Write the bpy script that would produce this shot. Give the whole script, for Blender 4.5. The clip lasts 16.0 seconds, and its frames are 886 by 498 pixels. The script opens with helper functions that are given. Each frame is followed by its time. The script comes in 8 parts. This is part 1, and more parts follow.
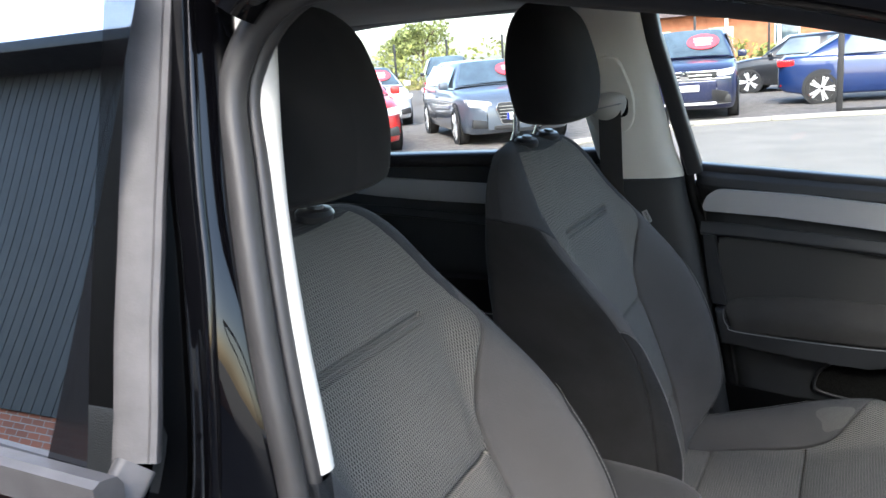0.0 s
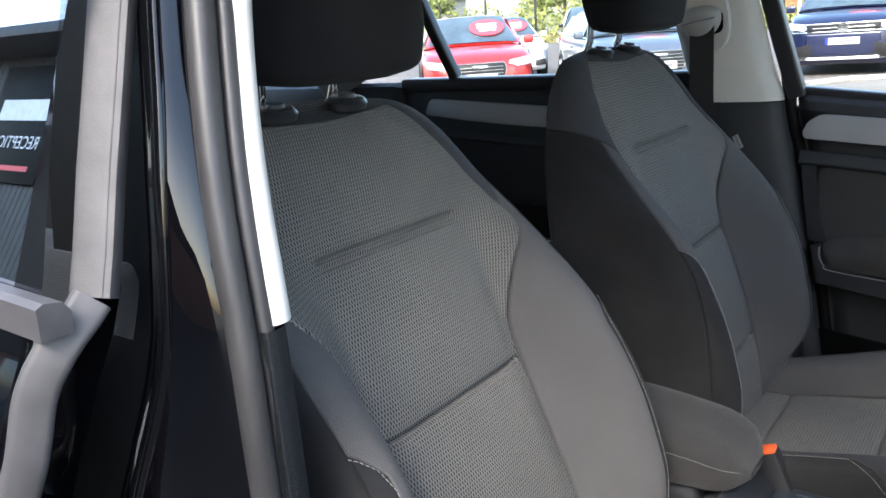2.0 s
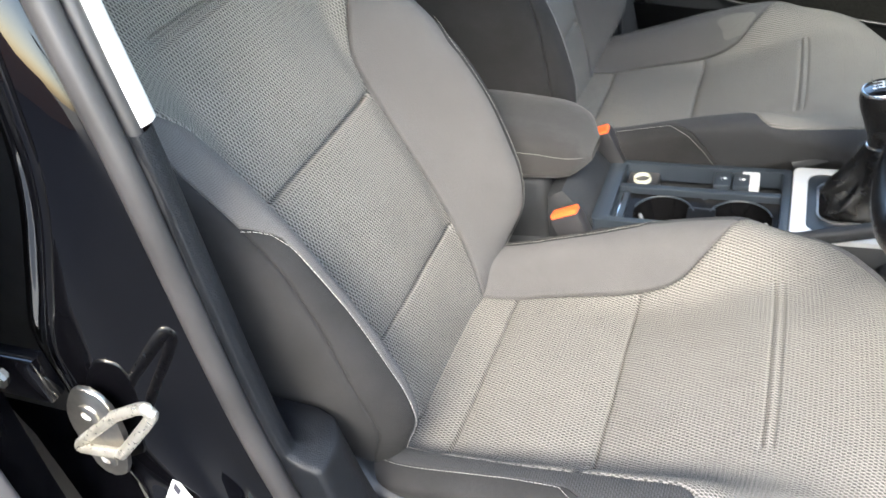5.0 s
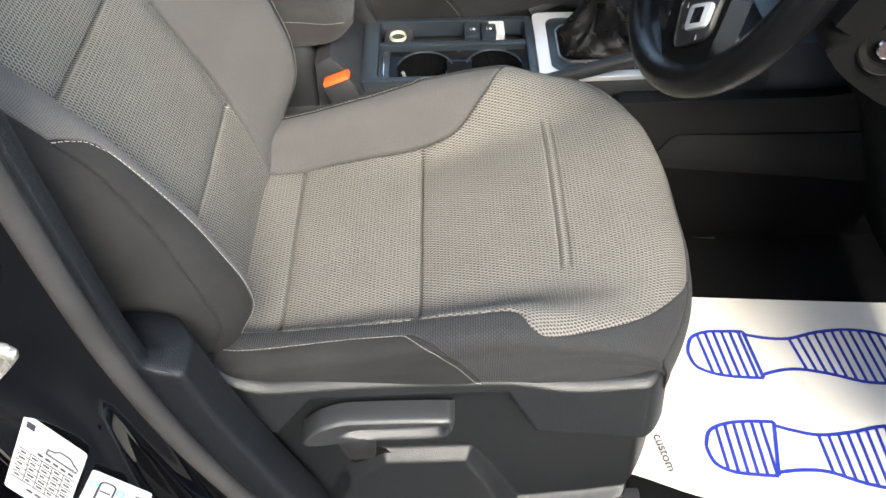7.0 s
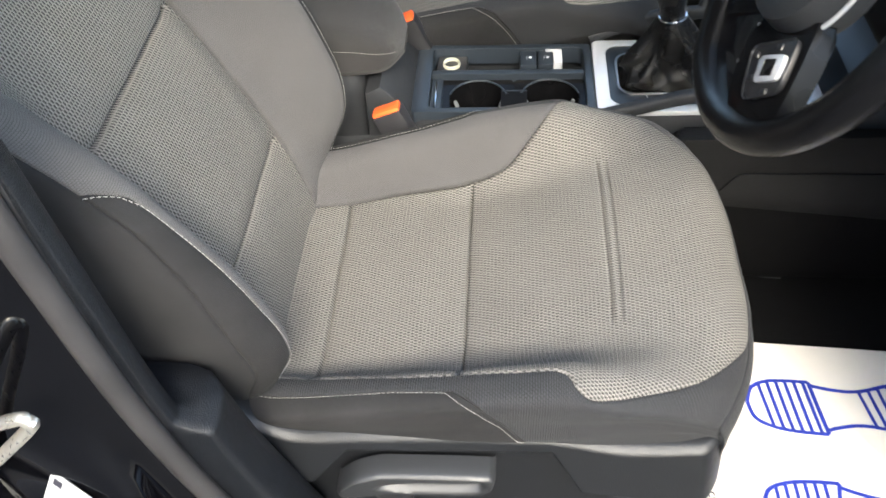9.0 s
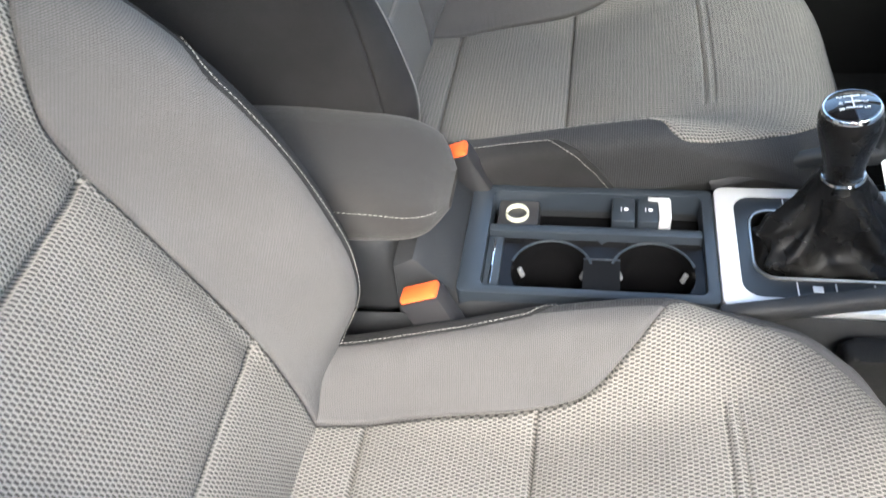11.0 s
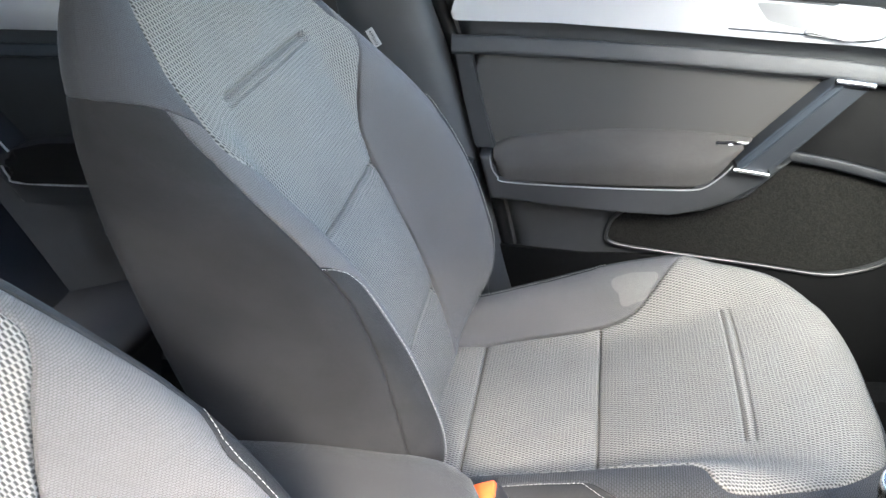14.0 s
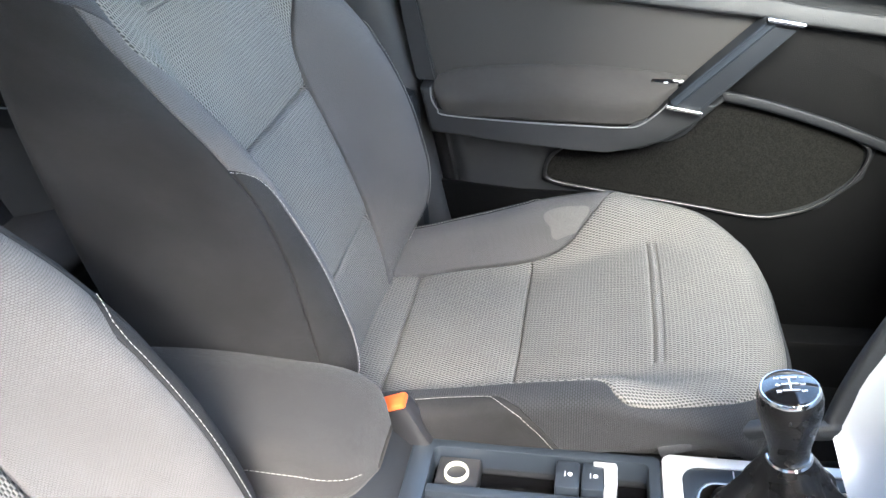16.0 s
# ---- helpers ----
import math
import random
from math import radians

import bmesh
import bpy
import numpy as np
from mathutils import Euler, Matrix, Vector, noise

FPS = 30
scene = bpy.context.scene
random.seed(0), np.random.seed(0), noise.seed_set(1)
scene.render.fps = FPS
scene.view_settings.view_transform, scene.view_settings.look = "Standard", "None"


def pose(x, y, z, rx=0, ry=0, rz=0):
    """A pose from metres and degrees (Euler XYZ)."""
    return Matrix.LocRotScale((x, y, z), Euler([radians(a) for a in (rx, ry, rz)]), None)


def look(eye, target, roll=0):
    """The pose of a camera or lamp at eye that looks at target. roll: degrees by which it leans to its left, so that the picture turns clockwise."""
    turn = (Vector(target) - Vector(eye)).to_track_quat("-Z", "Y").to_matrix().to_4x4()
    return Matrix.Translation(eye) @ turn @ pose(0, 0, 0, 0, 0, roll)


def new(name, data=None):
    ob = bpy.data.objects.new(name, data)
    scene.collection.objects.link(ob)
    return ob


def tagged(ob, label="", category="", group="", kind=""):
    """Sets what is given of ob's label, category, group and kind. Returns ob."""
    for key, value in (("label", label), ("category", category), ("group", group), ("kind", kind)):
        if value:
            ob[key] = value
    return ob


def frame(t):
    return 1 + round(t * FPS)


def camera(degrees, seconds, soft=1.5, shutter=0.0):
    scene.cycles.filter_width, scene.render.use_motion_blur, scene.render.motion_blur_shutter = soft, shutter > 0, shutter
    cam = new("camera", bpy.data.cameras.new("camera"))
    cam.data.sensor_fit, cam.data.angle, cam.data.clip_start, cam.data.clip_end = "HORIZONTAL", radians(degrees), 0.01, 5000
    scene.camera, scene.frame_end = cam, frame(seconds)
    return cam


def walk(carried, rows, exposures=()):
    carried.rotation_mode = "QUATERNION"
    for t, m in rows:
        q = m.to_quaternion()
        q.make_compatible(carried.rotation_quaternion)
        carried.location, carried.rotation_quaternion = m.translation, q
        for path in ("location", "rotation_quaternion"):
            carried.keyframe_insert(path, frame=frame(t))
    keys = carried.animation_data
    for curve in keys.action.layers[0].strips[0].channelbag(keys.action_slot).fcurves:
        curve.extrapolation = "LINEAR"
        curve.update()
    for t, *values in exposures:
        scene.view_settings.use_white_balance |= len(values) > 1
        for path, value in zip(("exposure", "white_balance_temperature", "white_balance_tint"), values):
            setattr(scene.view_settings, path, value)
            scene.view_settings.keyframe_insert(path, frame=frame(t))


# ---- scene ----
cam = camera(57.1, 16.0, shutter=0.3)
PATH = [
    (0, (0.078, -1.126, 1.37), (-0.82, 0.607, 0.935), -4.4),
    (0.5, (0.123, -1.097, 1.352), (-0.795, 0.629, 0.931), -3.7),
    (1, (0.154, -1.072, 1.325), (-0.88, 0.594, 0.931), -4.0),
    (1.5, (0.171, -1.054, 1.293), (-0.94, 0.542, 0.825), -3.9),
    (2, (0.177, -1.052, 1.28), (-0.99, 0.488, 0.763), -4.1),
    (2.5, (0.189, -1.055, 1.271), (-1.018, 0.439, 0.711), -4.9),
    (3, (0.19, -1.051, 1.247), (-1.009, 0.397, 0.565), -6.5),
    (3.2, (0.19, -1.05, 1.239), (-0.994, 0.384, 0.503), -7.0),
    (5.3, (0.149, -1.088, 1.336), (-0.469, 0.342, 0.081), -10.8),
    (5.5, (0.138, -1.096, 1.337), (-0.394, 0.332, 0.041), -10.6),
    (6, (0.096, -1.104, 1.352), (-0.227, 0.293, -0.042), -9.4),
    (6.5, (0.064, -1.108, 1.356), (-0.058, 0.255, -0.103), -4.9),
    (7, (0.044, -1.117, 1.368), (0.019, 0.206, -0.131), -2.0),
    (7.5, (0.051, -1.149, 1.359), (0.051, 0.159, -0.154), -1.3),
    (8, (0.063, -1.162, 1.384), (0.047, 0.175, -0.104), -1.8),
    (8.2, (0.065, -1.159, 1.394), (0.031, 0.181, -0.091), -2.4),
    (10.3, (0.039, -0.741, 1.3), (-0.352, 0.51, -0.211), -9.9),
    (10.5, (0.04, -0.708, 1.287), (-0.364, 0.558, -0.207), -10.3),
    (11, (0.051, -0.64, 1.262), (-0.313, 0.701, -0.176), -8.6),
    (11.5, (0.049, -0.592, 1.265), (-0.322, 0.815, -0.107), -7.9),
    (12, (0.048, -0.563, 1.284), (-0.242, 0.92, -0.027), -5.3),
    (12.5, (0.045, -0.546, 1.3), (-0.244, 1.007, 0.074), -5.6),
    (13, (0.039, -0.54, 1.311), (-0.258, 1.071, 0.164), -5.7),
    (13.5, (0.033, -0.542, 1.322), (-0.306, 1.115, 0.255), -6.0),
    (14, (0.027, -0.546, 1.328), (-0.385, 1.15, 0.351), -6.6),
    (14.5, (0.041, -0.548, 1.32), (-0.422, 1.147, 0.366), -6.2),
    (15, (0.077, -0.554, 1.291), (-0.327, 1.121, 0.275), -4.2),
    (15.5, (0.092, -0.562, 1.275), (-0.261, 1.096, 0.212), -3.4),
    (16, (0.105, -0.574, 1.281), (-0.264, 1.086, 0.228), -4.4),
]
walk(cam, [(t, look(eye, target, roll)) for t, eye, target, roll in PATH],
     [(0, 2.5, 6350, 8), (1.5, 2.55, 6350, 8), (2.4, 2.75, 6400, 8), (3.0, 3.25, 6450, 8), (5.5, 3.58, 6750, 5), (6.0, 3.48, 6850, 5), (6.5, 2.95, 6900, 5), (7.3, 3.1, 6900, 4), (8.2, 3.1, 6900, 4), (10.3, 3.25, 6600, 6), (11.0, 3.65, 6550, 6), (12.0, 4.25, 6550, 8), (12.5, 4.35, 6500, 8), (14.0, 4.57, 6500, 8), (14.5, 4.57, 6500, 8), (15.2, 4.45, 6500, 8), (16, 4.4, 6500, 8)])

# ---- world, sun ----
world = bpy.data.worlds.new("sky")
scene.world = world
world.use_nodes = True
wn = world.node_tree
sky = wn.nodes.new("ShaderNodeTexSky")
sky.sky_type = "NISHITA"
sky.sun_disc = False
SUN_EL, SUN_AZ = radians(43), radians(168)   # azimuth from +y, clockwise (towards +x)
sky.sun_elevation, sky.sun_rotation = SUN_EL, SUN_AZ
sky.dust_density = 2.5
sky.air_density = 1.0
wn.links.new(sky.outputs[0], wn.nodes["Background"].inputs[0])
wn.nodes["Background"].inputs[1].default_value = 0.15
sun_dir = Vector((math.sin(SUN_AZ) * math.cos(SUN_EL), math.cos(SUN_AZ) * math.cos(SUN_EL), math.sin(SUN_EL)))
sun = new("sun", bpy.data.lights.new("sun", "SUN"))
sun.data.energy, sun.data.angle, sun.data.color = 1.0, radians(22), (1.0, 0.97, 0.93)
sun.matrix_world = look(sun_dir * 30, (0, 0, 0))


# ---- materials ----
def nodes_of(name):
    m = bpy.data.materials.new(name)
    m.use_nodes = True
    nt = m.node_tree
    return m, nt, nt.nodes["Principled BSDF"]


def mixcol(nt, a, b, fac):
    n = nt.nodes.new("ShaderNodeMix")
    n.data_type = "RGBA"
    for i, v in ((6, a), (7, b)):
        if isinstance(v, tuple):
            n.inputs[i].default_value = (*v, 1)
        else:
            nt.links.new(v, n.inputs[i])
    if isinstance(fac, float):
        n.inputs[0].default_value = fac
    else:
        nt.links.new(fac, n.inputs[0])
    return n.outputs[2]


def ramp(nt, fac, lo, hi):
    n = nt.nodes.new("ShaderNodeMapRange")
    n.inputs[1].default_value, n.inputs[2].default_value = lo, hi
    nt.links.new(fac, n.inputs[0])
    return n.outputs[0]


def noise_tex(nt, scale, detail=3.0, vec=None, rough=0.6):
    n = nt.nodes.new("ShaderNodeTexNoise")
    n.inputs["Scale"].default_value, n.inputs["Detail"].default_value, n.inputs["Roughness"].default_value = scale, detail, rough
    if vec is None:
        vec = nt.nodes.new("ShaderNodeTexCoord").outputs["Object"]
    nt.links.new(vec, n.inputs["Vector"])
    return n.outputs[0]


def bump(nt, bsdf, height, strength, dist):
    n = nt.nodes.new("ShaderNodeBump")
    n.inputs["Strength"].default_value, n.inputs["Distance"].default_value = strength, dist
    nt.links.new(height, n.inputs["Height"])
    nt.links.new(n.outputs[0], bsdf.inputs["Normal"])
    return n


def plain(name, col, rough=0.5, metal=0.0, grain=0.0, scale=400.0, vary=0.12, coat=0.0, spec=0.5, patch=6.0):
    """A surface of one stuff: grain is the depth of its relief in metres, vary the strength of its stains."""
    m, nt, b = nodes_of(name)
    big = noise_tex(nt, patch, 4.0)
    lo = tuple(c * (1 - vary) for c in col)
    hi = tuple(min(1, c * (1 + vary)) for c in col)
    c = mixcol(nt, lo, hi, ramp(nt, big, 0.3, 0.7))
    nt.links.new(c, b.inputs["Base Color"])
    b.inputs["Roughness"].default_value, b.inputs["Metallic"].default_value = rough, metal
    b.inputs["Specular IOR Level"].default_value = spec
    b.inputs["Coat Weight"].default_value = coat
    b.inputs["Coat Roughness"].default_value = 0.03
    r = nt.nodes.new("ShaderNodeMapRange")
    r.inputs[3].default_value, r.inputs[4].default_value = rough * 0.85, min(1, rough * 1.18)
    nt.links.new(noise_tex(nt, patch * 4, 3.0), r.inputs[0])
    nt.links.new(r.outputs[0], b.inputs["Roughness"])
    if grain:
        bump(nt, b, noise_tex(nt, scale, 2.0), 0.6, grain)
    return m


def grained(name, col, rough=0.45, cell=900.0, depth=0.0004, spec=0.4):
    """Moulded plastic with a leather grain."""
    m, nt, b = nodes_of(name)
    tc = nt.nodes.new("ShaderNodeTexCoord").outputs["Object"]
    v = nt.nodes.new("ShaderNodeTexVoronoi")
    v.feature = "DISTANCE_TO_EDGE"
    v.inputs["Scale"].default_value = cell * 0.45
    v.inputs["Randomness"].default_value = 1.0
    nt.links.new(tc, v.inputs["Vector"])
    h = ramp(nt, v.outputs["Distance"], 0.0, 0.35)
    big = ramp(nt, noise_tex(nt, 7.0, 4.0), 0.3, 0.7)
    c = mixcol(nt, tuple(x * 0.88 for x in col), tuple(x * 1.12 for x in col), big)
    nt.links.new(c, b.inputs["Base Color"])
    r = nt.nodes.new("ShaderNodeMapRange")
    r.inputs[3].default_value, r.inputs[4].default_value = rough * 0.85, rough * 1.2
    nt.links.new(noise_tex(nt, 25.0), r.inputs[0])
    nt.links.new(r.outputs[0], b.inputs["Roughness"])
    b.inputs["Specular IOR Level"].default_value = spec
    bump(nt, b, h, 0.55, depth)
    return m


def knit(name, light, dark, across=0.0042, along=0.0050):
    """Seat cloth with sunken dashes in staggered rows; the cloth's own coordinates are in metres."""
    m, nt, b = nodes_of(name)
    uv = nt.nodes.new("ShaderNodeUVMap").outputs[0]
    wob = nt.nodes.new("ShaderNodeVectorMath")
    wob.operation = "MULTIPLY_ADD"
    nz = nt.nodes.new("ShaderNodeTexNoise")
    nz.inputs["Scale"].default_value = 60
    nt.links.new(uv, nz.inputs["Vector"])
    nt.links.new(nz.outputs[1], wob.inputs[0])
    wob.inputs[1].default_value = (0.0012, 0.0012, 0)
    nt.links.new(uv, wob.inputs[2])
    sep = nt.nodes.new("ShaderNodeSeparateXYZ")
    nt.links.new(wob.outputs[0], sep.inputs[0])

    def op(kind, a, b=None, c=None):
        n = nt.nodes.new("ShaderNodeMath")
        n.operation = kind
        for i, v in enumerate((a, b, c)):
            if v is None:
                continue
            if isinstance(v, (int, float)):
                n.inputs[i].default_value = v
            else:
                nt.links.new(v, n.inputs[i])
        return n.outputs[0]

    v = op("DIVIDE", sep.outputs[1], along)
    row = op("FLOOR", v)
    shift = op("MULTIPLY", op("MODULO", op("ABSOLUTE", row), 2.0), 0.5)
    fu = op("ABSOLUTE", op("SUBTRACT", op("FRACT", op("ADD", op("ADD", op("DIVIDE", sep.outputs[0], across), shift), 100.0)), 0.5))
    fv = op("ABSOLUTE", op("SUBTRACT", op("FRACT", v), 0.5))
    far = op("MAXIMUM", op("DIVIDE", fu, 0.25), op("DIVIDE", fv, 0.43))
    raised = ramp(nt, far, 0.72, 1.2)
    fib = ramp(nt, noise_tex(nt, 1600.0, 2.0, uv), 0.3, 0.7)
    worn = ramp(nt, noise_tex(nt, 9.0, 4.0, uv), 0.3, 0.75)
    hi = mixcol(nt, light, tuple(c * 1.22 for c in light), worn)
    hi2 = mixcol(nt, hi, tuple(c * 0.72 for c in light), fib)
    c = mixcol(nt, dark, hi2, raised)
    nt.links.new(c, b.inputs["Base Color"])
    b.inputs["Roughness"].default_value = 0.85
    b.inputs["Specular IOR Level"].default_value = 0.12
    b.inputs["Sheen Weight"].default_value = 0.02
    b.inputs["Sheen Roughness"].default_value = 0.4
    bump(nt, b, raised, 0.9, 0.0010)
    return m


def cloth(name, col, pitch=0.0012, sheen=0.2, depth=0.0003, vary=0.12, gap=0.16, sunk=0.55, spec=0.14):
    """Fine plain weave; the cloth's own coordinates are in metres."""
    m, nt, b = nodes_of(name)
    uv = nt.nodes.new("ShaderNodeUVMap").outputs[0]
    br = nt.nodes.new("ShaderNodeTexBrick")
    br.offset = 0.5
    br.inputs["Scale"].default_value = 1.0
    br.inputs["Mortar Size"].default_value = pitch * gap
    br.inputs["Mortar Smooth"].default_value = 1.0
    br.inputs["Brick Width"].default_value = pitch * 1.6
    br.inputs["Row Height"].default_value = pitch
    nt.links.new(uv, br.inputs["Vector"])
    worn = ramp(nt, noise_tex(nt, 8.0, 5.0, uv), 0.3, 0.72)
    c = mixcol(nt, tuple(x * (1 - vary) for x in col), tuple(x * (1 + vary) for x in col), worn)
    c2 = mixcol(nt, c, tuple(x * sunk for x in col), br.outputs["Fac"])
    nap = ramp(nt, noise_tex(nt, 260.0, 4.0, uv), 0.25, 0.75)
    c2 = mixcol(nt, c2, tuple(x * 0.6 for x in col), mixcol(nt, (0.42, 0.42, 0.42), (0.0, 0.0, 0.0), nap))
    nt.links.new(c2, b.inputs["Base Color"])
    b.inputs["Roughness"].default_value = 0.8
    b.inputs["Specular IOR Level"].default_value = spec
    b.inputs["Sheen Weight"].default_value = sheen
    b.inputs["Sheen Roughness"].default_value = 0.45
    bump(nt, b, br.outputs["Fac"], 0.6, -depth)
    return m


def glass(name, tint=(0.9, 0.95, 0.93), density=0.0):
    """Thin pane: clear, with the mirror of a smooth surface over it."""
    m, nt, b = nodes_of(name)
    out = nt.nodes["Material Output"]
    tr = nt.nodes.new("ShaderNodeBsdfTransparent")
    tr.inputs[0].default_value = (*tint, 1)
    gl = nt.nodes.new("ShaderNodeBsdfGlossy")
    gl.inputs["Roughness"].default_value = 0.01
    fr = nt.nodes.new("ShaderNodeFresnel")
    fr.inputs[0].default_value = 1.5
    mx = nt.nodes.new("ShaderNodeMixShader")
    nt.links.new(fr.outputs[0], mx.inputs[0])
    nt.links.new(tr.outputs[0], mx.inputs[1])
    nt.links.new(gl.outputs[0], mx.inputs[2])
    nt.links.new(mx.outputs[0], out.inputs[0])
    nt.nodes.remove(b)
    return m


KNIT = knit("knitted_seat_cloth", (0.218, 0.2075, 0.192), (0.050, 0.0485, 0.0455))
BOLSTER = cloth("bolster_cloth", (0.104, 0.101, 0.101), pitch=0.0019, depth=0.0006, sunk=0.42, gap=0.22, sheen=0.08)
WOVEN = cloth("woven_side_cloth", (0.037, 0.038, 0.0415), pitch=0.0029, depth=0.0009, sheen=0.04, gap=0.32, sunk=0.13, spec=0.3)
SHOULDER = cloth("shoulder_cloth", (0.056, 0.0575, 0.063), pitch=0.0017, depth=0.0004, sheen=0.04, gap=0.22, sunk=0.5, spec=0.2)
SUEDE = cloth("dark_side_cloth", (0.0245, 0.0241, 0.0250), pitch=0.0009, sheen=0.02, vary=0.42)
HEADCLOTH = cloth("headrest_cloth", (0.0135, 0.0135, 0.0152), pitch=0.0009, sheen=0.05, vary=0.2)
REARCLOTH = cloth("rear_seat_cloth", (0.024, 0.0265, 0.032), pitch=0.0026, sheen=0.03)
DOORPAD = cloth("door_pad_cloth", (0.056, 0.054, 0.0525), pitch=0.001, sheen=0.04, vary=0.2)
DOORCLOTH = cloth("door_insert_cloth", (0.086, 0.085, 0.084), pitch=0.001, sheen=0.05, vary=0.2)
THREAD = plain("pale_thread", (0.34, 0.33, 0.31), 0.8)
SOFT_BLACK = grained("soft_black_plastic", (0.0255, 0.0272, 0.0300), 0.50, spec=0.34)
HARD_BLACK = grained("hard_black_plastic", (0.0068, 0.0080, 0.0104), 0.45, cell=1000, spec=0.32, depth=0.0006)
SMOOTH_BLACK = plain("smooth_black_plastic", (0.022, 0.022, 0.024), 0.35, grain=0.00005)
SATIN_GREY = plain("satin_grey_plastic", (0.020, 0.026, 0.034), 0.36, grain=0.00004)
VALANCE = grained("valance_plastic", (0.0072, 0.0080, 0.0094), 0.42, cell=800, spec=0.46, depth=0.00028)
SLATE_PLASTIC = plain("slate_plastic", (0.018, 0.021, 0.026), 0.45, spec=0.3)
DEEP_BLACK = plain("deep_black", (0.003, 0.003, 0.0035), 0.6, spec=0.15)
LEATHER = grained("black_leather", (0.0062, 0.006, 0.006), 0.27, cell=1400, depth=0.0003, spec=0.36)
SATIN_BLACK = plain("satin_black_plastic", (0.0045, 0.0045, 0.005), 0.22, spec=0.15)
RIM_LEATHER = grained("worn_rim_leather", (0.004, 0.004, 0.0045), 0.17, cell=1700, depth=0.00014, spec=0.26)
GLOSS_BLACK = plain("gloss_black", (0.006, 0.006, 0.007), 0.08, coat=0.6, vary=0.05)
PAINT = plain("black_pearl_paint", (0.0016, 0.0016, 0.0022), 0.4, coat=1.0, vary=0.1, spec=0.0)
ZINC = plain("bright_zinc", (0.66, 0.63, 0.56), 0.28, 0.8, vary=0.15, patch=40)
DOOR_SILVER = plain("satin_door_strip", (0.42, 0.425, 0.44), 0.36, 0.4, vary=0.05)
WORN_RUBBER = plain("worn_grey_rubber", (0.075, 0.071, 0.073), 0.55, grain=0.0002, scale=700, vary=0.25, patch=25)
RUBBER = plain("grey_black_rubber", (0.034, 0.0325, 0.033), 0.42, grain=0.0001, scale=900, vary=0.2, patch=14)
CHROME = plain("chrome", (0.75, 0.76, 0.77), 0.12, 1.0, vary=0.04)
STEEL = plain("zinc_steel", (0.5, 0.48, 0.44), 0.32, 1.0, grain=0.0001, vary=0.3, patch=30)
SILVER = plain("satin_silver", (0.66, 0.67, 0.69), 0.4, 0.35, vary=0.06)
PALE_TRIM = plain("pale_grey_trim", (0.62, 0.61, 0.58), 0.6, grain=0.0001, vary=0.04)
HEADLINER = plain("headliner", (0.13, 0.13, 0.135), 0.9, grain=0.0002, scale=900)
ROOF_TRIM = plain("roof_rail_cloth", (0.36, 0.345, 0.34), 0.9, grain=0.0006, scale=500, vary=0.06)
CARPET = plain("black_carpet", (0.0042, 0.0042, 0.0046), 0.95, grain=0.003, scale=700, vary=0.3, spec=0.08)
COLUMN_BLACK = grained("column_black_plastic", (0.0035, 0.0036, 0.004), 0.6, cell=1000, depth=0.0004, spec=0.12)
DASH_BLACK = grained("dash_black_plastic", (0.0062, 0.0064, 0.0068), 0.52, cell=1000, depth=0.0004, spec=0.22)
FELT = plain("dark_felt", (0.0084, 0.0083, 0.0078), 0.95, grain=0.0016, scale=900, vary=0.7, patch=420, spec=0.1)
BELT = plain("belt_webbing", (0.016, 0.016, 0.017), 0.6, grain=0.0004, scale=900)
ORANGE = plain("orange_red_button", (0.85, 0.12, 0.03), 0.35, vary=0.05)
PAPER = plain("white_paper", (0.66, 0.635, 0.585), 0.75, grain=0.004, scale=11, vary=0.06)
INK = plain("blue_ink", (0.012, 0.03, 0.3), 0.6)
BLACK_INK = plain("black_ink", (0.02, 0.02, 0.03), 0.6)
STICKER = plain("white_sticker", (0.34, 0.34, 0.345), 0.4, vary=0.03)
GREY_INK = plain("grey_print", (0.2, 0.2, 0.22), 0.6)
CREAM = plain("cream_plastic", (0.45, 0.45, 0.36), 0.4)
WHITE_MARK = plain("white_marking", (0.75, 0.76, 0.78), 0.4)
GLASS = glass("window_glass", (0.9, 0.93, 0.92))
SCREEN_GLASS = glass("windscreen_glass", (0.62, 0.66, 0.645))
TINT_GLASS = glass("tinted_glass", (0.45, 0.5, 0.5))


# ---- mesh helpers ----
def part(name, bm, material, parent=None, label="", smooth=True):
    me = bpy.data.meshes.new(name)
    bmesh.ops.recalc_face_normals(bm, faces=bm.faces)
    bm.to_mesh(me)
    bm.free()
    if smooth:
        me.shade_smooth()
        me.set_sharp_from_angle(angle=radians(38))
    if material:
        me.materials.append(material)
    ob = new(name, me)
    if parent:
        ob.parent = parent
        ob.matrix_parent_inverse = parent.matrix_world.inverted()
    if label:
        tagged(ob, label)
    return ob


def thing(name, at, label, category, group="", kind=""):
    ob = new(name)
    ob.empty_display_size = 0.05
    ob.location = at
    ob.matrix_world = Matrix.Translation(at)
    return tagged(ob, label, category, group, kind)


def box(x0, x1, y0, y1, z0, z1, r=0.004, seg=2, bm=None):
    bm = bm or bmesh.new()
    made = bmesh.ops.create_cube(bm, size=1.0)["verts"]
    for v in made:
        v.co = Vector(((x0 + x1) / 2 + v.co.x * (x1 - x0), (y0 + y1) / 2 + v.co.y * (y1 - y0), (z0 + z1) / 2 + v.co.z * (z1 - z0)))
    if r:
        edges = list({e for v in made for e in v.link_edges})
        bmesh.ops.bevel(bm, geom=edges, offset=r, segments=seg, affect="EDGES", profile=0.5)
    return bm


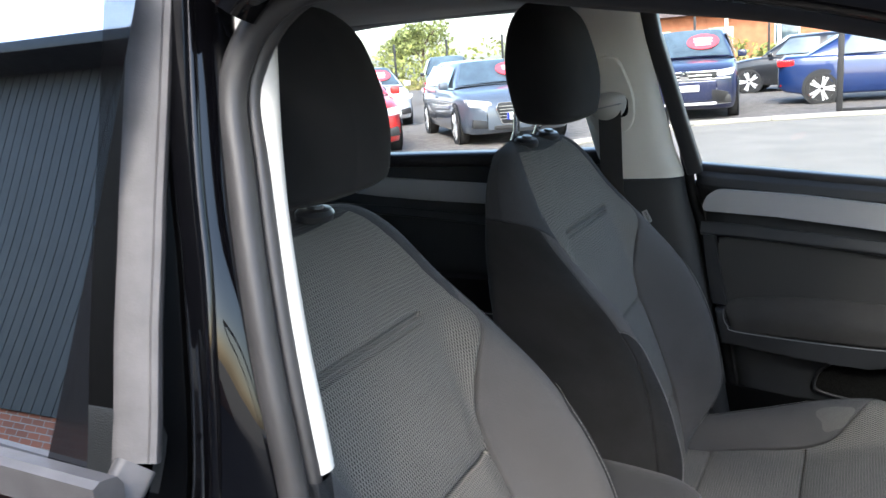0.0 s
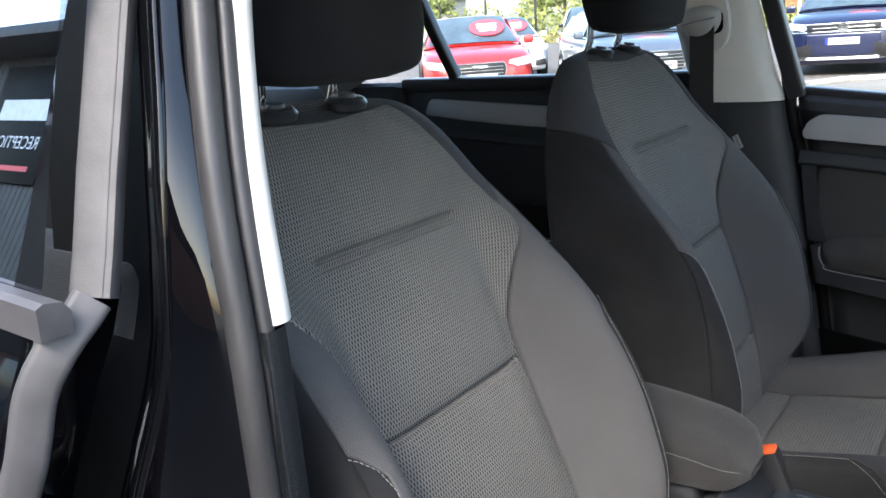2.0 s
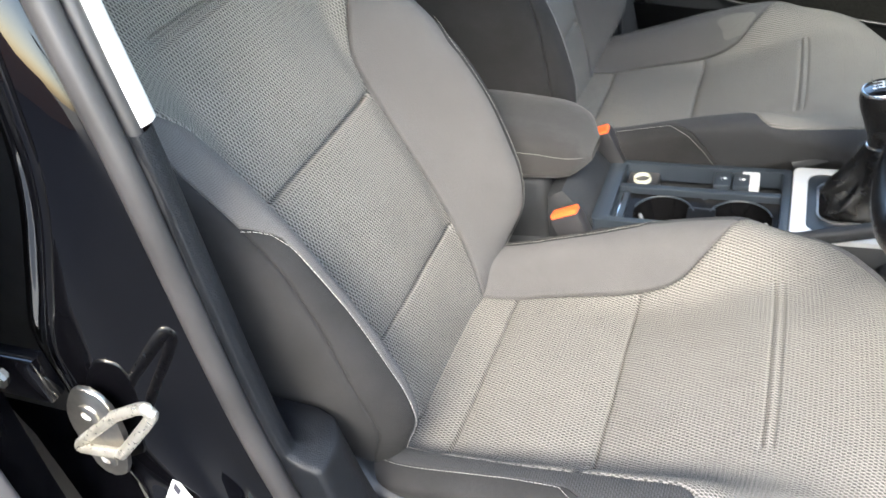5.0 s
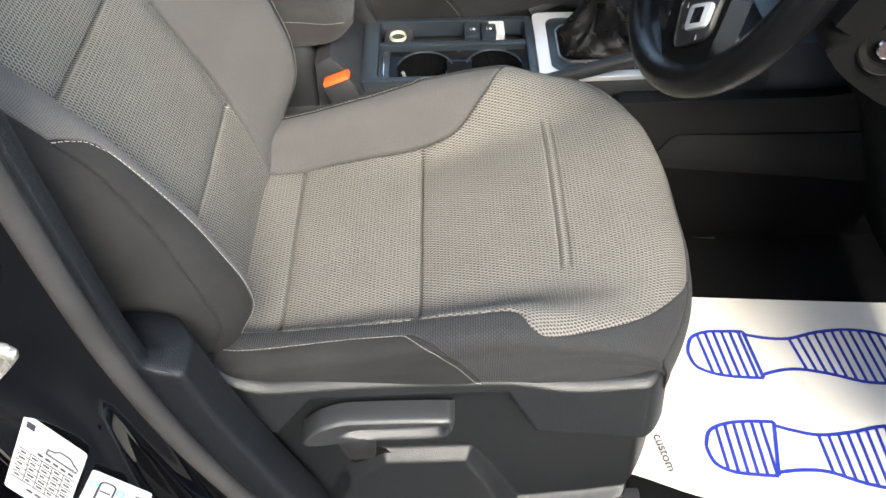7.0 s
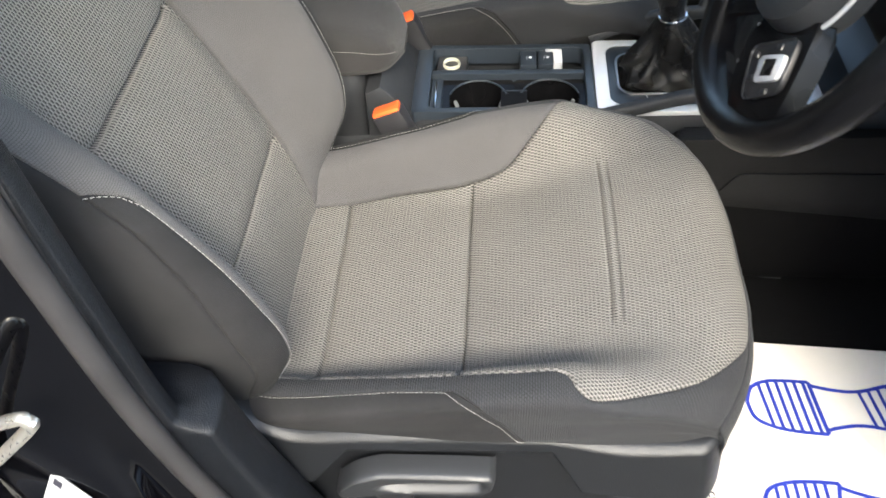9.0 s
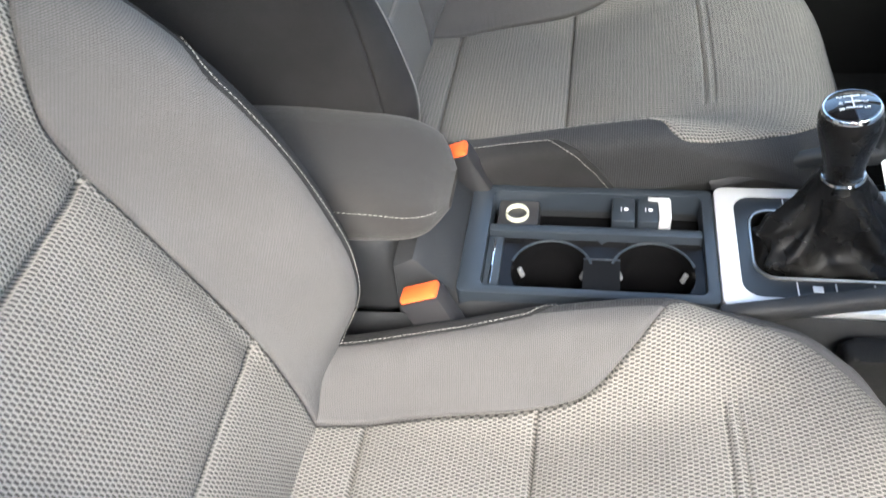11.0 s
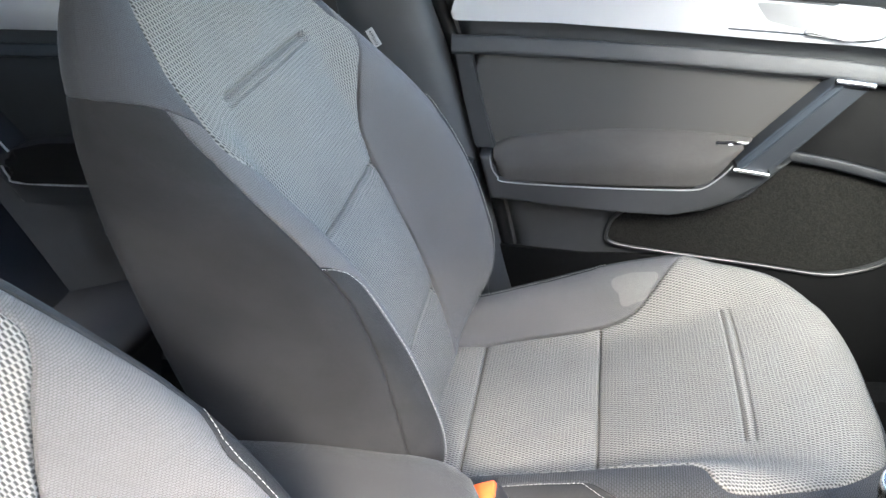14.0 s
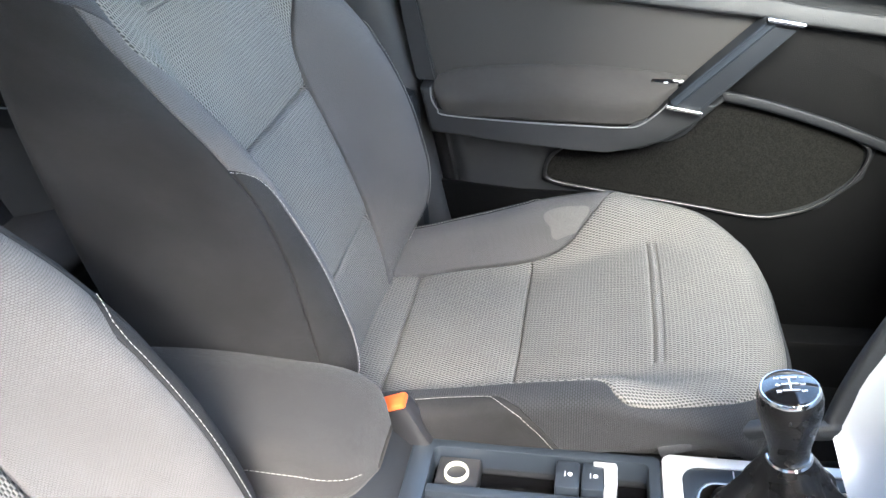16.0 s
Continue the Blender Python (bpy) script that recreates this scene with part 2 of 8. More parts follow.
def turned(bm, m):
    bmesh.ops.transform(bm, matrix=m, verts=bm.verts)
    return bm


def hermite(xs, ys, x):
    """A smooth curve through the points, with no overshoot to speak of."""
    xs, ys, x = np.asarray(xs, float), np.asarray(ys, float), np.asarray(x, float)
    d = np.diff(ys) / np.diff(xs)
    m = np.zeros(len(xs))
    m[1:-1] = np.where(d[:-1] * d[1:] > 0, 2 * d[:-1] * d[1:] / np.where(np.abs(d[:-1] + d[1:]) < 1e-12, 1, d[:-1] + d[1:]), 0)
    m[0], m[-1] = d[0], d[-1]
    i = np.clip(np.searchsorted(xs, x) - 1, 0, len(xs) - 2)
    h = xs[i + 1] - xs[i]
    t = np.clip((x - xs[i]) / h, 0, 1)
    return ((1 + 2 * t) * (1 - t) ** 2 * ys[i] + t * (1 - t) ** 2 * h * m[i] + t * t * (3 - 2 * t) * ys[i + 1] + t * t * (t - 1) * h * m[i + 1])


def smooth_line(points, n=8):
    """A Catmull-Rom curve through points."""
    p = [Vector(q) for q in points]
    out = []
    for i in range(len(p) - 1):
        a, b, c, d = p[max(i - 1, 0)], p[i], p[i + 1], p[min(i + 2, len(p) - 1)]
        for k in range(n):
            t = k / n
            out.append(0.5 * ((2 * b) + (c - a) * t + (2 * a - 5 * b + 4 * c - d) * t * t + (3 * b - a - 3 * c + d) * t ** 3))
    return out + [p[-1]]


def sweep(line, profile, up=(0, 0, 1), closed=False, caps=True, bm=None):
    """profile: pairs (side, up) carried along the line."""
    bm = bm or bmesh.new()
    line = [Vector(q) for q in line]
    rings = []
    n = len(line)
    for i, q in enumerate(line):
        a = line[(i - 1) % n] if (i or closed) else line[i]
        b = line[(i + 1) % n] if (i < n - 1 or closed) else line[i]
        ahead = (b - a).normalized()
        side = ahead.cross(Vector(up)).normalized()
        above = side.cross(ahead)
        rings.append([bm.verts.new(q + side * s + above * h) for s, h in profile])
    m = len(profile)
    for i in range(n if closed else n - 1):
        r0, r1 = rings[i], rings[(i + 1) % n]
        for k in range(m):
            bm.faces.new((r0[k], r0[(k + 1) % m], r1[(k + 1) % m], r1[k]))
    if caps and not closed:
        bm.faces.new(rings[0])
        bm.faces.new(rings[-1][::-1])
    return bm


def circle(r, n=12, ry=None):
    return [(r * math.cos(2 * math.pi * k / n), (ry or r) * math.sin(2 * math.pi * k / n)) for k in range(n)]


def rounded_rect(w, h, r, n=4):
    out = []
    for cx, cy, a in ((w / 2 - r, h / 2 - r, 0), (-w / 2 + r, h / 2 - r, 90), (-w / 2 + r, -h / 2 + r, 180), (w / 2 - r, -h / 2 + r, 270)):
        for k in range(n + 1):
            t = radians(a + 90 * k / n)
            out.append((cx + r * math.cos(t), cy + r * math.sin(t)))
    return out


def lathe(profile, n=32, bm=None):
    """profile: pairs (radius, height), turned round z."""
    bm = bm or bmesh.new()
    rings = [[bm.verts.new((max(r, 1e-5) * math.cos(2 * math.pi * k / n), max(r, 1e-5) * math.sin(2 * math.pi * k / n), h)) for k in range(n)] for r, h in profile]
    for a, b in zip(rings, rings[1:]):
        for k in range(n):
            bm.faces.new((a[k], a[(k + 1) % n], b[(k + 1) % n], b[k]))
    bm.faces.new(rings[0][::-1])
    bm.faces.new(rings[-1])
    return bm


def slab(outline, axis, lo, hi, r=0.0, seg=2, bm=None):
    """A flat outline (pairs of the two other axes, in the order x, y, z) with thickness along the axis; r rounds its rims."""
    bm = bm or bmesh.new()
    def place(p, h):
        q = list(p)
        q.insert("xyz".index(axis), h)
        return q
    a = [bm.verts.new(place(p, lo)) for p in outline]
    b = [bm.verts.new(place(p, hi)) for p in outline]
    n = len(outline)
    fa, fb = bm.faces.new(a), bm.faces.new(b[::-1])
    for k in range(n):
        bm.faces.new((a[k], b[k], b[(k + 1) % n], a[(k + 1) % n]))
    if r:
        bmesh.ops.bevel(bm, geom=list(set(fa.edges) | set(fb.edges)), offset=r, segments=seg, affect="EDGES", profile=0.5)
    return bm


def corners(points, r, n=5):
    """A flat outline with its corners rounded; points: (a, b) or (a, b, radius)."""
    out, m = [], len(points)
    for i, p in enumerate(points):
        rr = p[2] if len(p) > 2 else r
        c, a, b = Vector(p[:2]), Vector(points[i - 1][:2]), Vector(points[(i + 1) % m][:2])
        ua, ub = (a - c), (b - c)
        d = min(rr, ua.length * 0.49, ub.length * 0.49)
        p0, p1 = c + ua.normalized() * d, c + ub.normalized() * d
        for k in range(n + 1):
            t = k / n
            q = p0 * (1 - t) ** 2 + c * 2 * t * (1 - t) + p1 * t * t
            out.append((q.x, q.y))
    return out


def sheet(P, keep, name, material, parent, uv=None, label="", thick=0.0):
    """A mesh from the kept quads of a net of points P[row, column]."""
    nu, nv = P.shape[:2]
    quads = np.array([(i, j) for i in range(nu - 1) for j in range(nv - 1) if keep(i, j)])
    if not len(quads):
        return None
    idx = lambda i, j: i * nv + j
    F = np.stack([idx(quads[:, 0], quads[:, 1]), idx(quads[:, 0], quads[:, 1] + 1), idx(quads[:, 0] + 1, quads[:, 1] + 1), idx(quads[:, 0] + 1, quads[:, 1])], 1)
    used, inv = np.unique(F, return_inverse=True)
    F = inv.reshape(F.shape)
    me = bpy.data.meshes.new(name)
    me.from_pydata(P.reshape(-1, 3)[used].tolist(), [], F.tolist())
    layer = me.uv_layers.new(name="UVMap")
    U = (uv if uv is not None else P[..., :2]).reshape(-1, 2)[used]
    layer.data.foreach_set("uv", U[F.ravel()].ravel())
    me.shade_smooth()
    me.materials.append(material)
    ob = new(name, me)
    if parent:
        ob.parent = parent
        ob.matrix_parent_inverse = parent.matrix_world.inverted()
    if label:
        tagged(ob, label)
    return ob


def stitches(line, name, parent, pitch=0.0056, length=0.0038, r=0.00032):
    """A row of thread along a line of points."""
    bm = bmesh.new()
    pts = [Vector(q) for q in line]
    left, k = 0.0, 0
    acc = [0.0]
    for a, b in zip(pts, pts[1:]):
        acc.append(acc[-1] + (b - a).length)
    def at(s):
        i = min(max(int(np.searchsorted(acc, s)) - 1, 0), len(pts) - 2)
        t = (s - acc[i]) / max(acc[i + 1] - acc[i], 1e-9)
        return pts[i].lerp(pts[i + 1], t)
    s = 0.0
    while s + length < acc[-1]:
        a, b = at(s), at(s + length)
        sweep([a, a.lerp(b, 0.5), b], circle(r, 5), up=(0.3, 0.2, 1), bm=bm)
        s += pitch
    return part(name, bm, THREAD, parent, "pale stitching thread")


# ---- front seats ----
SCUFF = cloth("scuffed_cloth", (0.140, 0.136, 0.129))


def letters(text, size, m, material, parent, name="lettering", depth=0.0002):
    cu = bpy.data.curves.new(name, "FONT")
    cu.body, cu.size, cu.extrude, cu.align_x, cu.align_y = text, size, depth, "CENTER", "CENTER"
    tmp = bpy.data.objects.new(name, cu)
    scene.collection.objects.link(tmp)
    me = bpy.data.meshes.new_from_object(tmp.evaluated_get(bpy.context.evaluated_depsgraph_get()))
    bpy.data.objects.remove(tmp)
    bpy.data.curves.remove(cu)
    me.transform(m)
    me.materials.clear()
    me.materials.append(material)
    ob = new(name, me)
    if parent:
        ob.parent = parent
        ob.matrix_parent_inverse = parent.matrix_world.inverted()
    return ob


def half_curve(K, n=7):
    p = np.array([(v.x, v.y) for v in smooth_line([(a, b, 0) for a, b in K], n)])
    arc = np.r_[0, np.cumsum(np.hypot(*np.diff(p, axis=0).T))]
    return p, arc


def with_grooves(lo, hi, step, marks):
    s = np.arange(lo, hi + step / 2, step)
    for m in marks:
        s = s[np.abs(s - m) > 0.0095]
        s = np.r_[s, m + np.array([-0.009, -0.006, -0.004, -0.0025, -0.0012, 0, 0.0012, 0.0025, 0.004, 0.006, 0.009])]
    return np.sort(s)


# A cloth net: rows along the seat (s), columns across it (a, in metres from the middle, negative on one side).
# Its quads are cut along the seams' lines, so that every cloth ends in a clean edge.
def net_of(P, A, S, turn=1):
    nr, nc = P.shape[:2]
    ds, da = np.gradient(P, axis=0), np.gradient(P, axis=1)
    N = np.cross(da, ds) * turn
    N /= np.maximum(np.linalg.norm(N, axis=2, keepdims=True), 1e-9)
    i, j = np.meshgrid(np.arange(nr - 1), np.arange(nc - 1), indexing="ij")
    q = (i * nc + j).ravel()
    F = np.stack([q, q + 1, q + nc + 1, q + nc], 1)
    F = np.concatenate([F, np.repeat(F[:, 3:], 8, 1)], 1)
    X = np.concatenate([P, N, A[..., None], np.repeat(np.asarray(S)[:, None], nc, 1)[..., None]], 2).reshape(-1, 8)
    return X, F


def cut_net(X, F, field):
    """Cuts the faces along the line where the field, a function of a and s, is nought."""
    v = field(X[:, 6], X[:, 7])
    v = np.where(np.abs(v) < 2e-5, 0.0, v)
    vv = v[F]
    hit = (vv.min(1) < 0) & (vv.max(1) > 0)
    if not hit.any():
        return X, F
    fresh, known, made = [], {}, []
    base = len(X)
    for face in F[hit]:
        poly = list(dict.fromkeys(face.tolist()))
        loop, marks = [], []
        for p, q in zip(poly, poly[1:] + poly[:1]):
            loop.append(p)
            if v[p] == 0:
                marks.append(len(loop) - 1)
            if v[p] * v[q] < 0:
                key = (min(p, q), max(p, q))
                if key not in known:
                    t = v[p] / (v[p] - v[q])
                    known[key] = base + len(fresh)
                    fresh.append(X[p] * (1 - t) + X[q] * t)
                loop.append(known[key])
                marks.append(len(loop) - 1)
        if len(marks) != 2:
            made.append(poly)
            continue
        a, b = marks
        made += [loop[a:b + 1], loop[b:] + loop[:a + 1]]
    made = [m for m in made if len(m) > 2]
    G = np.array([(m + [m[-1]] * 12)[:12] for m in made])
    return np.concatenate([X, np.array(fresh)]) if fresh else X, np.concatenate([F[~hit], G])


def seam(line, metric=1.0, soft=1):
    """The distance from a seam that is given as a(s), in metres."""
    def f(a, s):
        h = 0.002
        slope = (line(s + h) - line(s - h)) / (2 * h * metric)
        return (np.abs(a) - line(s)) / np.sqrt(1 + slope ** 2)
    return f


GROOVE = (-0.009, -0.005, -0.0025, -0.0011, 0.0, 0.0011, 0.0025, 0.005, 0.009)


def cut_seams(X, F, fields, levels=GROOVE):
    for f in fields:
        for d in levels:
            X, F = cut_net(X, F, lambda a, s: f(a, s) - d)
    return X, F


def tuck(d, deep=0.007, wide=0.0017, roll=0.0035, reach=0.008):
    """How far the cloth dips at a distance from its seam: a sharp crease between two rounded rolls."""
    return deep * np.exp(-(d / wide) ** 2) + roll * np.exp(-np.abs(d) / reach)


def panel(name, X, F, pick, material, parent, label=""):
    """A cloth of its own from the picked faces."""
    G = F[pick]
    if not len(G):
        return None
    used, inv = np.unique(G, return_inverse=True)
    G = inv.reshape(G.shape)
    faces = [list(dict.fromkeys(g)) for g in G.tolist()]
    faces = [g for g in faces if len(g) > 2]
    me = bpy.data.meshes.new(name)
    me.from_pydata(X[used, :3].tolist(), [], faces)
    layer = me.uv_layers.new(name="UVMap")
    U = X[used][:, [6, 7]]
    layer.data.foreach_set("uv", U[np.concatenate(faces)].ravel())
    me.shade_smooth()
    me.materials.append(material)
    ob = new(name, me)
    ob.parent = parent
    ob.matrix_parent_inverse = parent.matrix_world.inverted()
    if label:
        tagged(ob, label)
    return ob


def on_net(P, A, S, a, s):
    """The point of a net at a, s."""
    i = min(max(int(np.searchsorted(S, s)) - 1, 0), len(S) - 2)
    t = (s - S[i]) / (S[i + 1] - S[i])
    at = lambda r: np.array([np.interp(a, A[r], P[r, :, c]) for c in range(3)])
    return at(i) * (1 - t) + at(i + 1) * t


CUSHION_X = [-0.32, -0.25, -0.177, -0.08, 0.0, 0.10, 0.18, 0.25, 0.30, 0.332, 0.348, 0.350, 0.342, 0.332]
CUSHION_Z = [0.545, 0.533, 0.531, 0.537, 0.549, 0.577, 0.599, 0.612, 0.610, 0.594, 0.566, 0.53, 0.48, 0.43]


def cushion_net(dx, y0, dz, out):
    c = np.array([(v.x, v.z) for v in smooth_line([(a, 0, b) for a, b in zip(CUSHION_X, CUSHION_Z)], 10)])
    arc = np.r_[0, np.cumsum(np.hypot(*np.diff(c, axis=0).T))]
    top = int(np.argmax(c[:, 0]))
    s_at = lambda x: float(np.interp(x, c[:top, 0], arc[:top]))
    seams = [s_at(-0.177), s_at(0.0)]
    slit = s_at(0.181)
    rim = float(arc[np.argmax((c[:, 1] < 0.585) & (c[:, 0] > 0.3))])
    S = with_grooves(0, arc[-1], 0.005, seams + [slit - 0.004, slit + 0.008, rim])
    S = S[np.r_[True, np.diff(S) > 0.0004]]
    X, Z = np.interp(S, arc, c[:, 0]), np.interp(S, arc, c[:, 1])
    rows, cols_, crests = [], [], []
    for s, x, z in zip(S, X, Z):
        q = np.interp(s, [0, s_at(0.1), rim], [-0.3, 0.1, 0.36])
        hb = float(hermite([-0.3, -0.19, -0.09, 0.0, 0.115, 0.2, 0.27, 0.33], [0.03, 0.045, 0.065, 0.076, 0.064, 0.032, 0.012, 0.0], q))
        wo = float(np.interp(q, [-0.3, -0.2, 0.0, 0.15, 0.3, 0.36], [0.225, 0.245, 0.258, 0.262, 0.255, 0.245]))
        yc = wo - 0.036
        low = min(-0.03, 0.525 - z)
        K = [(0, 0), (0.08, 0), (0.15, 0.003), (yc - 0.028, hb * 0.84), (yc, hb), (wo - 0.010, hb - 0.015), (wo - 0.018, min(hb - 0.045, low * 0.3)), (wo - 0.034, min(hb * 0.4 + low * 0.6, low * 0.6)), (wo - 0.056, low)]
        p, A = half_curve(K)
        a = np.r_[np.linspace(0, 0.12, 16), np.linspace(0.124, A[-1], 62)]
        crests.append(float(A[28]))
        y, d = np.interp(a, A, p[:, 0]), np.interp(a, A, p[:, 1])
        front = np.clip((q - 0.10) / 0.24, 0, 1) ** 1.3
        y_door = np.where(a > A[35], y + 0.8 * np.clip(wo - 0.012 - y, 0, 1), y)
        row, door = [np.stack([x - 0.075 * front * (v / 0.26) ** 3.2 + dx, v, z + d + dz], 1) for v in (y, y_door)]
        neg = (door if out < 0 else row)[:0:-1] * (1, -1, 1)
        rows.append(np.concatenate([neg, door if out > 0 else row]) + (0, y0, 0))
        cols_.append(np.r_[-a[:0:-1], a])
    return np.array(rows), np.array(cols_), S, dict(X=X, crest=np.array(crests), seams=seams, slit=slit, rim=rim, s_at=s_at)


BACK_EDGE_Z = [0.48, 0.60, 0.75, 0.95, 1.03, 1.09, 1.14, 1.175, 1.195, 1.207]
BACK_EDGE_W = [0.205, 0.240, 0.262, 0.267, 0.259, 0.240, 0.216, 0.187, 0.152, 0.06]


def backrest_net(dx, y0, dz, wing=1.0, upright=0.0):
    zs = [0.48, 0.56, 0.65, 0.75, 0.86, 0.95, 1.05, 1.12, 1.17, 1.195, 1.207]
    xf = [-0.225, -0.238, -0.262, -0.301, -0.347, -0.390, -0.440, -0.478, -0.510, -0.535, -0.570]
    zb = [0.48, 0.71, 0.83, 0.96, 1.10, 1.17, 1.195, 1.207]
    xb = [-0.40, -0.475, -0.507, -0.532, -0.556, -0.566, -0.570, -0.574]
    seams, slit = [0.652, 0.861], 1.05
    Zr = with_grooves(0.48, 1.16, 0.006, seams + [slit, slit - 0.010])
    Zr = np.r_[Zr[Zr < 1.158], np.linspace(1.16, 1.207, 16)]
    Zr = Zr[np.r_[True, np.diff(Zr) > 0.0004]]
    rows, cols_, crest, edge = [], [], [], []
    for z in Zr:
        f, b, w = float(hermite(zs, xf, z)), float(hermite(zb, xb, z)), float(hermite(BACK_EDGE_Z, BACK_EDGE_W, z))
        th = max(f - b, 0.004)
        hb = float(hermite([0.48, 0.53, 0.58, 0.65, 0.72, 0.80, 0.87, 0.93, 1.0, 1.06, 1.1, 1.21], [-0.02, 0.0, 0.032, 0.080, 0.100, 0.106, 0.101, 0.085, 0.049, 0.018, 0.005, 0.0], z)) * wing
        e = min(0.03, th * 0.3)
        K = [(0, 0), (w * 0.38, 0), (w * 0.55, 0.004), (w * 0.75, hb * 0.86), (w * 0.86, hb), (w * 0.96, hb - e * 0.6), (w, hb - e * 1.7 - 0.2 * hb), (w * 0.99, -th * 0.62), (w * 0.95, -th * 0.9), (w * 0.8, -th), (0, -th)]
        p, A = half_curve(K)
        crest.append(float(A[28]))
        edge.append(float(A[42]))
        k = np.r_[np.linspace(0, A[28], 46)[:-1], np.linspace(A[28], A[56], 40)[:-1], np.linspace(A[56], A[-1], 12)]
        y, d = np.interp(k, A, p[:, 0]), np.interp(k, A, p[:, 1])
        row = np.stack([f + d + dx + upright * (z - 0.6), y, np.full(len(y), z + dz)], 1)
        rows.append(np.concatenate([row[:0:-1] * (1, -1, 1), row]) + (0, y0, 0))
        cols_.append(np.r_[-k[:0:-1], k])
    return np.array(rows), np.array(cols_), Zr, dict(crest=np.array(crest), edge=np.array(edge), seams=seams, slit=slit)


def headrest(x, y, z, parent, lean=0.22, px0=-0.03):
    """A rounded cushion on two posts."""
    rows, uvs = [], []
    h = 0.222
    T = np.r_[np.linspace(0, 0.12, 6), np.linspace(0.16, 0.85, 12), np.linspace(0.88, 1, 9)]
    for t in T:
        w = float(hermite([0, 0.03, 0.10, 0.4, 0.7, 0.88, 0.97, 1], [0.07, 0.114, 0.130, 0.138, 0.128, 0.104, 0.070, 0.016], t))
        front = float(hermite([0, 0.05, 0.4, 0.8, 0.95, 1], [0.02, 0.045, 0.062, 0.05, 0.025, 0.002], t))
        rear = float(hermite([0, 0.05, 0.4, 0.8, 0.95, 1], [-0.03, -0.058, -0.062, -0.045, -0.025, -0.004], t))
        ang = np.linspace(0, 2 * math.pi, 49)
        cs, sn = np.cos(ang), np.sin(ang)
        ex = 0.6
        px = np.where(cs > 0, front, -rear) * np.sign(cs) * np.abs(cs) ** ex
        py = w * np.sign(sn) * np.abs(sn) ** ex
        px = px - lean * t * h * 0.6 - 0.10 * (py ** 2) / 0.14
        rows.append(np.stack([x + px, y + py, np.full(49, z + t * h)], 1))
        uvs.append(np.stack([ang * 0.1, np.full(49, t * h)], 1))
    head = sheet(np.array(rows), lambda i, j: True, "headrest", HEADCLOTH, parent, np.array(uvs), "black cloth headrest")
    for side in (-1, 1):
        a = Vector((x + px0 - 0.012, y + side * 0.06, z + 0.04))
        part("headrest_post", sweep([a, a + Vector((-0.004, 0, -0.05)), a + Vector((-0.022, 0, -0.095))], circle(0.0065, 12), up=(0, 1, 0)), CHROME, parent, "chrome headrest post")
        part("post_collar", turned(lathe([(0.0, -0.008), (0.026, -0.008), (0.027, 0.0), (0.022, 0.005), (0.012, 0.006), (0.010, 0.010), (0.0, 0.010)], 24), Matrix.Translation((x + px0 + 0.003, y + side * 0.06, z - 0.028)) @ pose(0, 0, 0, 0, 12, 0) @ Matrix.Diagonal((0.8, 1.15, 1, 1))), SMOOTH_BLACK, parent, "black plastic post collar")
    return head


def everywhere(i, j):
    return True


def inside_distance(poly, x, z):
    """Signed distance to a polygon, below nought inside."""
    best, inside = np.full(x.shape, 9.0), np.zeros(x.shape, bool)
    for (ax, az), (bx, bz) in zip(poly, poly[1:] + poly[:1]):
        ex, ez = bx - ax, bz - az
        t = np.clip(((x - ax) * ex + (z - az) * ez) / (ex * ex + ez * ez), 0, 1)
        best = np.minimum(best, np.hypot(x - ax - t * ex, z - az - t * ez))
        with np.errstate(divide="ignore", invalid="ignore"):
            inside ^= ((az > z) != (bz > z)) & (x < ex * (z - az) / (ez if ez else 1e-9) + ax)
    return np.where(inside, -best, best)


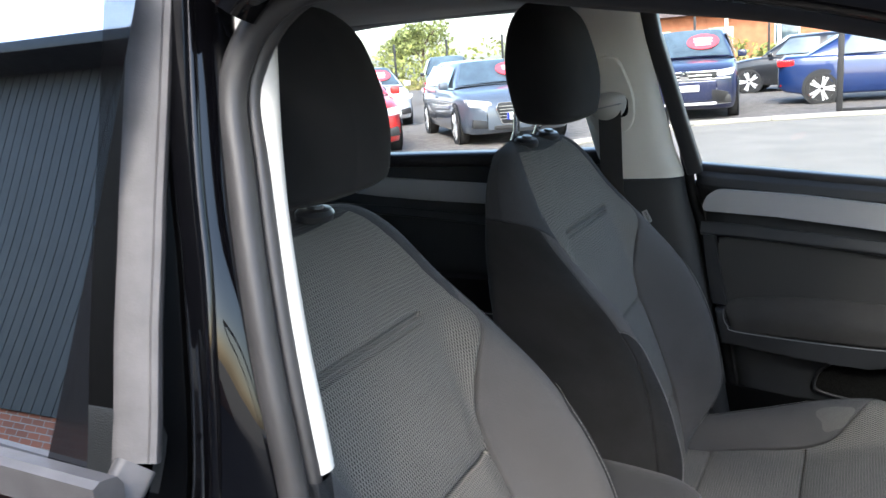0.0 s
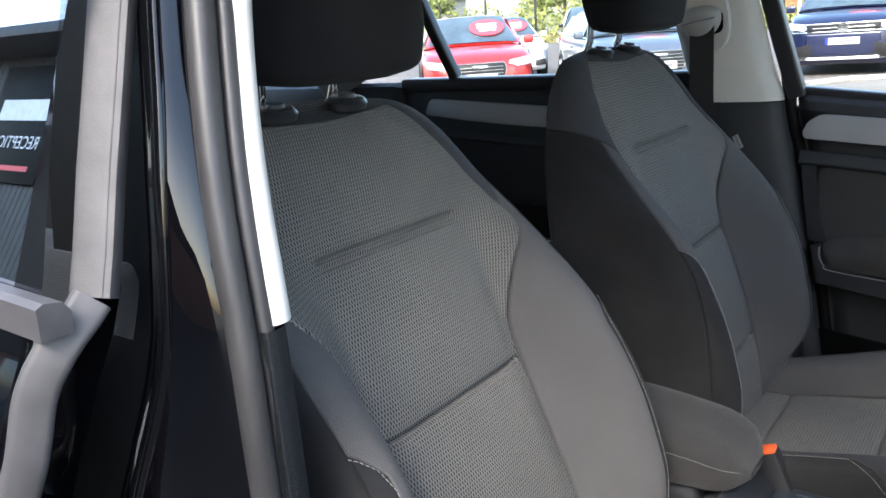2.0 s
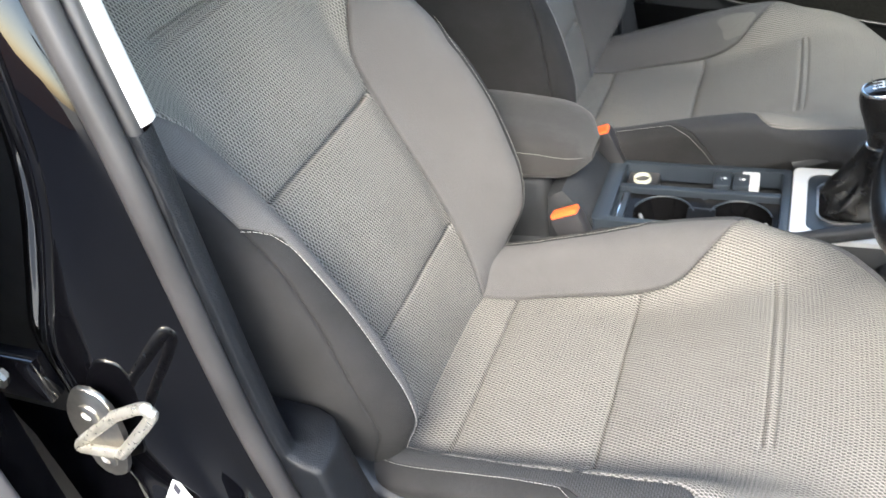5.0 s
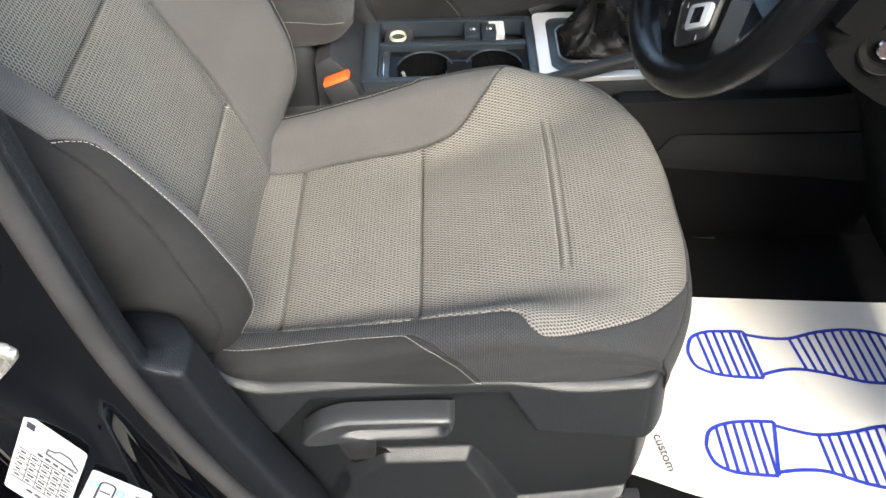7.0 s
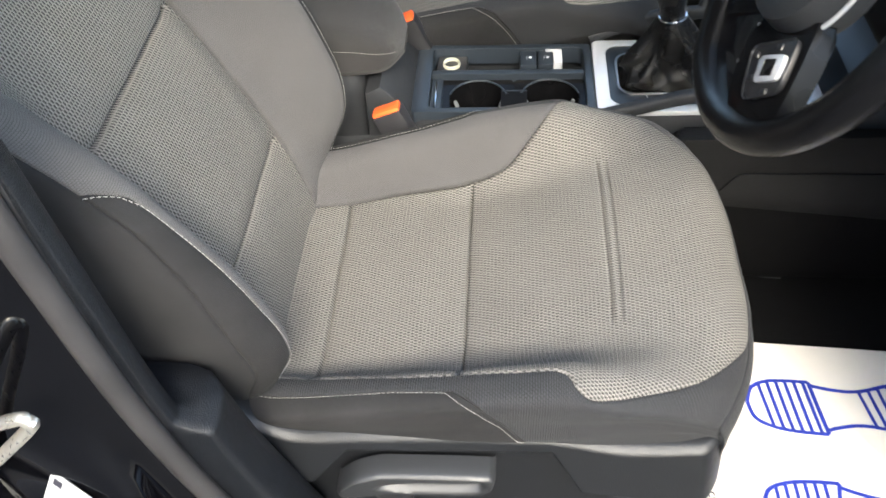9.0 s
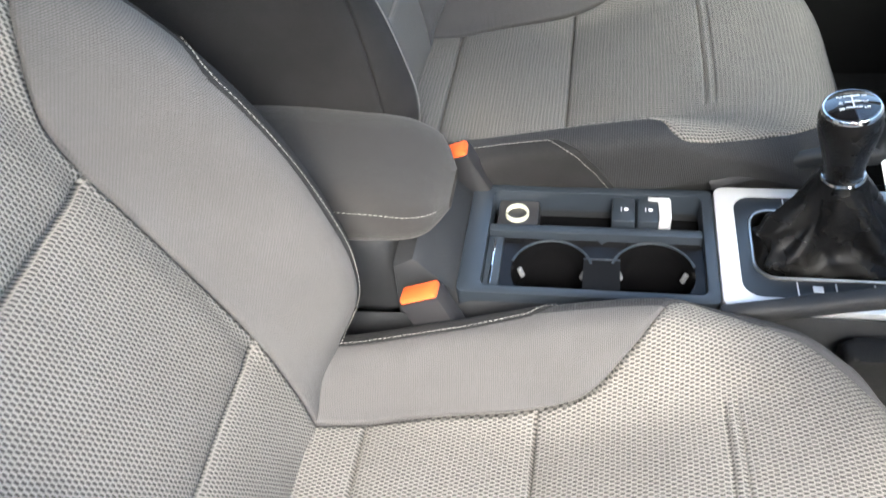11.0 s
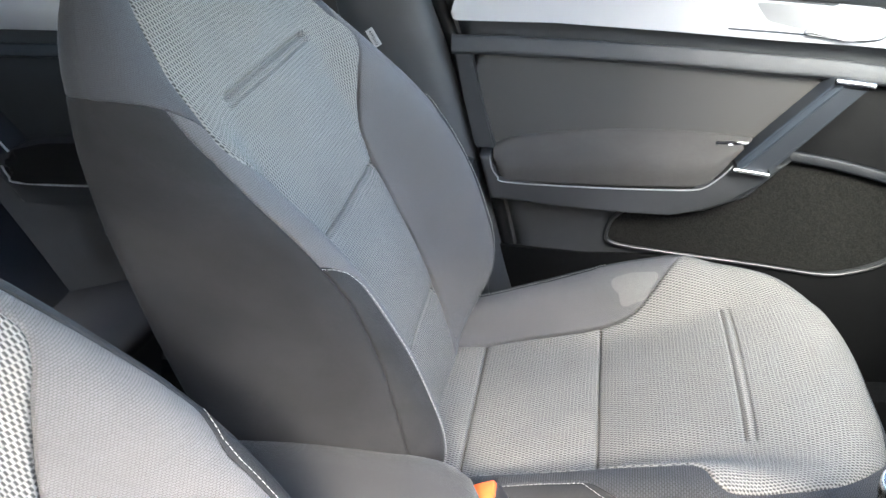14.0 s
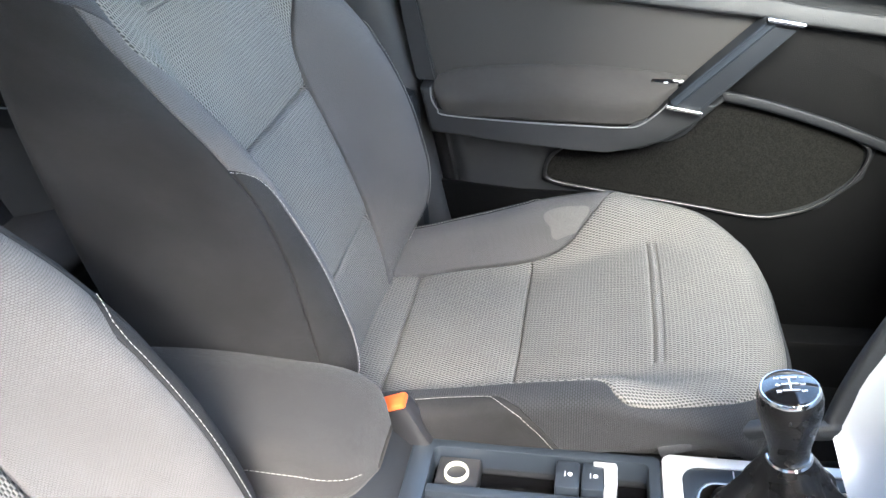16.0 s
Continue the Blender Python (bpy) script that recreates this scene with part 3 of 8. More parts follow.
def valance_net(x0, z0, yo, out):
    """The moulded side of the seat: a raised band, foot and strip round sunken fields."""
    band = [(-0.36, 0.65), (-0.36, 0.478), (-0.174, 0.474), (-0.130, 0.525), (0.105, 0.530), (0.140, 0.470), (0.272, 0.456), (0.36, 0.454), (0.36, 0.65)]
    foot = [(-0.150, 0.24), (-0.098, 0.350), (-0.050, 0.388), (0.056, 0.390), (0.082, 0.345), (0.132, 0.24)]
    strip = [(-0.36, 0.2), (-0.36, 0.284), (-0.2, 0.280), (-0.144, 0.266), (0.12, 0.266), (0.22, 0.280), (0.36, 0.306), (0.36, 0.2)]
    xs = np.linspace(-0.315, 0.302, 250)
    foot_z = hermite([-0.315, -0.236, -0.144, 0.0, 0.14, 0.22, 0.27, 0.302], [0.286, 0.272, 0.246, 0.244, 0.262, 0.274, 0.288, 0.335], xs)
    head_z = hermite([-0.315, -0.267, -0.228, -0.18, -0.102, 0.0, 0.092, 0.194, 0.302], [0.60, 0.592, 0.556, 0.543, 0.547, 0.551, 0.551, 0.537, 0.543], xs)
    step = lambda d, wide: np.clip((d + wide * 0.25) / wide, 0, 1)
    ease_ = lambda u: u * u * (3 - 2 * u)
    rows = []
    for t in np.r_[-0.08, -0.03, np.linspace(0, 1, 170), 1.02, 1.05]:
        c = min(1.0, max(0.0, t))
        z = foot_z + c * (head_z - foot_z)
        low = 0.001 + 0.11 * np.clip(0.50 - z, 0, 1)
        top = 0.024 - 0.32 * (z - 0.50)
        base = 0.030 + 0.24 * np.clip(0.385 - z, 0, 1)
        kb = 1 - ease_(step(inside_distance(band, xs, z), 0.010))
        kf = 1 - ease_(step(inside_distance(foot, xs, z), 0.017))
        ks = 1 - ease_(step(inside_distance(strip, xs, z), 0.014))
        h = low + np.maximum(np.maximum((top - low) * kb, (base - low) * kf), (0.047 - low) * ks)
        edge = min(c, 1 - c) * 0.27
        h = h - 0.010 * (1 - min(1.0, edge / 0.009)) ** 2 - 0.012 * abs(t - c) / 0.03
        h = h - 0.034 * np.clip((xs - 0.268) / 0.034, 0, 1) ** 2
        rows.append(np.stack([xs + x0, yo + out * h, z + z0], 1))
    return np.array(rows)


def cushion(seat, dx, y0, dz, out, shift):
    """The cushion's cloths; shift: how far the middle panel stands off the seat's middle line."""
    P, A, S, f = cushion_net(dx, y0, dz, out)
    s_at, rim, slit, (s1, s2) = f["s_at"], f["rim"], f["slit"], f["seams"]
    X, F = net_of(P, A, S, -1)
    knit_s = [0.0, s1, 0.22, s2, 0.36, 0.382, 0.405, 0.425, 0.442, 0.457, 0.475, 0.51, 0.545, 0.605, 0.66, 0.6857, 0.72]
    knit_a = [0.130, 0.144, 0.154, 0.161, 0.167, 0.178, 0.202, 0.226, 0.249, 0.262, 0.264, 0.253, 0.238, 0.214, 0.164, 0.120, 0.0]
    tunnel = lambda s: hermite(knit_s, knit_a, np.clip(s, 0, 0.72))
    crest = lambda s: np.interp(s, S, f["crest"]) + 0.001
    door_s = [0.0, 0.10, 0.20, s2, 0.38, 0.43, 0.447, 0.460, 0.474, 0.51, 0.545, 0.605, 0.66, 0.6857, 0.72]
    door_a = [0.165, 0.192, 0.219, 0.242, 0.2425, 0.238, 0.245, 0.259, 0.263, 0.251, 0.238, 0.216, 0.164, 0.120, 0.0]
    by_door = lambda s: hermite(door_s, door_a, np.clip(s, 0, 0.72))
    stitch = lambda s: crest(s) + np.interp(s, [0.0, 0.25, s2], [0.0, 0.001, 0.006])
    knit = lambda a, s: np.where(a < 0, seam(by_door)(a, s), seam(tunnel)(a, s))
    line = seam(stitch)
    # the side cloths part on a line that curves down from the stitching's end
    split = lambda a, s: s - np.interp(np.abs(a) - crest(s), [-0.01, 0.004, 0.012, 0.026, 0.058, 0.105, 0.2], [s2 - 0.022, s2 - 0.008, s2 + 0.006, s2 + 0.025, s2 + 0.049, s2 + 0.074, s2 + 0.11])
    rest = lambda a, s: s - rim
    X, F = cut_seams(X, F, [knit])
    X, F = cut_seams(X, F, [line, split], (-0.004, -0.002, -0.0008, 0.0, 0.0008, 0.002, 0.004))
    a, s = X[:, 6], X[:, 7]
    dk, dl, dp = knit(a, s), line(a, s), split(a, s)
    inner = np.clip(-dk / 0.004, 0, 1)
    deep = np.interp(s, [0.36, 0.47], [1.0, 0.28])
    deep = np.where(a < 0, np.minimum(deep, 0.3), deep)
    down = tuck(dk, 0.0065, 0.0016, 0.0035, 0.008) * deep * (s < rim + 0.012)
    down += tuck(dl, 0.0015, 0.0009, 0.0006, 0.003) * (dp < 0) + tuck(dp, 0.0015, 0.0009, 0.0006, 0.003) * (dl > 0)
    for m in (s1, s2):
        down += tuck(s - m, 0.0065, 0.0016, 0.004, 0.010) * inner
    c = a - shift
    down += (0.0042 * np.exp(-((s - slit + 0.004) / 0.0026) ** 2) + 0.003 * np.exp(-((s - slit - 0.008) / 0.0024) ** 2)) * np.clip((0.141 - np.abs(c)) / 0.006, 0, 1)
    down += tuck(s - rim, 0.002, 0.0012, 0.001, 0.004)
    swell = 0.005 * np.sin(np.pi * np.clip((s - s1) / (s2 - s1), 0, 1)) + 0.006 * np.sin(np.pi * np.clip((s - s2) / (rim - s2), 0, 1))
    up = swell * np.clip(1 - (np.abs(a) / 0.2) ** 4, 0, 1)
    # slow unevenness of worn padding
    up += 0.0012 * np.sin(31 * a + 17 * s + 1) * np.sin(23 * s - 12 * a) * inner
    X = X.copy()
    X[:, :3] += X[:, 3:6] * (up - down)[:, None]
    C = X[:, 6:8][F].mean(1)
    fk, fl, fp, fr = knit(C[:, 0], C[:, 1]), line(C[:, 0], C[:, 1]), split(C[:, 0], C[:, 1]), C[:, 1] - rim
    panel("cushion_panel", X, F, (fk < 0) & (fr < 0), KNIT, seat, "grey knitted cloth cushion panel")
    for side in (-1, 1):
        on = np.sign(C[:, 0]) == side
        cloth_ = WOVEN if side < 0 else BOLSTER
        side_ = on & (fk >= 0) & (fr < 0)
        bolster = side_ & (fl < 0) & ((fp < 0) | (side > 0))
        suede = side_ & (fl >= 0) & (fp < 0)
        panel("cushion_bolster", X, F, bolster, cloth_, seat, "smooth grey cloth side bolster")
        panel("cushion_side", X, F, suede, SUEDE, seat, "dark suede-like side panel")
        panel("cushion_front_side", X, F, side_ & ~bolster & ~suede, WOVEN, seat, "dark woven side panel")
        q = [on_net(P, A, S, side * (float(stitch(v)) + 0.0022), v) + np.array((0, side * 0.0004, 0.0008)) for v in np.arange(0.03, s2 - 0.012, 0.008)]
        for k in np.linspace(0, 0.12, 18):
            v = s2 + float(np.interp(k, [0, 0.012, 0.026, 0.058, 0.12], [-0.009, 0.006, 0.025, 0.049, 0.082])) - 0.0028
            q.append(on_net(P, A, S, side * (float(crest(v)) + 0.0068 + k), v) + np.array((0, side * 0.0012, 0.0004)))
        stitches(q, "stitching", seat)
    panel("cushion_front", X, F, fr >= 0, WOVEN, seat, "dark woven cushion front")
    return P, A, S, f


def backrest(seat, dx, yb, dz, out, wing, upright):
    P, A, Z, g = backrest_net(dx, yb, dz, wing, upright)
    s1, s2 = g["seams"]
    slit = g["slit"]
    X, F = net_of(P, A, Z)
    crest = lambda z: np.interp(z, Z, g["crest"])
    edge = lambda z: np.interp(z, Z, g["edge"])
    kz = [0.46, 0.582, 0.653, 0.75, 0.865, 0.90, 0.936, 0.96, 0.985, 1.005, 1.02, 1.035]
    ka = [0.118, 0.130, 0.136, 0.138, 0.139, 0.142, 0.157, 0.172, 0.189, 0.207, 0.217, 0.222]
    def knit_line(z):
        low = hermite(kz, ka, np.clip(z, 0.46, 1.035))
        t = np.clip((z - 1.01) / 0.05, 0, 1)
        t = t * t * (3 - 2 * t)
        return low * (1 - t) + (crest(z) - 0.016) * t
    stitch_line = lambda z: crest(z) - 0.004
    crease_line = lambda z: crest(z) + np.interp(z, [0.5, 0.59, 0.70, 0.78, 0.876, 0.95, 1.03], [0.03, 0.044, 0.049, 0.039, 0.024, 0.019, 0.012])
    knit, inner_line, crease = seam(knit_line, 1.1), seam(stitch_line, 1.1), seam(crease_line, 1.1)
    top = lambda a, z: z - 1.188 + 0.004 * np.cos(np.clip(a / 0.15, -1, 1) * np.pi)
    shoulder = lambda a, z: z - np.interp(np.abs(a) - crest(1.03), [-0.06, -0.03, -0.02, -0.015, -0.005, 0.008, 0.03, 0.057, 0.2], [1.015, 1.026, 1.042, 1.060, 1.075, 1.084, 1.090, 1.093, 1.095])
    # the stitching leaves the bolster's inner edge in a curve towards the outside
    over = lambda a, z: z - np.interp(np.abs(a) - stitch_line(0.90), [-0.02, 0.0, 0.006, 0.014, 0.03, 0.06], [0.882, 0.896, 0.908, 0.918, 0.926, 0.932])
    fine = (-0.004, -0.002, -0.0008, 0.0, 0.0008, 0.002, 0.004)
    X, F = cut_seams(X, F, [knit])
    X, F = cut_seams(X, F, [inner_line, crease, over, shoulder], fine)
    X, F = cut_seams(X, F, [top], (0.0,))
    a, z = X[:, 6], X[:, 7]
    dk, di, dc, do, dh = knit(a, z), inner_line(a, z), crease(a, z), over(a, z), shoulder(a, z)
    inner = np.clip(-dk / 0.004, 0, 1)
    thick = np.interp(z, [1.15, 1.2], [1.0, 0.1])
    down = tuck(dk, 0.0065, 0.0016, 0.0035, 0.008) * np.interp(z, [0.95, 1.02], [1.0, 0.3])
    down += tuck(di, 0.0015, 0.0009, 0.0006, 0.003) * (do < 0) + tuck(do, 0.0015, 0.0009, 0.0006, 0.003) * (di > 0) * (dc < 0)
    down += tuck(dc, 0.0018, 0.0012, 0.0012, 0.005) * (dh < 0) + tuck(dh, 0.0016, 0.001, 0.0006, 0.003) * (dk > 0)
    for m in (s1, s2):
        down += tuck(z - m, 0.010, 0.0022, 0.008, 0.012) * inner * np.where(z > m, 1.0, 0.75)
    down += (0.010 * np.exp(-((z - slit) / 0.0030) ** 2) + 0.005 * np.exp(-((z - slit + 0.010) / 0.0024) ** 2)) * np.clip((0.130 - np.abs(a)) / 0.006, 0, 1)
    up = (0.006 * np.sin(np.pi * np.clip((z - s1) / (s2 - s1), 0, 1)) + 0.006 * np.sin(np.pi * np.clip((z - s2) / (1.2 - s2), 0, 1))) * np.clip(1 - (np.abs(a) / 0.16) ** 4, 0, 1)
    up += 0.0014 * np.sin(27 * a + 14 * z) * np.sin(19 * z - 9 * a + 2) * (np.abs(a) < 0.3)
    X = X.copy()
    X[:, :3] += X[:, 3:6] * ((up - down) * thick)[:, None]
    X[:, 7] *= 1.1
    C = X[:, 6:8][F].mean(1)
    ca, cz = C[:, 0], C[:, 1] / 1.1
    fk, fi, fc, fo, fh, ft = knit(ca, cz), inner_line(ca, cz), crease(ca, cz), over(ca, cz), shoulder(ca, cz), top(ca, cz)
    panel("backrest_panel", X, F, (fk < 0) & (ft < 0), KNIT, seat, "grey knitted cloth backrest panel")
    panel("backrest_top", X, F, (fk < 0) & (ft >= 0), WOVEN, seat, "dark woven backrest top")
    for side in (-1, 1):
        on = (np.sign(ca) == side) & (fk >= 0)
        face = BOLSTER
        high = on & (fh >= 0)
        strip = on & (fh < 0) & (fi >= 0) & (fc < 0) & (fo < 0)
        flank = on & (fh < 0) & (fc >= 0)
        panel("backrest_bolster", X, F, on & ~high & ~strip & ~flank, face, seat, "smooth grey cloth backrest bolster")
        panel("bolster_edge", X, F, strip, SUEDE, seat, "dark stitched bolster edge")
        panel("backrest_side", X, F, flank, SUEDE, seat, "dark suede-like backrest side")
        panel("backrest_shoulder", X, F, high, SHOULDER, seat, "dark woven backrest shoulder")
        q = [on_net(P, A, Z, side * (float(stitch_line(v)) + 0.0022), v) for v in np.arange(0.56, 0.891, 0.008)]
        for k in np.linspace(0.006, 0.024, 7):
            v = float(np.interp(k, [0.0, 0.006, 0.014, 0.03, 0.06], [0.896, 0.908, 0.918, 0.926, 0.932])) - 0.003
            q.append(on_net(P, A, Z, side * (float(stitch_line(0.90)) + k), v))
        stitches([p + np.array((0.0014, side * 0.0008, 0)) for p in q], "stitching", seat)
    return P, A, Z, g


LEVER_GREY = plain("lever_grey_plastic", (0.024, 0.0252, 0.027), 0.42, grain=0.00005, scale=900)


def lever_mesh(x0, z0, y0, out):
    """A flat lever with a long hollow for the fingers, swelling towards its pivot."""
    xs = np.linspace(-0.146, 0.042, 70)
    top = hermite([-0.146, -0.136, -0.118, -0.09, 0.0, 0.034, 0.042], [0.474, 0.487, 0.500, 0.506, 0.508, 0.507, 0.500], xs)
    bot = hermite([-0.146, -0.136, -0.118, -0.06, 0.0, 0.024, 0.036, 0.042], [0.468, 0.461, 0.458, 0.459, 0.461, 0.464, 0.476, 0.494], xs)
    bm = bmesh.new()
    grid = []
    for t in np.r_[-0.10, -0.05, np.linspace(0, 1, 26), 1.05, 1.10]:
        c = min(1.0, max(0.0, t))
        row = []
        for x, a, b in zip(xs, bot, top):
            z = a + c * (b - a)
            rim = min(c, 1 - c) * (b - a)
            end = min(1.0, (0.042 - x) / 0.006) * min(1.0, (x + 0.146) / 0.006)
            h = 0.026 + 0.008 * max(0.0, -(x + 0.09) / 0.056)
            hollow = min(1.0, max(0.0, (rim - 0.006) / 0.010)) * min(1.0, max(0.0, (x + 0.104 - 0.5 * (c - 0.4) ** 2) / 0.022)) * min(1.0, max(0.0, (0.034 - x) / 0.012))
            h -= 0.011 * hollow * hollow * (3 - 2 * hollow)
            h -= 0.006 * (1 - min(1.0, rim / 0.004)) ** 2 + 0.006 * (1 - end) ** 2
            h -= abs(t - c) / 0.10 * 0.024
            row.append(bm.verts.new((x + x0, y0 + out * h, z + z0)))
        grid.append(row)
    for r0, r1 in zip(grid, grid[1:]):
        for k in range(len(r0) - 1):
            bm.faces.new((r0[k], r0[k + 1], r1[k + 1], r1[k]))
    return bm


def front_seat(label, dx, y0, dz, out, back, head, buckle_y, shift):
    """out: -1 where the door is towards -y, 1 where it is towards +y; back: the backrest's x, y, wings and uprightness; head: the headrest's x and y."""
    seat = thing("car_seat", (dx, y0, 0.25 + dz), label, "car seat", "front seats")
    P, A, S, f = cushion(seat, dx, y0, dz, out, shift)
    B, BA, Z, g = backrest(seat, back[0], back[1], dz, out, back[2], back[3])
    headrest(head[0], head[1], 1.232 + dz, seat, px0=-0.062)
    if out > 0:
        # a pale scuffed patch on the bolster by the door, and the side airbag tag
        patch_rows = []
        s0 = f["s_at"](0.052)
        for r_ in np.linspace(0.02, 1, 7):
            ring_ = []
            for a_ in np.linspace(0, 2 * math.pi, 41):
                w_ = r_ * (1 + 0.09 * math.sin(3 * a_ + 1) + 0.05 * math.sin(5 * a_)) * (abs(math.cos(a_)) ** 4 + abs(math.sin(a_)) ** 4) ** -0.25
                ring_.append(on_net(P, A, S, 0.212 + 0.024 * w_ * math.sin(a_), s0 + 0.030 * w_ * math.cos(a_) * (1 + 0.3 * math.sin(a_))) + np.array((0, -0.0008, 0.0012)))
            patch_rows.append(ring_)
        sheet(np.array(patch_rows), everywhere, "scuffed_patch", SCUFF, seat, label="pale scuffed patch")
        at = Vector(on_net(B, BA, Z, 0.262, 1.004))
        tm = Matrix.Translation(at + Vector((0.006, 0.012, 0.0))) @ pose(0, 0, 0, 90, 0, 0) @ pose(0, 0, 0, 0, -10, -62)
        tag = part("airbag_tag", turned(box(-0.014, 0.014, -0.006, 0.006, -0.0006, 0.0006, 0.0), tm), STICKER, seat, "small pale fabric tag")
        letters("AIRBAG", 0.0068, tm @ Matrix.Translation((0, 0, 0.0008)), BLACK_INK, tag, depth=0.0001)
    # plastic valance on the door side, with the height lever
    yo = y0 + out * 0.236
    def Y(a, b):
        return (yo + out * a, yo + out * b) if out > 0 else (yo + out * b, yo + out * a)
    x0 = dx
    z0 = dz
    lift = lambda pts: [(p[0] + x0, p[1] + z0, *p[2:]) for p in pts]
    valance = sheet(valance_net(x0, z0, yo, out), everywhere, "side_valance", VALANCE, seat, label="grained black plastic seat valance")
    part("lever_slot", slab(corners(lift([(-0.096, 0.368), (-0.100, 0.402), (-0.05, 0.398), (-0.030, 0.388), (-0.032, 0.370)]), 0.006), "y", *Y(0.004, 0.0185), r=0.0), DEEP_BLACK, valance)
    ly = yo + out * 0.012
    span = lambda a, b: (ly + a, ly + b) if out > 0 else (ly - b, ly - a)
    part("height_lever", lever_mesh(x0, z0, ly, out), LEVER_GREY, seat, "satin grey seat height lever with a hollowed grip")
    part("lever_stem", slab(corners(lift([(-0.098, 0.385), (-0.112, 0.452), (-0.060, 0.452), (-0.062, 0.392)]), 0.008), "y", *span(-0.006, 0.012), r=0.003), SMOOTH_BLACK, seat, "black lever stem")
    base = part("seat_base", box(x0 - 0.27, x0 + 0.26, y0 - 0.21, y0 + 0.21, 0.30 + dz, 0.505 + dz, 0.03), SMOOTH_BLACK, seat, "black seat underframe")
    for side in (-1, 1):
        part("seat_rail", box(x0 - 0.25, x0 + 0.31, y0 + side * 0.292 - 0.012, y0 + side * 0.292 + 0.012, 0.232, 0.258 + dz, 0.004), SMOOTH_BLACK, seat, "dark painted seat rail")
        part("rail_slide", box(x0 - 0.24, x0 + 0.30, y0 + side * 0.262 - 0.012, y0 + side * 0.262 + 0.012, 0.236, 0.27 + dz, 0.003), SMOOTH_BLACK, seat, "oiled dark rail slide")
        part("recliner_cover", turned(lathe([(0.0, -0.014), (0.05, -0.014), (0.055, 0.0), (0.045, 0.012), (0.0, 0.014)], 24), Matrix.Translation((back[0] - 0.285, y0 + side * 0.222, 0.53 + dz)) @ pose(0, 0, 0, 90)), SMOOTH_BLACK, seat)
    # belt buckle on the tunnel side
    bx, by, bz = dx - 0.128, buckle_y, 0.612 + dz
    buckle = part("belt_buckle", turned(box(-0.024, 0.024, -0.0145, 0.0145, -0.10, 0.0, 0.006), Matrix.Translation((bx, by, bz)) @ pose(0, 0, 0, out * 4, -22, 0)), SMOOTH_BLACK, seat, "black seat belt buckle")
    part("release_button", turned(box(-0.0215, 0.0215, -0.011, 0.011, -0.006, 0.005, 0.003), Matrix.Translation((bx, by, bz)) @ pose(0, 0, 0, out * 4, -22, 0)), ORANGE, buckle, "bright orange-red release button")
    return seat


front_seat("grey knitted cloth driver's seat with dark side bolsters", 0.0, -0.357, 0.0, -1, (0.0, -0.342, 1.0, 0.0), (-0.47, -0.357), -0.099, 0.02)
front_seat("grey knitted cloth front passenger seat beside the console", 0.005, 0.35, 0.022, 1, (0.02, 0.335, 0.95, 0.1), (-0.4065, 0.35), 0.105, 0.01)

# ---- ground ----
GROUND = 0.05
ASPHALT = plain("road_asphalt", (0.196, 0.180, 0.152), 0.9, grain=0.004, scale=120, vary=0.15, patch=1.2)
part("ground", box(-160, 160, -60, 260, GROUND - 0.3, GROUND, 0), ASPHALT)
tagged(bpy.data.objects["ground"], "pale grey asphalt lane of a car lot", "ground", kind="structure")

TARMAC = plain("dark_tarmac", (0.05, 0.05, 0.052), 0.85, grain=0.003, scale=160, vary=0.25, patch=1.5)
part("forecourt", box(-14, 14, -9, -0.95, GROUND - 0.05, GROUND + 0.004, 0), TARMAC)
tagged(bpy.data.objects["forecourt"], "dark tarmac forecourt beside the showroom", "pavement", kind="structure")

# ---- car body: floor, sill, roof ----
floor = part("floor", box(-1.35, 1.15, -0.68, 0.70, 0.17, 0.235, 0.004), CARPET)
tagged(floor, "black carpeted car floor", "floor", kind="structure")
headliner = part("ceiling", box(-1.75, 0.33, -0.58, 0.58, 1.478, 1.498, 0.008), HEADLINER)
tagged(headliner, "grey cloth headliner under the car roof", "ceiling", kind="structure")
roof = part("car_roof", box(-1.9, 0.36, -0.62, 0.62, 1.50, 1.53, 0.012), PAINT)
tagged(roof, "black painted car roof panel", "roof", kind="structure")

# ---- near side: door opening, pillar between the doors, rear door ----
# the line of the door opening's seal, from the roof rail down the pillar and along the sill
SEAL = [(0.62, -0.60, 1.17), (0.35, -0.60, 1.29), (0.09, -0.605, 1.378), (-0.06, -0.607, 1.408), (-0.20, -0.61, 1.430), (-0.295, -0.618, 1.428), (-0.338, -0.635, 1.375), (-0.330, -0.652, 1.30), (-0.306, -0.678, 1.18),
        (-0.285, -0.690, 1.06), (-0.281, -0.692, 0.96), (-0.273, -0.694, 0.78), (-0.250, -0.696, 0.62), (-0.212, -0.697, 0.47), (-0.172, -0.697, 0.385), (-0.125, -0.695, 0.315), (-0.03, -0.69, 0.28), (0.4, -0.69, 0.272), (1.05, -0.69, 0.272)]
SEAL_Z = [0.30, 0.47, 0.62, 0.78, 0.96, 1.06, 1.18, 1.30, 1.375, 1.46]
SEAL_X = [-0.165, -0.212, -0.250, -0.273, -0.281, -0.285, -0.306, -0.330, -0.338, -0.345]
SEAL_Y = [-0.695, -0.697, -0.696, -0.694, -0.692, -0.690, -0.678, -0.652, -0.635, -0.615]


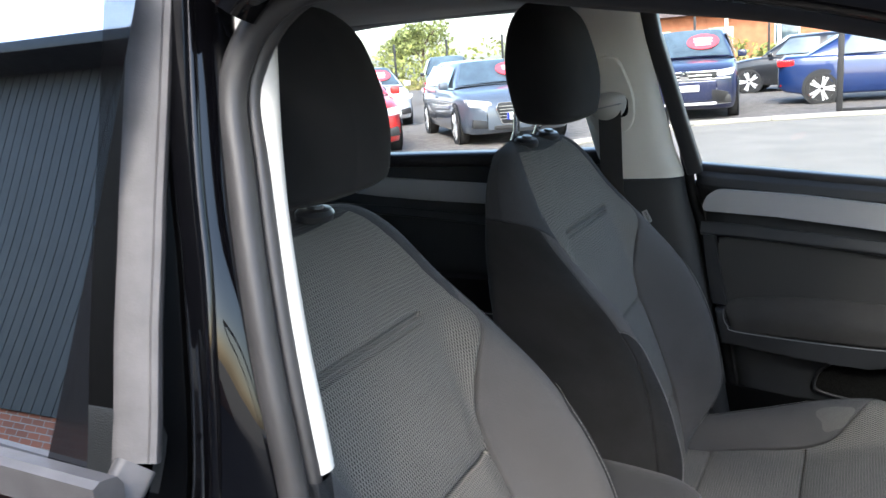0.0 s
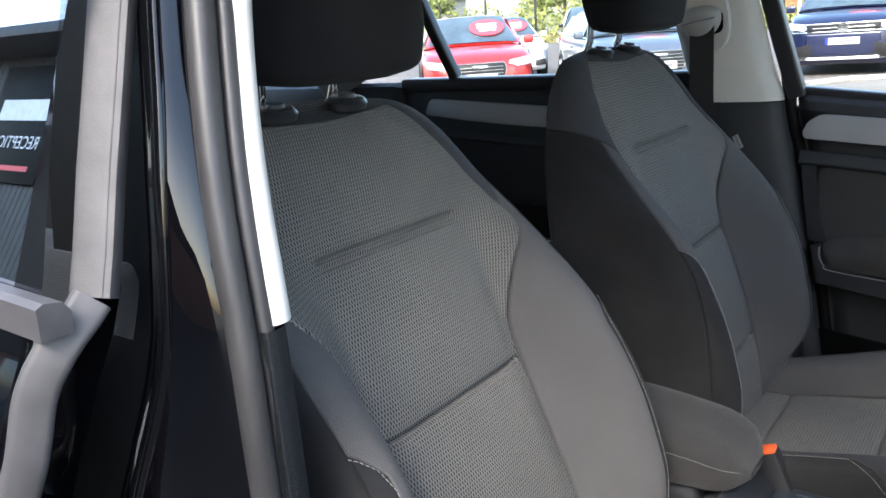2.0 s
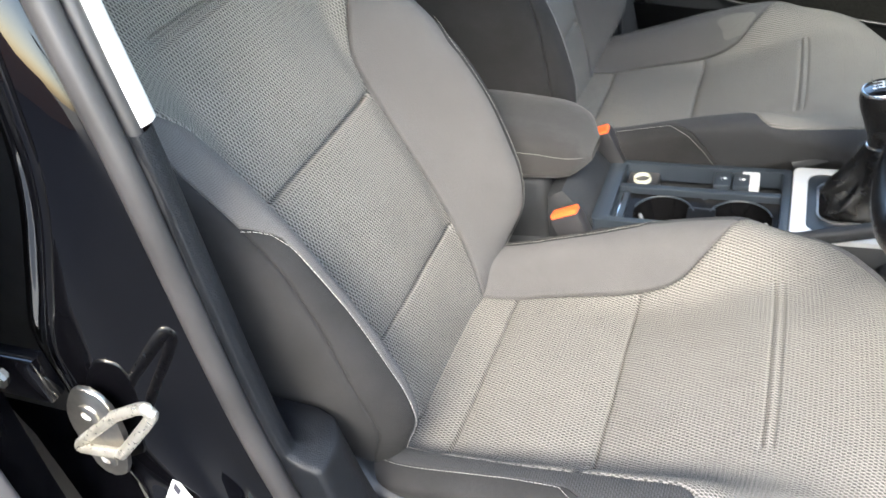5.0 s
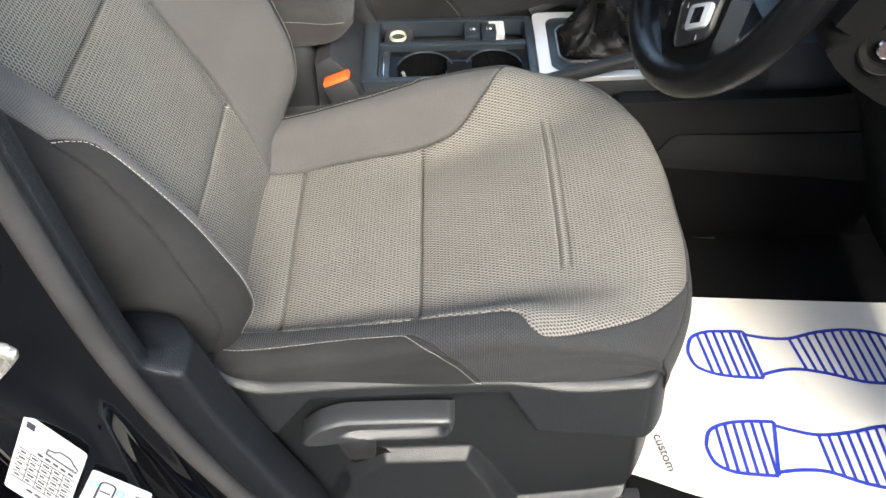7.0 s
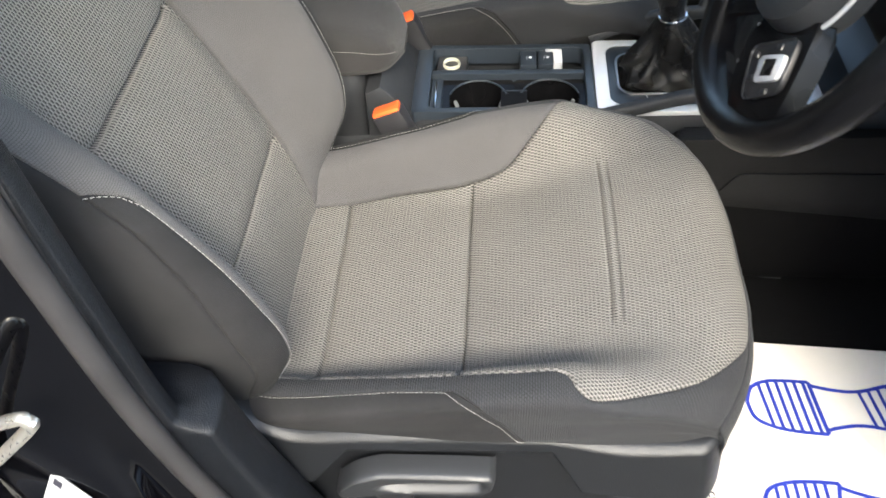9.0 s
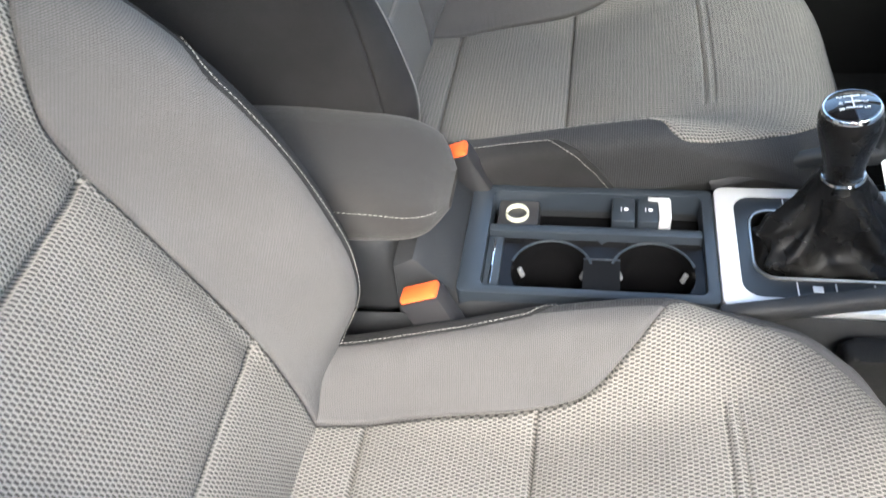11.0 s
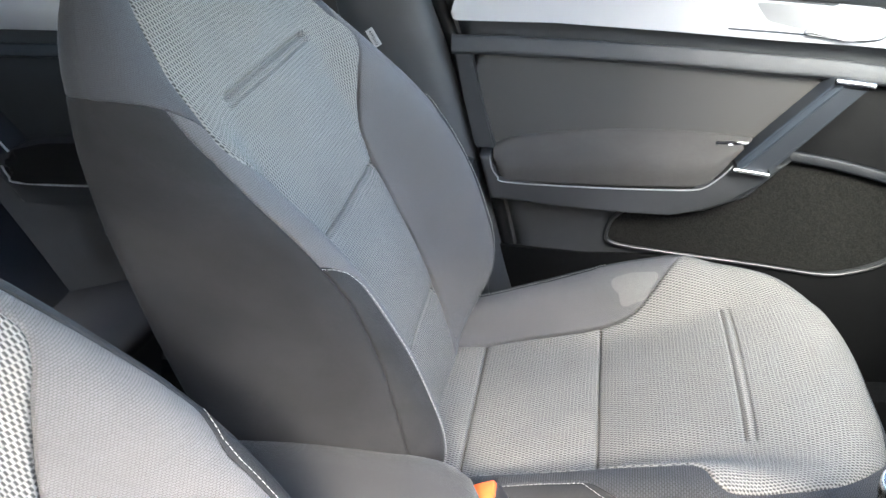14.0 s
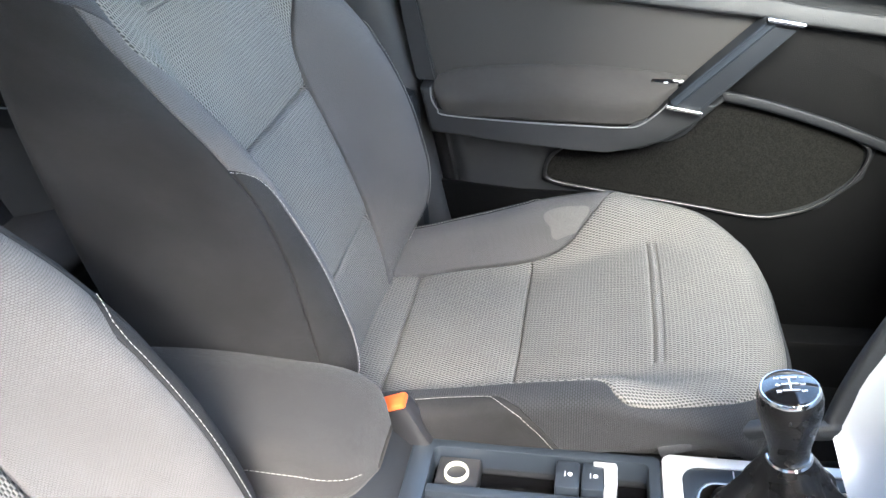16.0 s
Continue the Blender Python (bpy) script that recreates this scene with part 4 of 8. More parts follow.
def pillar_net(offsets, z0, z1, n=40, side=-1, shift=0.0):
    """A net up the pillar; offsets(z) gives the section's points (x, y) from the seal's line."""
    rows = []
    for z in np.linspace(z0, z1, n):
        sx, sy = float(hermite(SEAL_Z, SEAL_X, z)), float(hermite(SEAL_Z, SEAL_Y, z))
        rows.append([(sx + a + shift, (sy + b) * -side, z) for a, b in offsets(z)])
    return np.array(rows)


pillar = thing("door_pillar", (-0.3, -0.7, 0.35), "glossy black painted door pillar between front and rear doors", "door pillar", kind="structure")


def ease(z, lo, hi):
    t = min(1.0, max(0.0, (z - lo) / (hi - lo)))
    return t * t * (3 - 2 * t)


def ridge_back(z):
    """How far the pillar's ridge stands behind the seal."""
    return float(hermite([0.3, 0.6, 0.75, 0.87, 0.96, 1.02, 1.06, 1.10, 1.16, 1.26, 1.5], [0.06, 0.08, 0.115, 0.116, 0.075, 0.048, 0.0355, 0.026, 0.012, 0.0, 0.0], z))


def panel_section(z):
    k = 1 - ease(z, 0.93, 1.10)          # 1 below the waist
    low = 1 - ease(z, 0.68, 0.84)
    flare = 0.3 * max(0.0, 0.70 - z)
    R = ridge_back(z)
    yr = -0.0345 - 0.0145 * k
    pts = [(-0.03, 0.03), (-0.006, 0.006), (-0.004, -0.006), (-0.006 - 0.1 * R, -0.016), (-0.010 - (0.6 - 0.4 * low) * R, yr + 0.008 - 0.008 * low), (-0.0145 - (1 - 0.3 * low) * R, yr + 0.0015), (-0.018 - R, yr), (-0.023 - R, yr + 0.002), (-0.034 - R, yr + 0.007), (-0.050 - R, yr + 0.013), (-0.053 - R, yr + 0.020), (-0.056 - R, yr + 0.030), (-0.20 - R, yr + 0.030)]
    fine = smooth_line([(a, b - flare * min(1.0, max(0.0, -b / 0.03)), 0) for a, b in pts], 4)
    return [(v.x, v.y) for v in fine]


sheet(pillar_net(panel_section, 0.30, 1.47, 60), everywhere, "pillar_panel", PAINT, pillar, label="glossy black painted pillar panel")
# added black sheet that stands in for the deep shade inside the door gap
gap_rows = []
for z in np.linspace(0.40, 1.47, 40):
    gx, gy = float(hermite(SEAL_Z, SEAL_X, z)) - ridge_back(z), float(hermite(SEAL_Z, SEAL_Y, z)) - 0.0065 - 0.0145 * (1 - ease(z, 0.93, 1.10)) - 0.3 * max(0.0, 0.70 - z)
    gap_rows.append([(gx - 0.0575, gy - 0.012, z), (gx - 0.060, gy - 0.004, z), (gx - 0.072, gy, z), (gx - 0.22, gy, z)])
sheet(np.array(gap_rows[13:]), everywhere, "gap_shade_sheet", DEEP_BLACK, pillar, label="matt black sheet added as the shade in the door gap")
part("pillar_ridge", sweep(smooth_line([(float(hermite(SEAL_Z, SEAL_X, z)) - 0.0165 - ridge_back(z), float(hermite(SEAL_Z, SEAL_Y, z)) - 0.0315 - 0.0145 * (1 - ease(z, 0.93, 1.10)), z) for z in np.linspace(0.74, 1.45, 26)], 2), circle(0.0052, 14), up=(0, 1, 0)), PAINT, pillar)



def trim_section(z):
    pts = [(0.004, 0.012), (0.011, 0.020), (0.012, 0.032), (0.002, 0.042), (-0.03, 0.045), (-0.08, 0.055), (-0.15, 0.058)]
    return [(v.x, v.y) for v in smooth_line([(a, b, 0) for a, b in pts], 3)]


sheet(pillar_net(trim_section, 1.075, 1.45, 24), everywhere, "upper_trim", PALE_TRIM, pillar, label="pale grey upper pillar trim")


def lower_section(z):
    w = 1 - ease(z, 0.702, 0.716)          # the foot of the trim stands out in a step
    slim = [(0.006, 0.008), (0.010, 0.009), (0.012, 0.010), (0.013, 0.013), (0.014, 0.018), (0.012, 0.026), (0.006, 0.032), (-0.03, 0.038), (-0.15, 0.04)]
    wide = [(0.006, 0.008), (0.020, 0.007), (0.038, 0.0075), (0.043, 0.010), (0.0455, 0.015), (0.046, 0.030), (0.040, 0.060), (0.0, 0.088), (-0.15, 0.09)]
    return [(v.x, v.y) for v in smooth_line([(a[0] + (b[0] - a[0]) * w, a[1] + (b[1] - a[1]) * w, 0) for a, b in zip(slim, wide)], 3)]


sheet(pillar_net(lower_section, 0.33, 1.073, 150), everywhere, "lower_trim", HARD_BLACK, pillar, label="grained dark plastic lower pillar trim")

seal = thing("door_seal", (-0.28, -0.69, 0.4), "grey-black rubber weatherstrip round the front door opening", "door seal", kind="structure")
line = smooth_line(SEAL, 6)
part("outer_lip", sweep([q + Vector((0.0, -0.004, 0)) for q in line], circle(0.0115, 12), up=(0, 1, 0)), RUBBER, seal)
part("inner_lip", sweep([q + Vector((0.004, 0.015, 0.0)) for q in line], circle(0.0075, 10), up=(0, 1, 0)), RUBBER, seal)

sill = part("door_sill", box(-0.30, 1.1, -0.80, -0.695, 0.15, 0.275, 0.015), PAINT)
tagged(sill, "black painted door sill below the front door", "door sill", kind="structure")
sill_trim = part("sill_trim", box(-0.20, 1.05, -0.688, -0.655, 0.19, 0.272, 0.012), HARD_BLACK)
tagged(sill_trim, "black grained plastic sill trim along the carpet", "sill trim", kind="structure")
rail_outer = part("roof_rail", sweep([q + Vector((0, -0.035, 0.022)) for q in line[:34]], rounded_rect(0.05, 0.05, 0.015, 3), up=(0, 1, 0)), PAINT)
tagged(rail_outer, "black painted roof rail over the front door opening", "roof rail", kind="structure")

# striker loop on the pillar
striker = thing("door_striker", (-0.40, -0.748, 0.76), "zinc-plated steel door striker bolted to the black pillar", "door striker")
SM = Matrix.Translation((-0.390, -0.752, 0.798)) @ pose(0, 0, 0, 90, 0, 0) @ pose(0, 0, 0, 0, 0, -18)
part("striker_plate", turned(slab(corners([(-0.034, 0.01, 0.03), (-0.016, 0.064, 0.02), (0.014, 0.066, 0.02), (0.032, 0.02, 0.03), (0.026, -0.055, 0.02), (-0.004, -0.07, 0.02)], 0.02), "z", 0, 0.006, r=0.002), SM), STEEL, striker)
for a, b in ((-0.004, 0.030), (0.006, -0.034)):
    bolt = part("bolt", turned(lathe([(0.0, 0.005), (0.011, 0.005), (0.0115, 0.008), (0.009, 0.0095), (0.0055, 0.0095), (0.0045, 0.006), (0, 0.006)], 16), SM @ Matrix.Translation((a, b, 0))), STEEL, striker)
loop = smooth_line([(-0.030, -0.026, 0.007), (0.022, -0.014, 0.011), (0.034, -0.006, 0.012), (0.090, 0.052, 0.012), (0.093, 0.061, 0.012), (0.085, 0.063, 0.011), (0.042, 0.038, 0.007), (0.032, 0.030, 0.006), (-0.028, -0.018, 0.006), (-0.030, -0.026, 0.007)], 6)[:-1]
part("striker_loop", turned(sweep(loop, circle(0.0056, 10), up=(0.2, 0.1, 1), closed=True), Matrix.Translation((-0.390, -0.752, 0.798)) @ pose(0, 0, 0, 90, 0, 0)), ZINC, striker, "bright wire striker loop")

# rear door
rear_door = thing("rear_door", (-0.8, -0.80, 0.35), "closed black rear door with a tinted window and rubber edge seal", "car door", kind="structure")


def door_y(z):
    return float(hermite([0.3, 0.6, 0.95, 1.12, 1.3, 1.46], [-0.815, -0.84, -0.835, -0.782, -0.726, -0.682], z))


EDGE_Z = [0.3, 0.6, 0.875, 0.957, 1.008, 1.044, 1.060, 1.072, 1.084, 1.091, 1.098, 1.111]
EDGE_X = [-0.46, -0.468, -0.452, -0.412, -0.392, -0.387, -0.384, -0.380, -0.377, -0.378, -0.380, -0.381]
EDGE_Y = [-0.80, -0.825, -0.83, -0.823, -0.812, -0.803, -0.796, -0.789, -0.780, -0.770, -0.759, -0.750]


def edge_x(z):
    low, high = float(hermite(EDGE_Z, EDGE_X, min(z, 1.111))), float(np.interp(z, [1.11, 1.2, 1.3, 1.46], [-0.380, -0.390, -0.396, -0.398]))
    return low + (high - low) * ease(z, 1.098, 1.108)


def edge_y(z):
    low, high = float(hermite(EDGE_Z, EDGE_Y, min(z, 1.111))), door_y(z) + 0.038
    return low + (high - low) * ease(z, 1.098, 1.112)


# rubber along the door's leading edge
edge_line = [Vector((edge_x(z), edge_y(z), z)) for z in np.r_[np.linspace(0.4, 1.0, 10), np.linspace(1.02, 1.106, 11), np.linspace(1.1075, 1.45, 12)]]
low_n = sum(q.z < 1.107 for q in edge_line)
part("edge_seal", sweep(edge_line[:low_n], rounded_rect(0.030, 0.018, 0.006, 3), up=(0.85, -0.3, 0.4)), WORN_RUBBER, rear_door, "worn grey rubber edge seal")
part("window_seal", sweep(edge_line[low_n:], [(0.0165, -0.008), (0.0165, 0.005), (0.0145, 0.0085), (0.010, 0.0085), (0.008, 0.006), (-0.012, 0.006), (-0.0165, 0.003), (-0.0165, -0.008)], up=(0.64, -0.77, 0.0)), WORN_RUBBER, rear_door, "worn grey rubber window frame seal")
rows = [[(edge_x(z) - 0.012 - d, door_y(z) + 0.0 + (0.006 if d == 0 else 0), z) for d in (0.0, 0.004, 0.012, 0.3, 0.75)] for z in np.linspace(0.32, 1.105, 24)]
sheet(np.array(rows), everywhere, "door_skin", PAINT, rear_door, label="glossy black door skin")
rows = [[(edge_x(z) - 0.014, door_y(z) + a, z) for a in (0.004, 0.03, 0.07)] for z in np.linspace(0.32, 1.105, 24)]
sheet(np.array(rows), everywhere, "door_edge", PAINT, rear_door)


def app_x(z):
    return float(np.interp(z, [1.1, 1.45], [-0.437, -0.375]))


rows = [[(x, door_y(z) + 0.004, z) for x in (edge_x(z) - 0.012, app_x(z))] for z in np.linspace(1.10, 1.46, 12)]
sheet(np.array(rows), everywhere, "pillar_cover", GLOSS_BLACK, rear_door, label="gloss black window pillar cover")
rows = [[(x, door_y(z) + 0.004, z) for x in (app_x(z), -1.02 - 0.25 * (1.2 - z))] for z in np.linspace(1.10, 1.46, 12)]
pane = sheet(np.array(rows), everywhere, "door_pane", TINT_GLASS, rear_door, label="tinted rear door glass")
pane.visible_shadow = False
part("waist_strip", sweep([(-0.364, -0.788, 1.104), (-0.6, -0.790, 1.113), (-1.1, -0.785, 1.128)], [(0.012, -0.012), (0.013, 0.004), (0.008, 0.012), (-0.006, 0.015), (-0.012, 0.012), (-0.012, -0.012)]), WORN_RUBBER, rear_door, "grey rubber waist strip")
part("rear_door_trim", box(-1.15, -0.40, -0.70, -0.64, 0.40, 1.12, 0.02), SOFT_BLACK, rear_door, "dark inner door trim")
for z in (0.875,):
    hinge = part("hinge_arm", box(-0.50, -0.40, -0.772, -0.753, z - 0.025, z + 0.025, 0.004), PAINT, rear_door)
    part("hinge_bolt", turned(lathe([(0, 0), (0.012, 0), (0.012, 0.004), (0.008, 0.004), (0.008, 0.010), (0, 0.010)], 6), Matrix.Translation((-0.452, -0.772, z)) @ pose(0, 0, 0, 90)), STEEL, hinge)

# ---- far side: passenger door ----
DULL_SILVER = plain("dull_silver", (0.22, 0.225, 0.235), 0.4, 0.3)
far_sill = part("far_sill", box(-1.3, 1.1, 0.655, 0.80, 0.18, 0.335, 0.015), COLUMN_BLACK)
tagged(far_sill, "black sill trim along the passenger side", "door sill", kind="structure")
# the front door stands open, off to the side
open_door = thing("open_front_door", (0.8, -0.85, 0.35), "opened black front door of the car", "car door", kind="structure")
OD = Matrix.Translation((0.82, -0.80, 0)) @ Matrix.Rotation(radians(-68), 4, "Z")
part("door_skin", turned(box(0.0, 1.02, -0.02, 0.05, 0.32, 1.08, 0.02), OD), PAINT, open_door)
part("door_trim", turned(box(0.04, 0.98, -0.075, -0.021, 0.36, 1.06, 0.02), OD), SOFT_BLACK, open_door)
part("window_frame", turned(sweep(smooth_line([(0.05, 0, 1.08), (0.35, 0.03, 1.25), (0.7, 0.06, 1.40), (0.98, 0.07, 1.42), (1.0, 0.03, 1.08)], 5), rounded_rect(0.04, 0.03, 0.008, 3), up=(0, 1, 0)), OD), SMOOTH_BLACK, open_door)
far_door = thing("passenger_door", (0.2, 0.72, 0.35), "closed passenger door with dark trim and a silver strip", "car door", kind="structure")
GAP = [(-0.262, 1.16), (-0.245, 1.054), (-0.226, 0.983), (-0.19, 0.80), (-0.153, 0.56), (-0.12, 0.40)]


def gap_x(z):
    return float(np.interp(z, [p[1] for p in GAP[::-1]], [p[0] for p in GAP[::-1]]))


def waist(x):
    return 1.085 - 0.104 * x + (0.03 if x < -0.6 else 0)


# the moulded trim, row by row: depth y by height
def trim_y(x, z):
    top = waist(x)
    d = top - z
    y = float(np.interp(d, [0, 0.012, 0.030, 0.040, 0.100, 0.8], [0.715, 0.700, 0.695, 0.702, 0.708, 0.714]))
    return y


Xs = np.linspace(0, 1, 60)
rows = []
for t in np.r_[np.linspace(0, 0.78, 40), np.linspace(0.785, 1, 90)]:
    row = []
    for u in Xs:
        z = 0.32 + t * (waist(0.0) - 0.32)
        x = gap_x(z) + 0.012 + u * (0.95 - gap_x(z))
        zz = 0.32 + t * (waist(x) - 0.32)
        e = min(1.0, (x - gap_x(z) - 0.012) / 0.012)
        row.append((x, trim_y(x, zz) + 0.02 * (1 - e) ** 2, zz))
    rows.append(row)
sheet(np.array(rows), everywhere, "door_trim", SOFT_BLACK, far_door, label="grained black door trim")
part("window_ledge", sweep([(-0.235, 0.735, waist(-0.235) + 0.003), (0.2, 0.735, waist(0.2) + 0.003), (0.95, 0.735, waist(0.95) + 0.003)], rounded_rect(0.045, 0.02, 0.007, 3)), SMOOTH_BLACK, far_door)

# silver strip with the door release let into it
strip = [(-0.219, 1.030, 0.005), (-0.209, 1.054, 0.006), (-0.186, 1.070, 0.014), (-0.02, 1.057), (0.154, 1.035), (0.46, 0.990), (0.86, 0.925), (0.86, 0.880), (0.371, 0.953), (0.258, 0.967), (0.10, 0.989), (-0.063, 1.010), (-0.212, 1.022, 0.005)]
strip_rim = corners(strip, 0.006)
part("silver_strip", slab(strip_rim, "y", 0.685, 0.708, r=0.004, seg=3), DOOR_SILVER, far_door, "satin silver decorative strip")
part("strip_groove", sweep([(x, 0.699, z) for x, z in strip_rim], circle(0.0036, 8), up=(0, 1, 0), closed=True), HARD_BLACK, far_door, "dark groove round the silver strip")
release = thing("door_release", (0.3, 0.684, 0.99), "", "")
release.parent = far_door
release.matrix_parent_inverse = far_door.matrix_world.inverted()
tagged(release, "silver door release set into the strip")
# no real hollow here: its shade is put into a flat, duller silver slab
part("bowl_shade", slab(corners([(0.222, 1.024), (0.330, 1.010), (0.290, 0.981), (0.240, 0.996)], 0.008), "y", 0.6842, 0.690, r=0.0005), DULL_SILVER, release, "flat duller silver slab painted as the shaded hollow behind the lever")
part("release_lever", slab(corners([(0.288, 0.977), (0.330, 1.014), (0.400, 1.003, 0.012), (0.392, 0.964, 0.014), (0.350, 0.963)], 0.006), "y", 0.677, 0.690, r=0.004, seg=3), DOOR_SILVER, release, "satin silver pull lever")
part("release_frame", sweep(smooth_line([(0.187, 0.6846, 0.988), (0.287, 0.6846, 0.9745), (0.350, 0.6846, 0.9615), (0.392, 0.6846, 0.961), (0.404, 0.6846, 0.975), (0.406, 0.6846, 1.003)], 5), circle(0.0012, 6), up=(0, 1, 0)), SATIN_GREY, release, "dark seam round the release")
# moulded frame round the cloth insert
top_arm = smooth_line([(-0.222, 0.697, 0.982), (-0.151, 0.697, 0.977), (-0.064, 0.697, 0.968), (0.102, 0.697, 0.949), (0.261, 0.697, 0.927), (0.339, 0.697, 0.917), (0.45, 0.697, 0.897), (0.95, 0.70, 0.82)], 4)
part("insert_frame", sweep(top_arm, rounded_rect(0.0285, 0.020, 0.005, 3), up=(0, 1, -0.42)), SOFT_BLACK, far_door, "grained moulding over the cloth insert")
side_arm = [(-0.2195, 0.992, 0.006), (-0.211, 0.90), (-0.199, 0.812, 0.003), (-0.164, 0.808, 0.003), (-0.183, 0.899), (-0.192, 0.958, 0.006), (-0.186, 0.992, 0.006)]
part("insert_frame", slab(corners(side_arm, 0.01), "y", 0.6905, 0.716, r=0.004, seg=3), SOFT_BLACK, far_door, "grained moulding beside the cloth insert")
insert = [(-0.190, 0.964, 0.02), (-0.06, 0.956), (0.10, 0.937), (0.345, 0.904, 0.006), (0.205, 0.775), (0.0, 0.79), (-0.170, 0.80)]
part("cloth_insert", slab(corners(insert, 0.015), "y", 0.6985, 0.722, r=0.006, seg=4), DOORCLOTH, far_door, "dark cloth door insert")
part("side_panel", slab(corners([(0.34, 0.91), (0.95, 0.81), (0.95, 0.58), (0.62, 0.68), (0.465, 0.735), (0.366, 0.765), (0.27, 0.785)], 0.01), "y", 0.7030, 0.715, r=0.003), COLUMN_BLACK, far_door, "plain dark panel ahead of the pull handle")
# padded armrest: its top runs out into the insert, its foot sits on the carrier
ARM_TOP = ([-0.168, -0.150, -0.111, -0.066, 0.021, 0.105, 0.188, 0.236], [0.812, 0.8215, 0.8285, 0.832, 0.834, 0.830, 0.821, 0.814])
ARM_FOOT = ([-0.168, -0.165, -0.159, -0.145, -0.02, 0.07, 0.140, 0.165, 0.189, 0.204, 0.236], [0.792, 0.783, 0.771, 0.760, 0.749, 0.744, 0.7415, 0.747, 0.766, 0.783, 0.8135])


def armrest_net():
    rows = []
    for x in np.r_[np.linspace(-0.168, -0.13, 16), np.linspace(-0.125, 0.13, 30), np.linspace(0.135, 0.236, 26)]:
        top, foot = float(hermite(*ARM_TOP, x)), float(hermite(*ARM_FOOT, x))
        h = max(top - foot, 0.0004)
        out = 0.031 * min(1.0, h / 0.06) ** 0.5
        sect = smooth_line([(0.712, top + 0.001, 0), (0.7005, top, 0), (0.695 - 0.12 * out, top - 0.03 * h, 0), (0.695 - 0.62 * out, top - 0.26 * h, 0), (0.695 - out, top - 0.55 * h, 0), (0.695 - 0.97 * out, top - 0.84 * h, 0), (0.695 - 0.80 * out, foot, 0), (0.71, foot - 0.001, 0)], 4)
        rows.append([(x, v.x, v.y) for v in sect])
    return np.array(rows)


AN = armrest_net()
sheet(AN, everywhere, "door_armrest", DOORPAD, far_door, np.stack([AN[..., 0], AN[..., 2] + AN[..., 1]], -1), "padded dark cloth armrest")
rim = smooth_line([(-0.171, 0.6665, 0.806), (-0.1705, 0.6665, 0.786), (-0.162, 0.6665, 0.768), (-0.146, 0.6665, 0.757), (-0.02, 0.6665, 0.746), (0.07, 0.6665, 0.741), (0.142, 0.6665, 0.7385), (0.168, 0.6665, 0.744), (0.193, 0.6665, 0.764), (0.206, 0.6665, 0.779)], 5)
part("armrest_rim", sweep(rim, circle(0.0014, 8), up=(0, 1, 0)), DULL_SILVER, far_door, "fine pale rim line")
carrier_out = [(v.x, v.z) for v in rim[::3]] + [(0.258, 0.773), (0.291, 0.783), (0.251, 0.744), (0.211, 0.717), (0.169, 0.700), (0.116, 0.695), (0.053, 0.699), (-0.067, 0.714), (-0.178, 0.727), (-0.190, 0.804)]
part("armrest_carrier", slab(carrier_out, "y", 0.666, 0.716, r=0.007, seg=4), SOFT_BLACK, far_door, "black armrest carrier")
# straight pull handle with bright ends
pull = thing("pull_handle", (0.29, 0.66, 0.84), "", "")
pull.parent = far_door
pull.matrix_parent_inverse = far_door.matrix_world.inverted()
tagged(pull, "satin dark grey diagonal door pull handle")
part("grip", slab(corners([(0.208, 0.783), (0.338, 0.911), (0.383, 0.903), (0.257, 0.772)], 0.003), "y", 0.654, 0.702, r=0.006, seg=3), SLATE_PLASTIC, pull, "dark satin grip")
part("grip_edge", sweep([(0.2135, 0.6555, 0.7835), (0.3445, 0.6555, 0.911)], rounded_rect(0.0135, 0.006, 0.002, 3), up=(0.62, 1, -0.62)), SATIN_GREY, pull, "paler bevelled edge")
part("end_cap", sweep([(0.205, 0.652, 0.7805), (0.257, 0.652, 0.770)], rounded_rect(0.0065, 0.010, 0.002, 3), up=(0, 1, 0)), CHROME, pull, "bright chrome handle end")
part("end_cap", sweep([(0.334, 0.652, 0.914), (0.386, 0.652, 0.9045)], rounded_rect(0.009, 0.010, 0.003, 3), up=(0, 1, 0)), CHROME, pull, "bright chrome handle end")
switch = part("window_switch", turned(slab(corners([(-0.024, -0.005), (0.020, -0.0065), (0.027, 0.004), (-0.024, 0.006)], 0.003), "y", -0.003, 0.004, r=0.001), Matrix.Translation((0.204, 0.6825, 0.8085)) @ pose(0, 0, 0, -18)), GLOSS_BLACK, far_door, "black window switch")
part("switch_mark", turned(box(-0.003, 0.003, -0.0042, -0.003, -0.0010, 0.0010, 0.0003), Matrix.Translation((0.202, 0.6825, 0.8085)) @ pose(0, 0, 0, -18)), WHITE_MARK, switch)
# map pocket, felt lined
pock = [(0.048, 0.689, 0.02), (0.023, 0.670, 0.02), (0.013, 0.638, 0.012), (0.022, 0.623, 0.010), (0.074, 0.612), (0.262, 0.581), (0.358, 0.563, 0.03), (0.406, 0.567, 0.03), (0.462, 0.588, 0.03), (0.515, 0.638, 0.03), (0.527, 0.686, 0.03), (0.473, 0.722), (0.369, 0.757), (0.292, 0.778, 0.02), (0.24, 0.70, 0.03), (0.14, 0.682)]
part("door_pocket", slab(corners(pock, 0.015), "y", 0.7085, 0.7105, r=0.0), FELT, far_door, "felt lined door pocket")
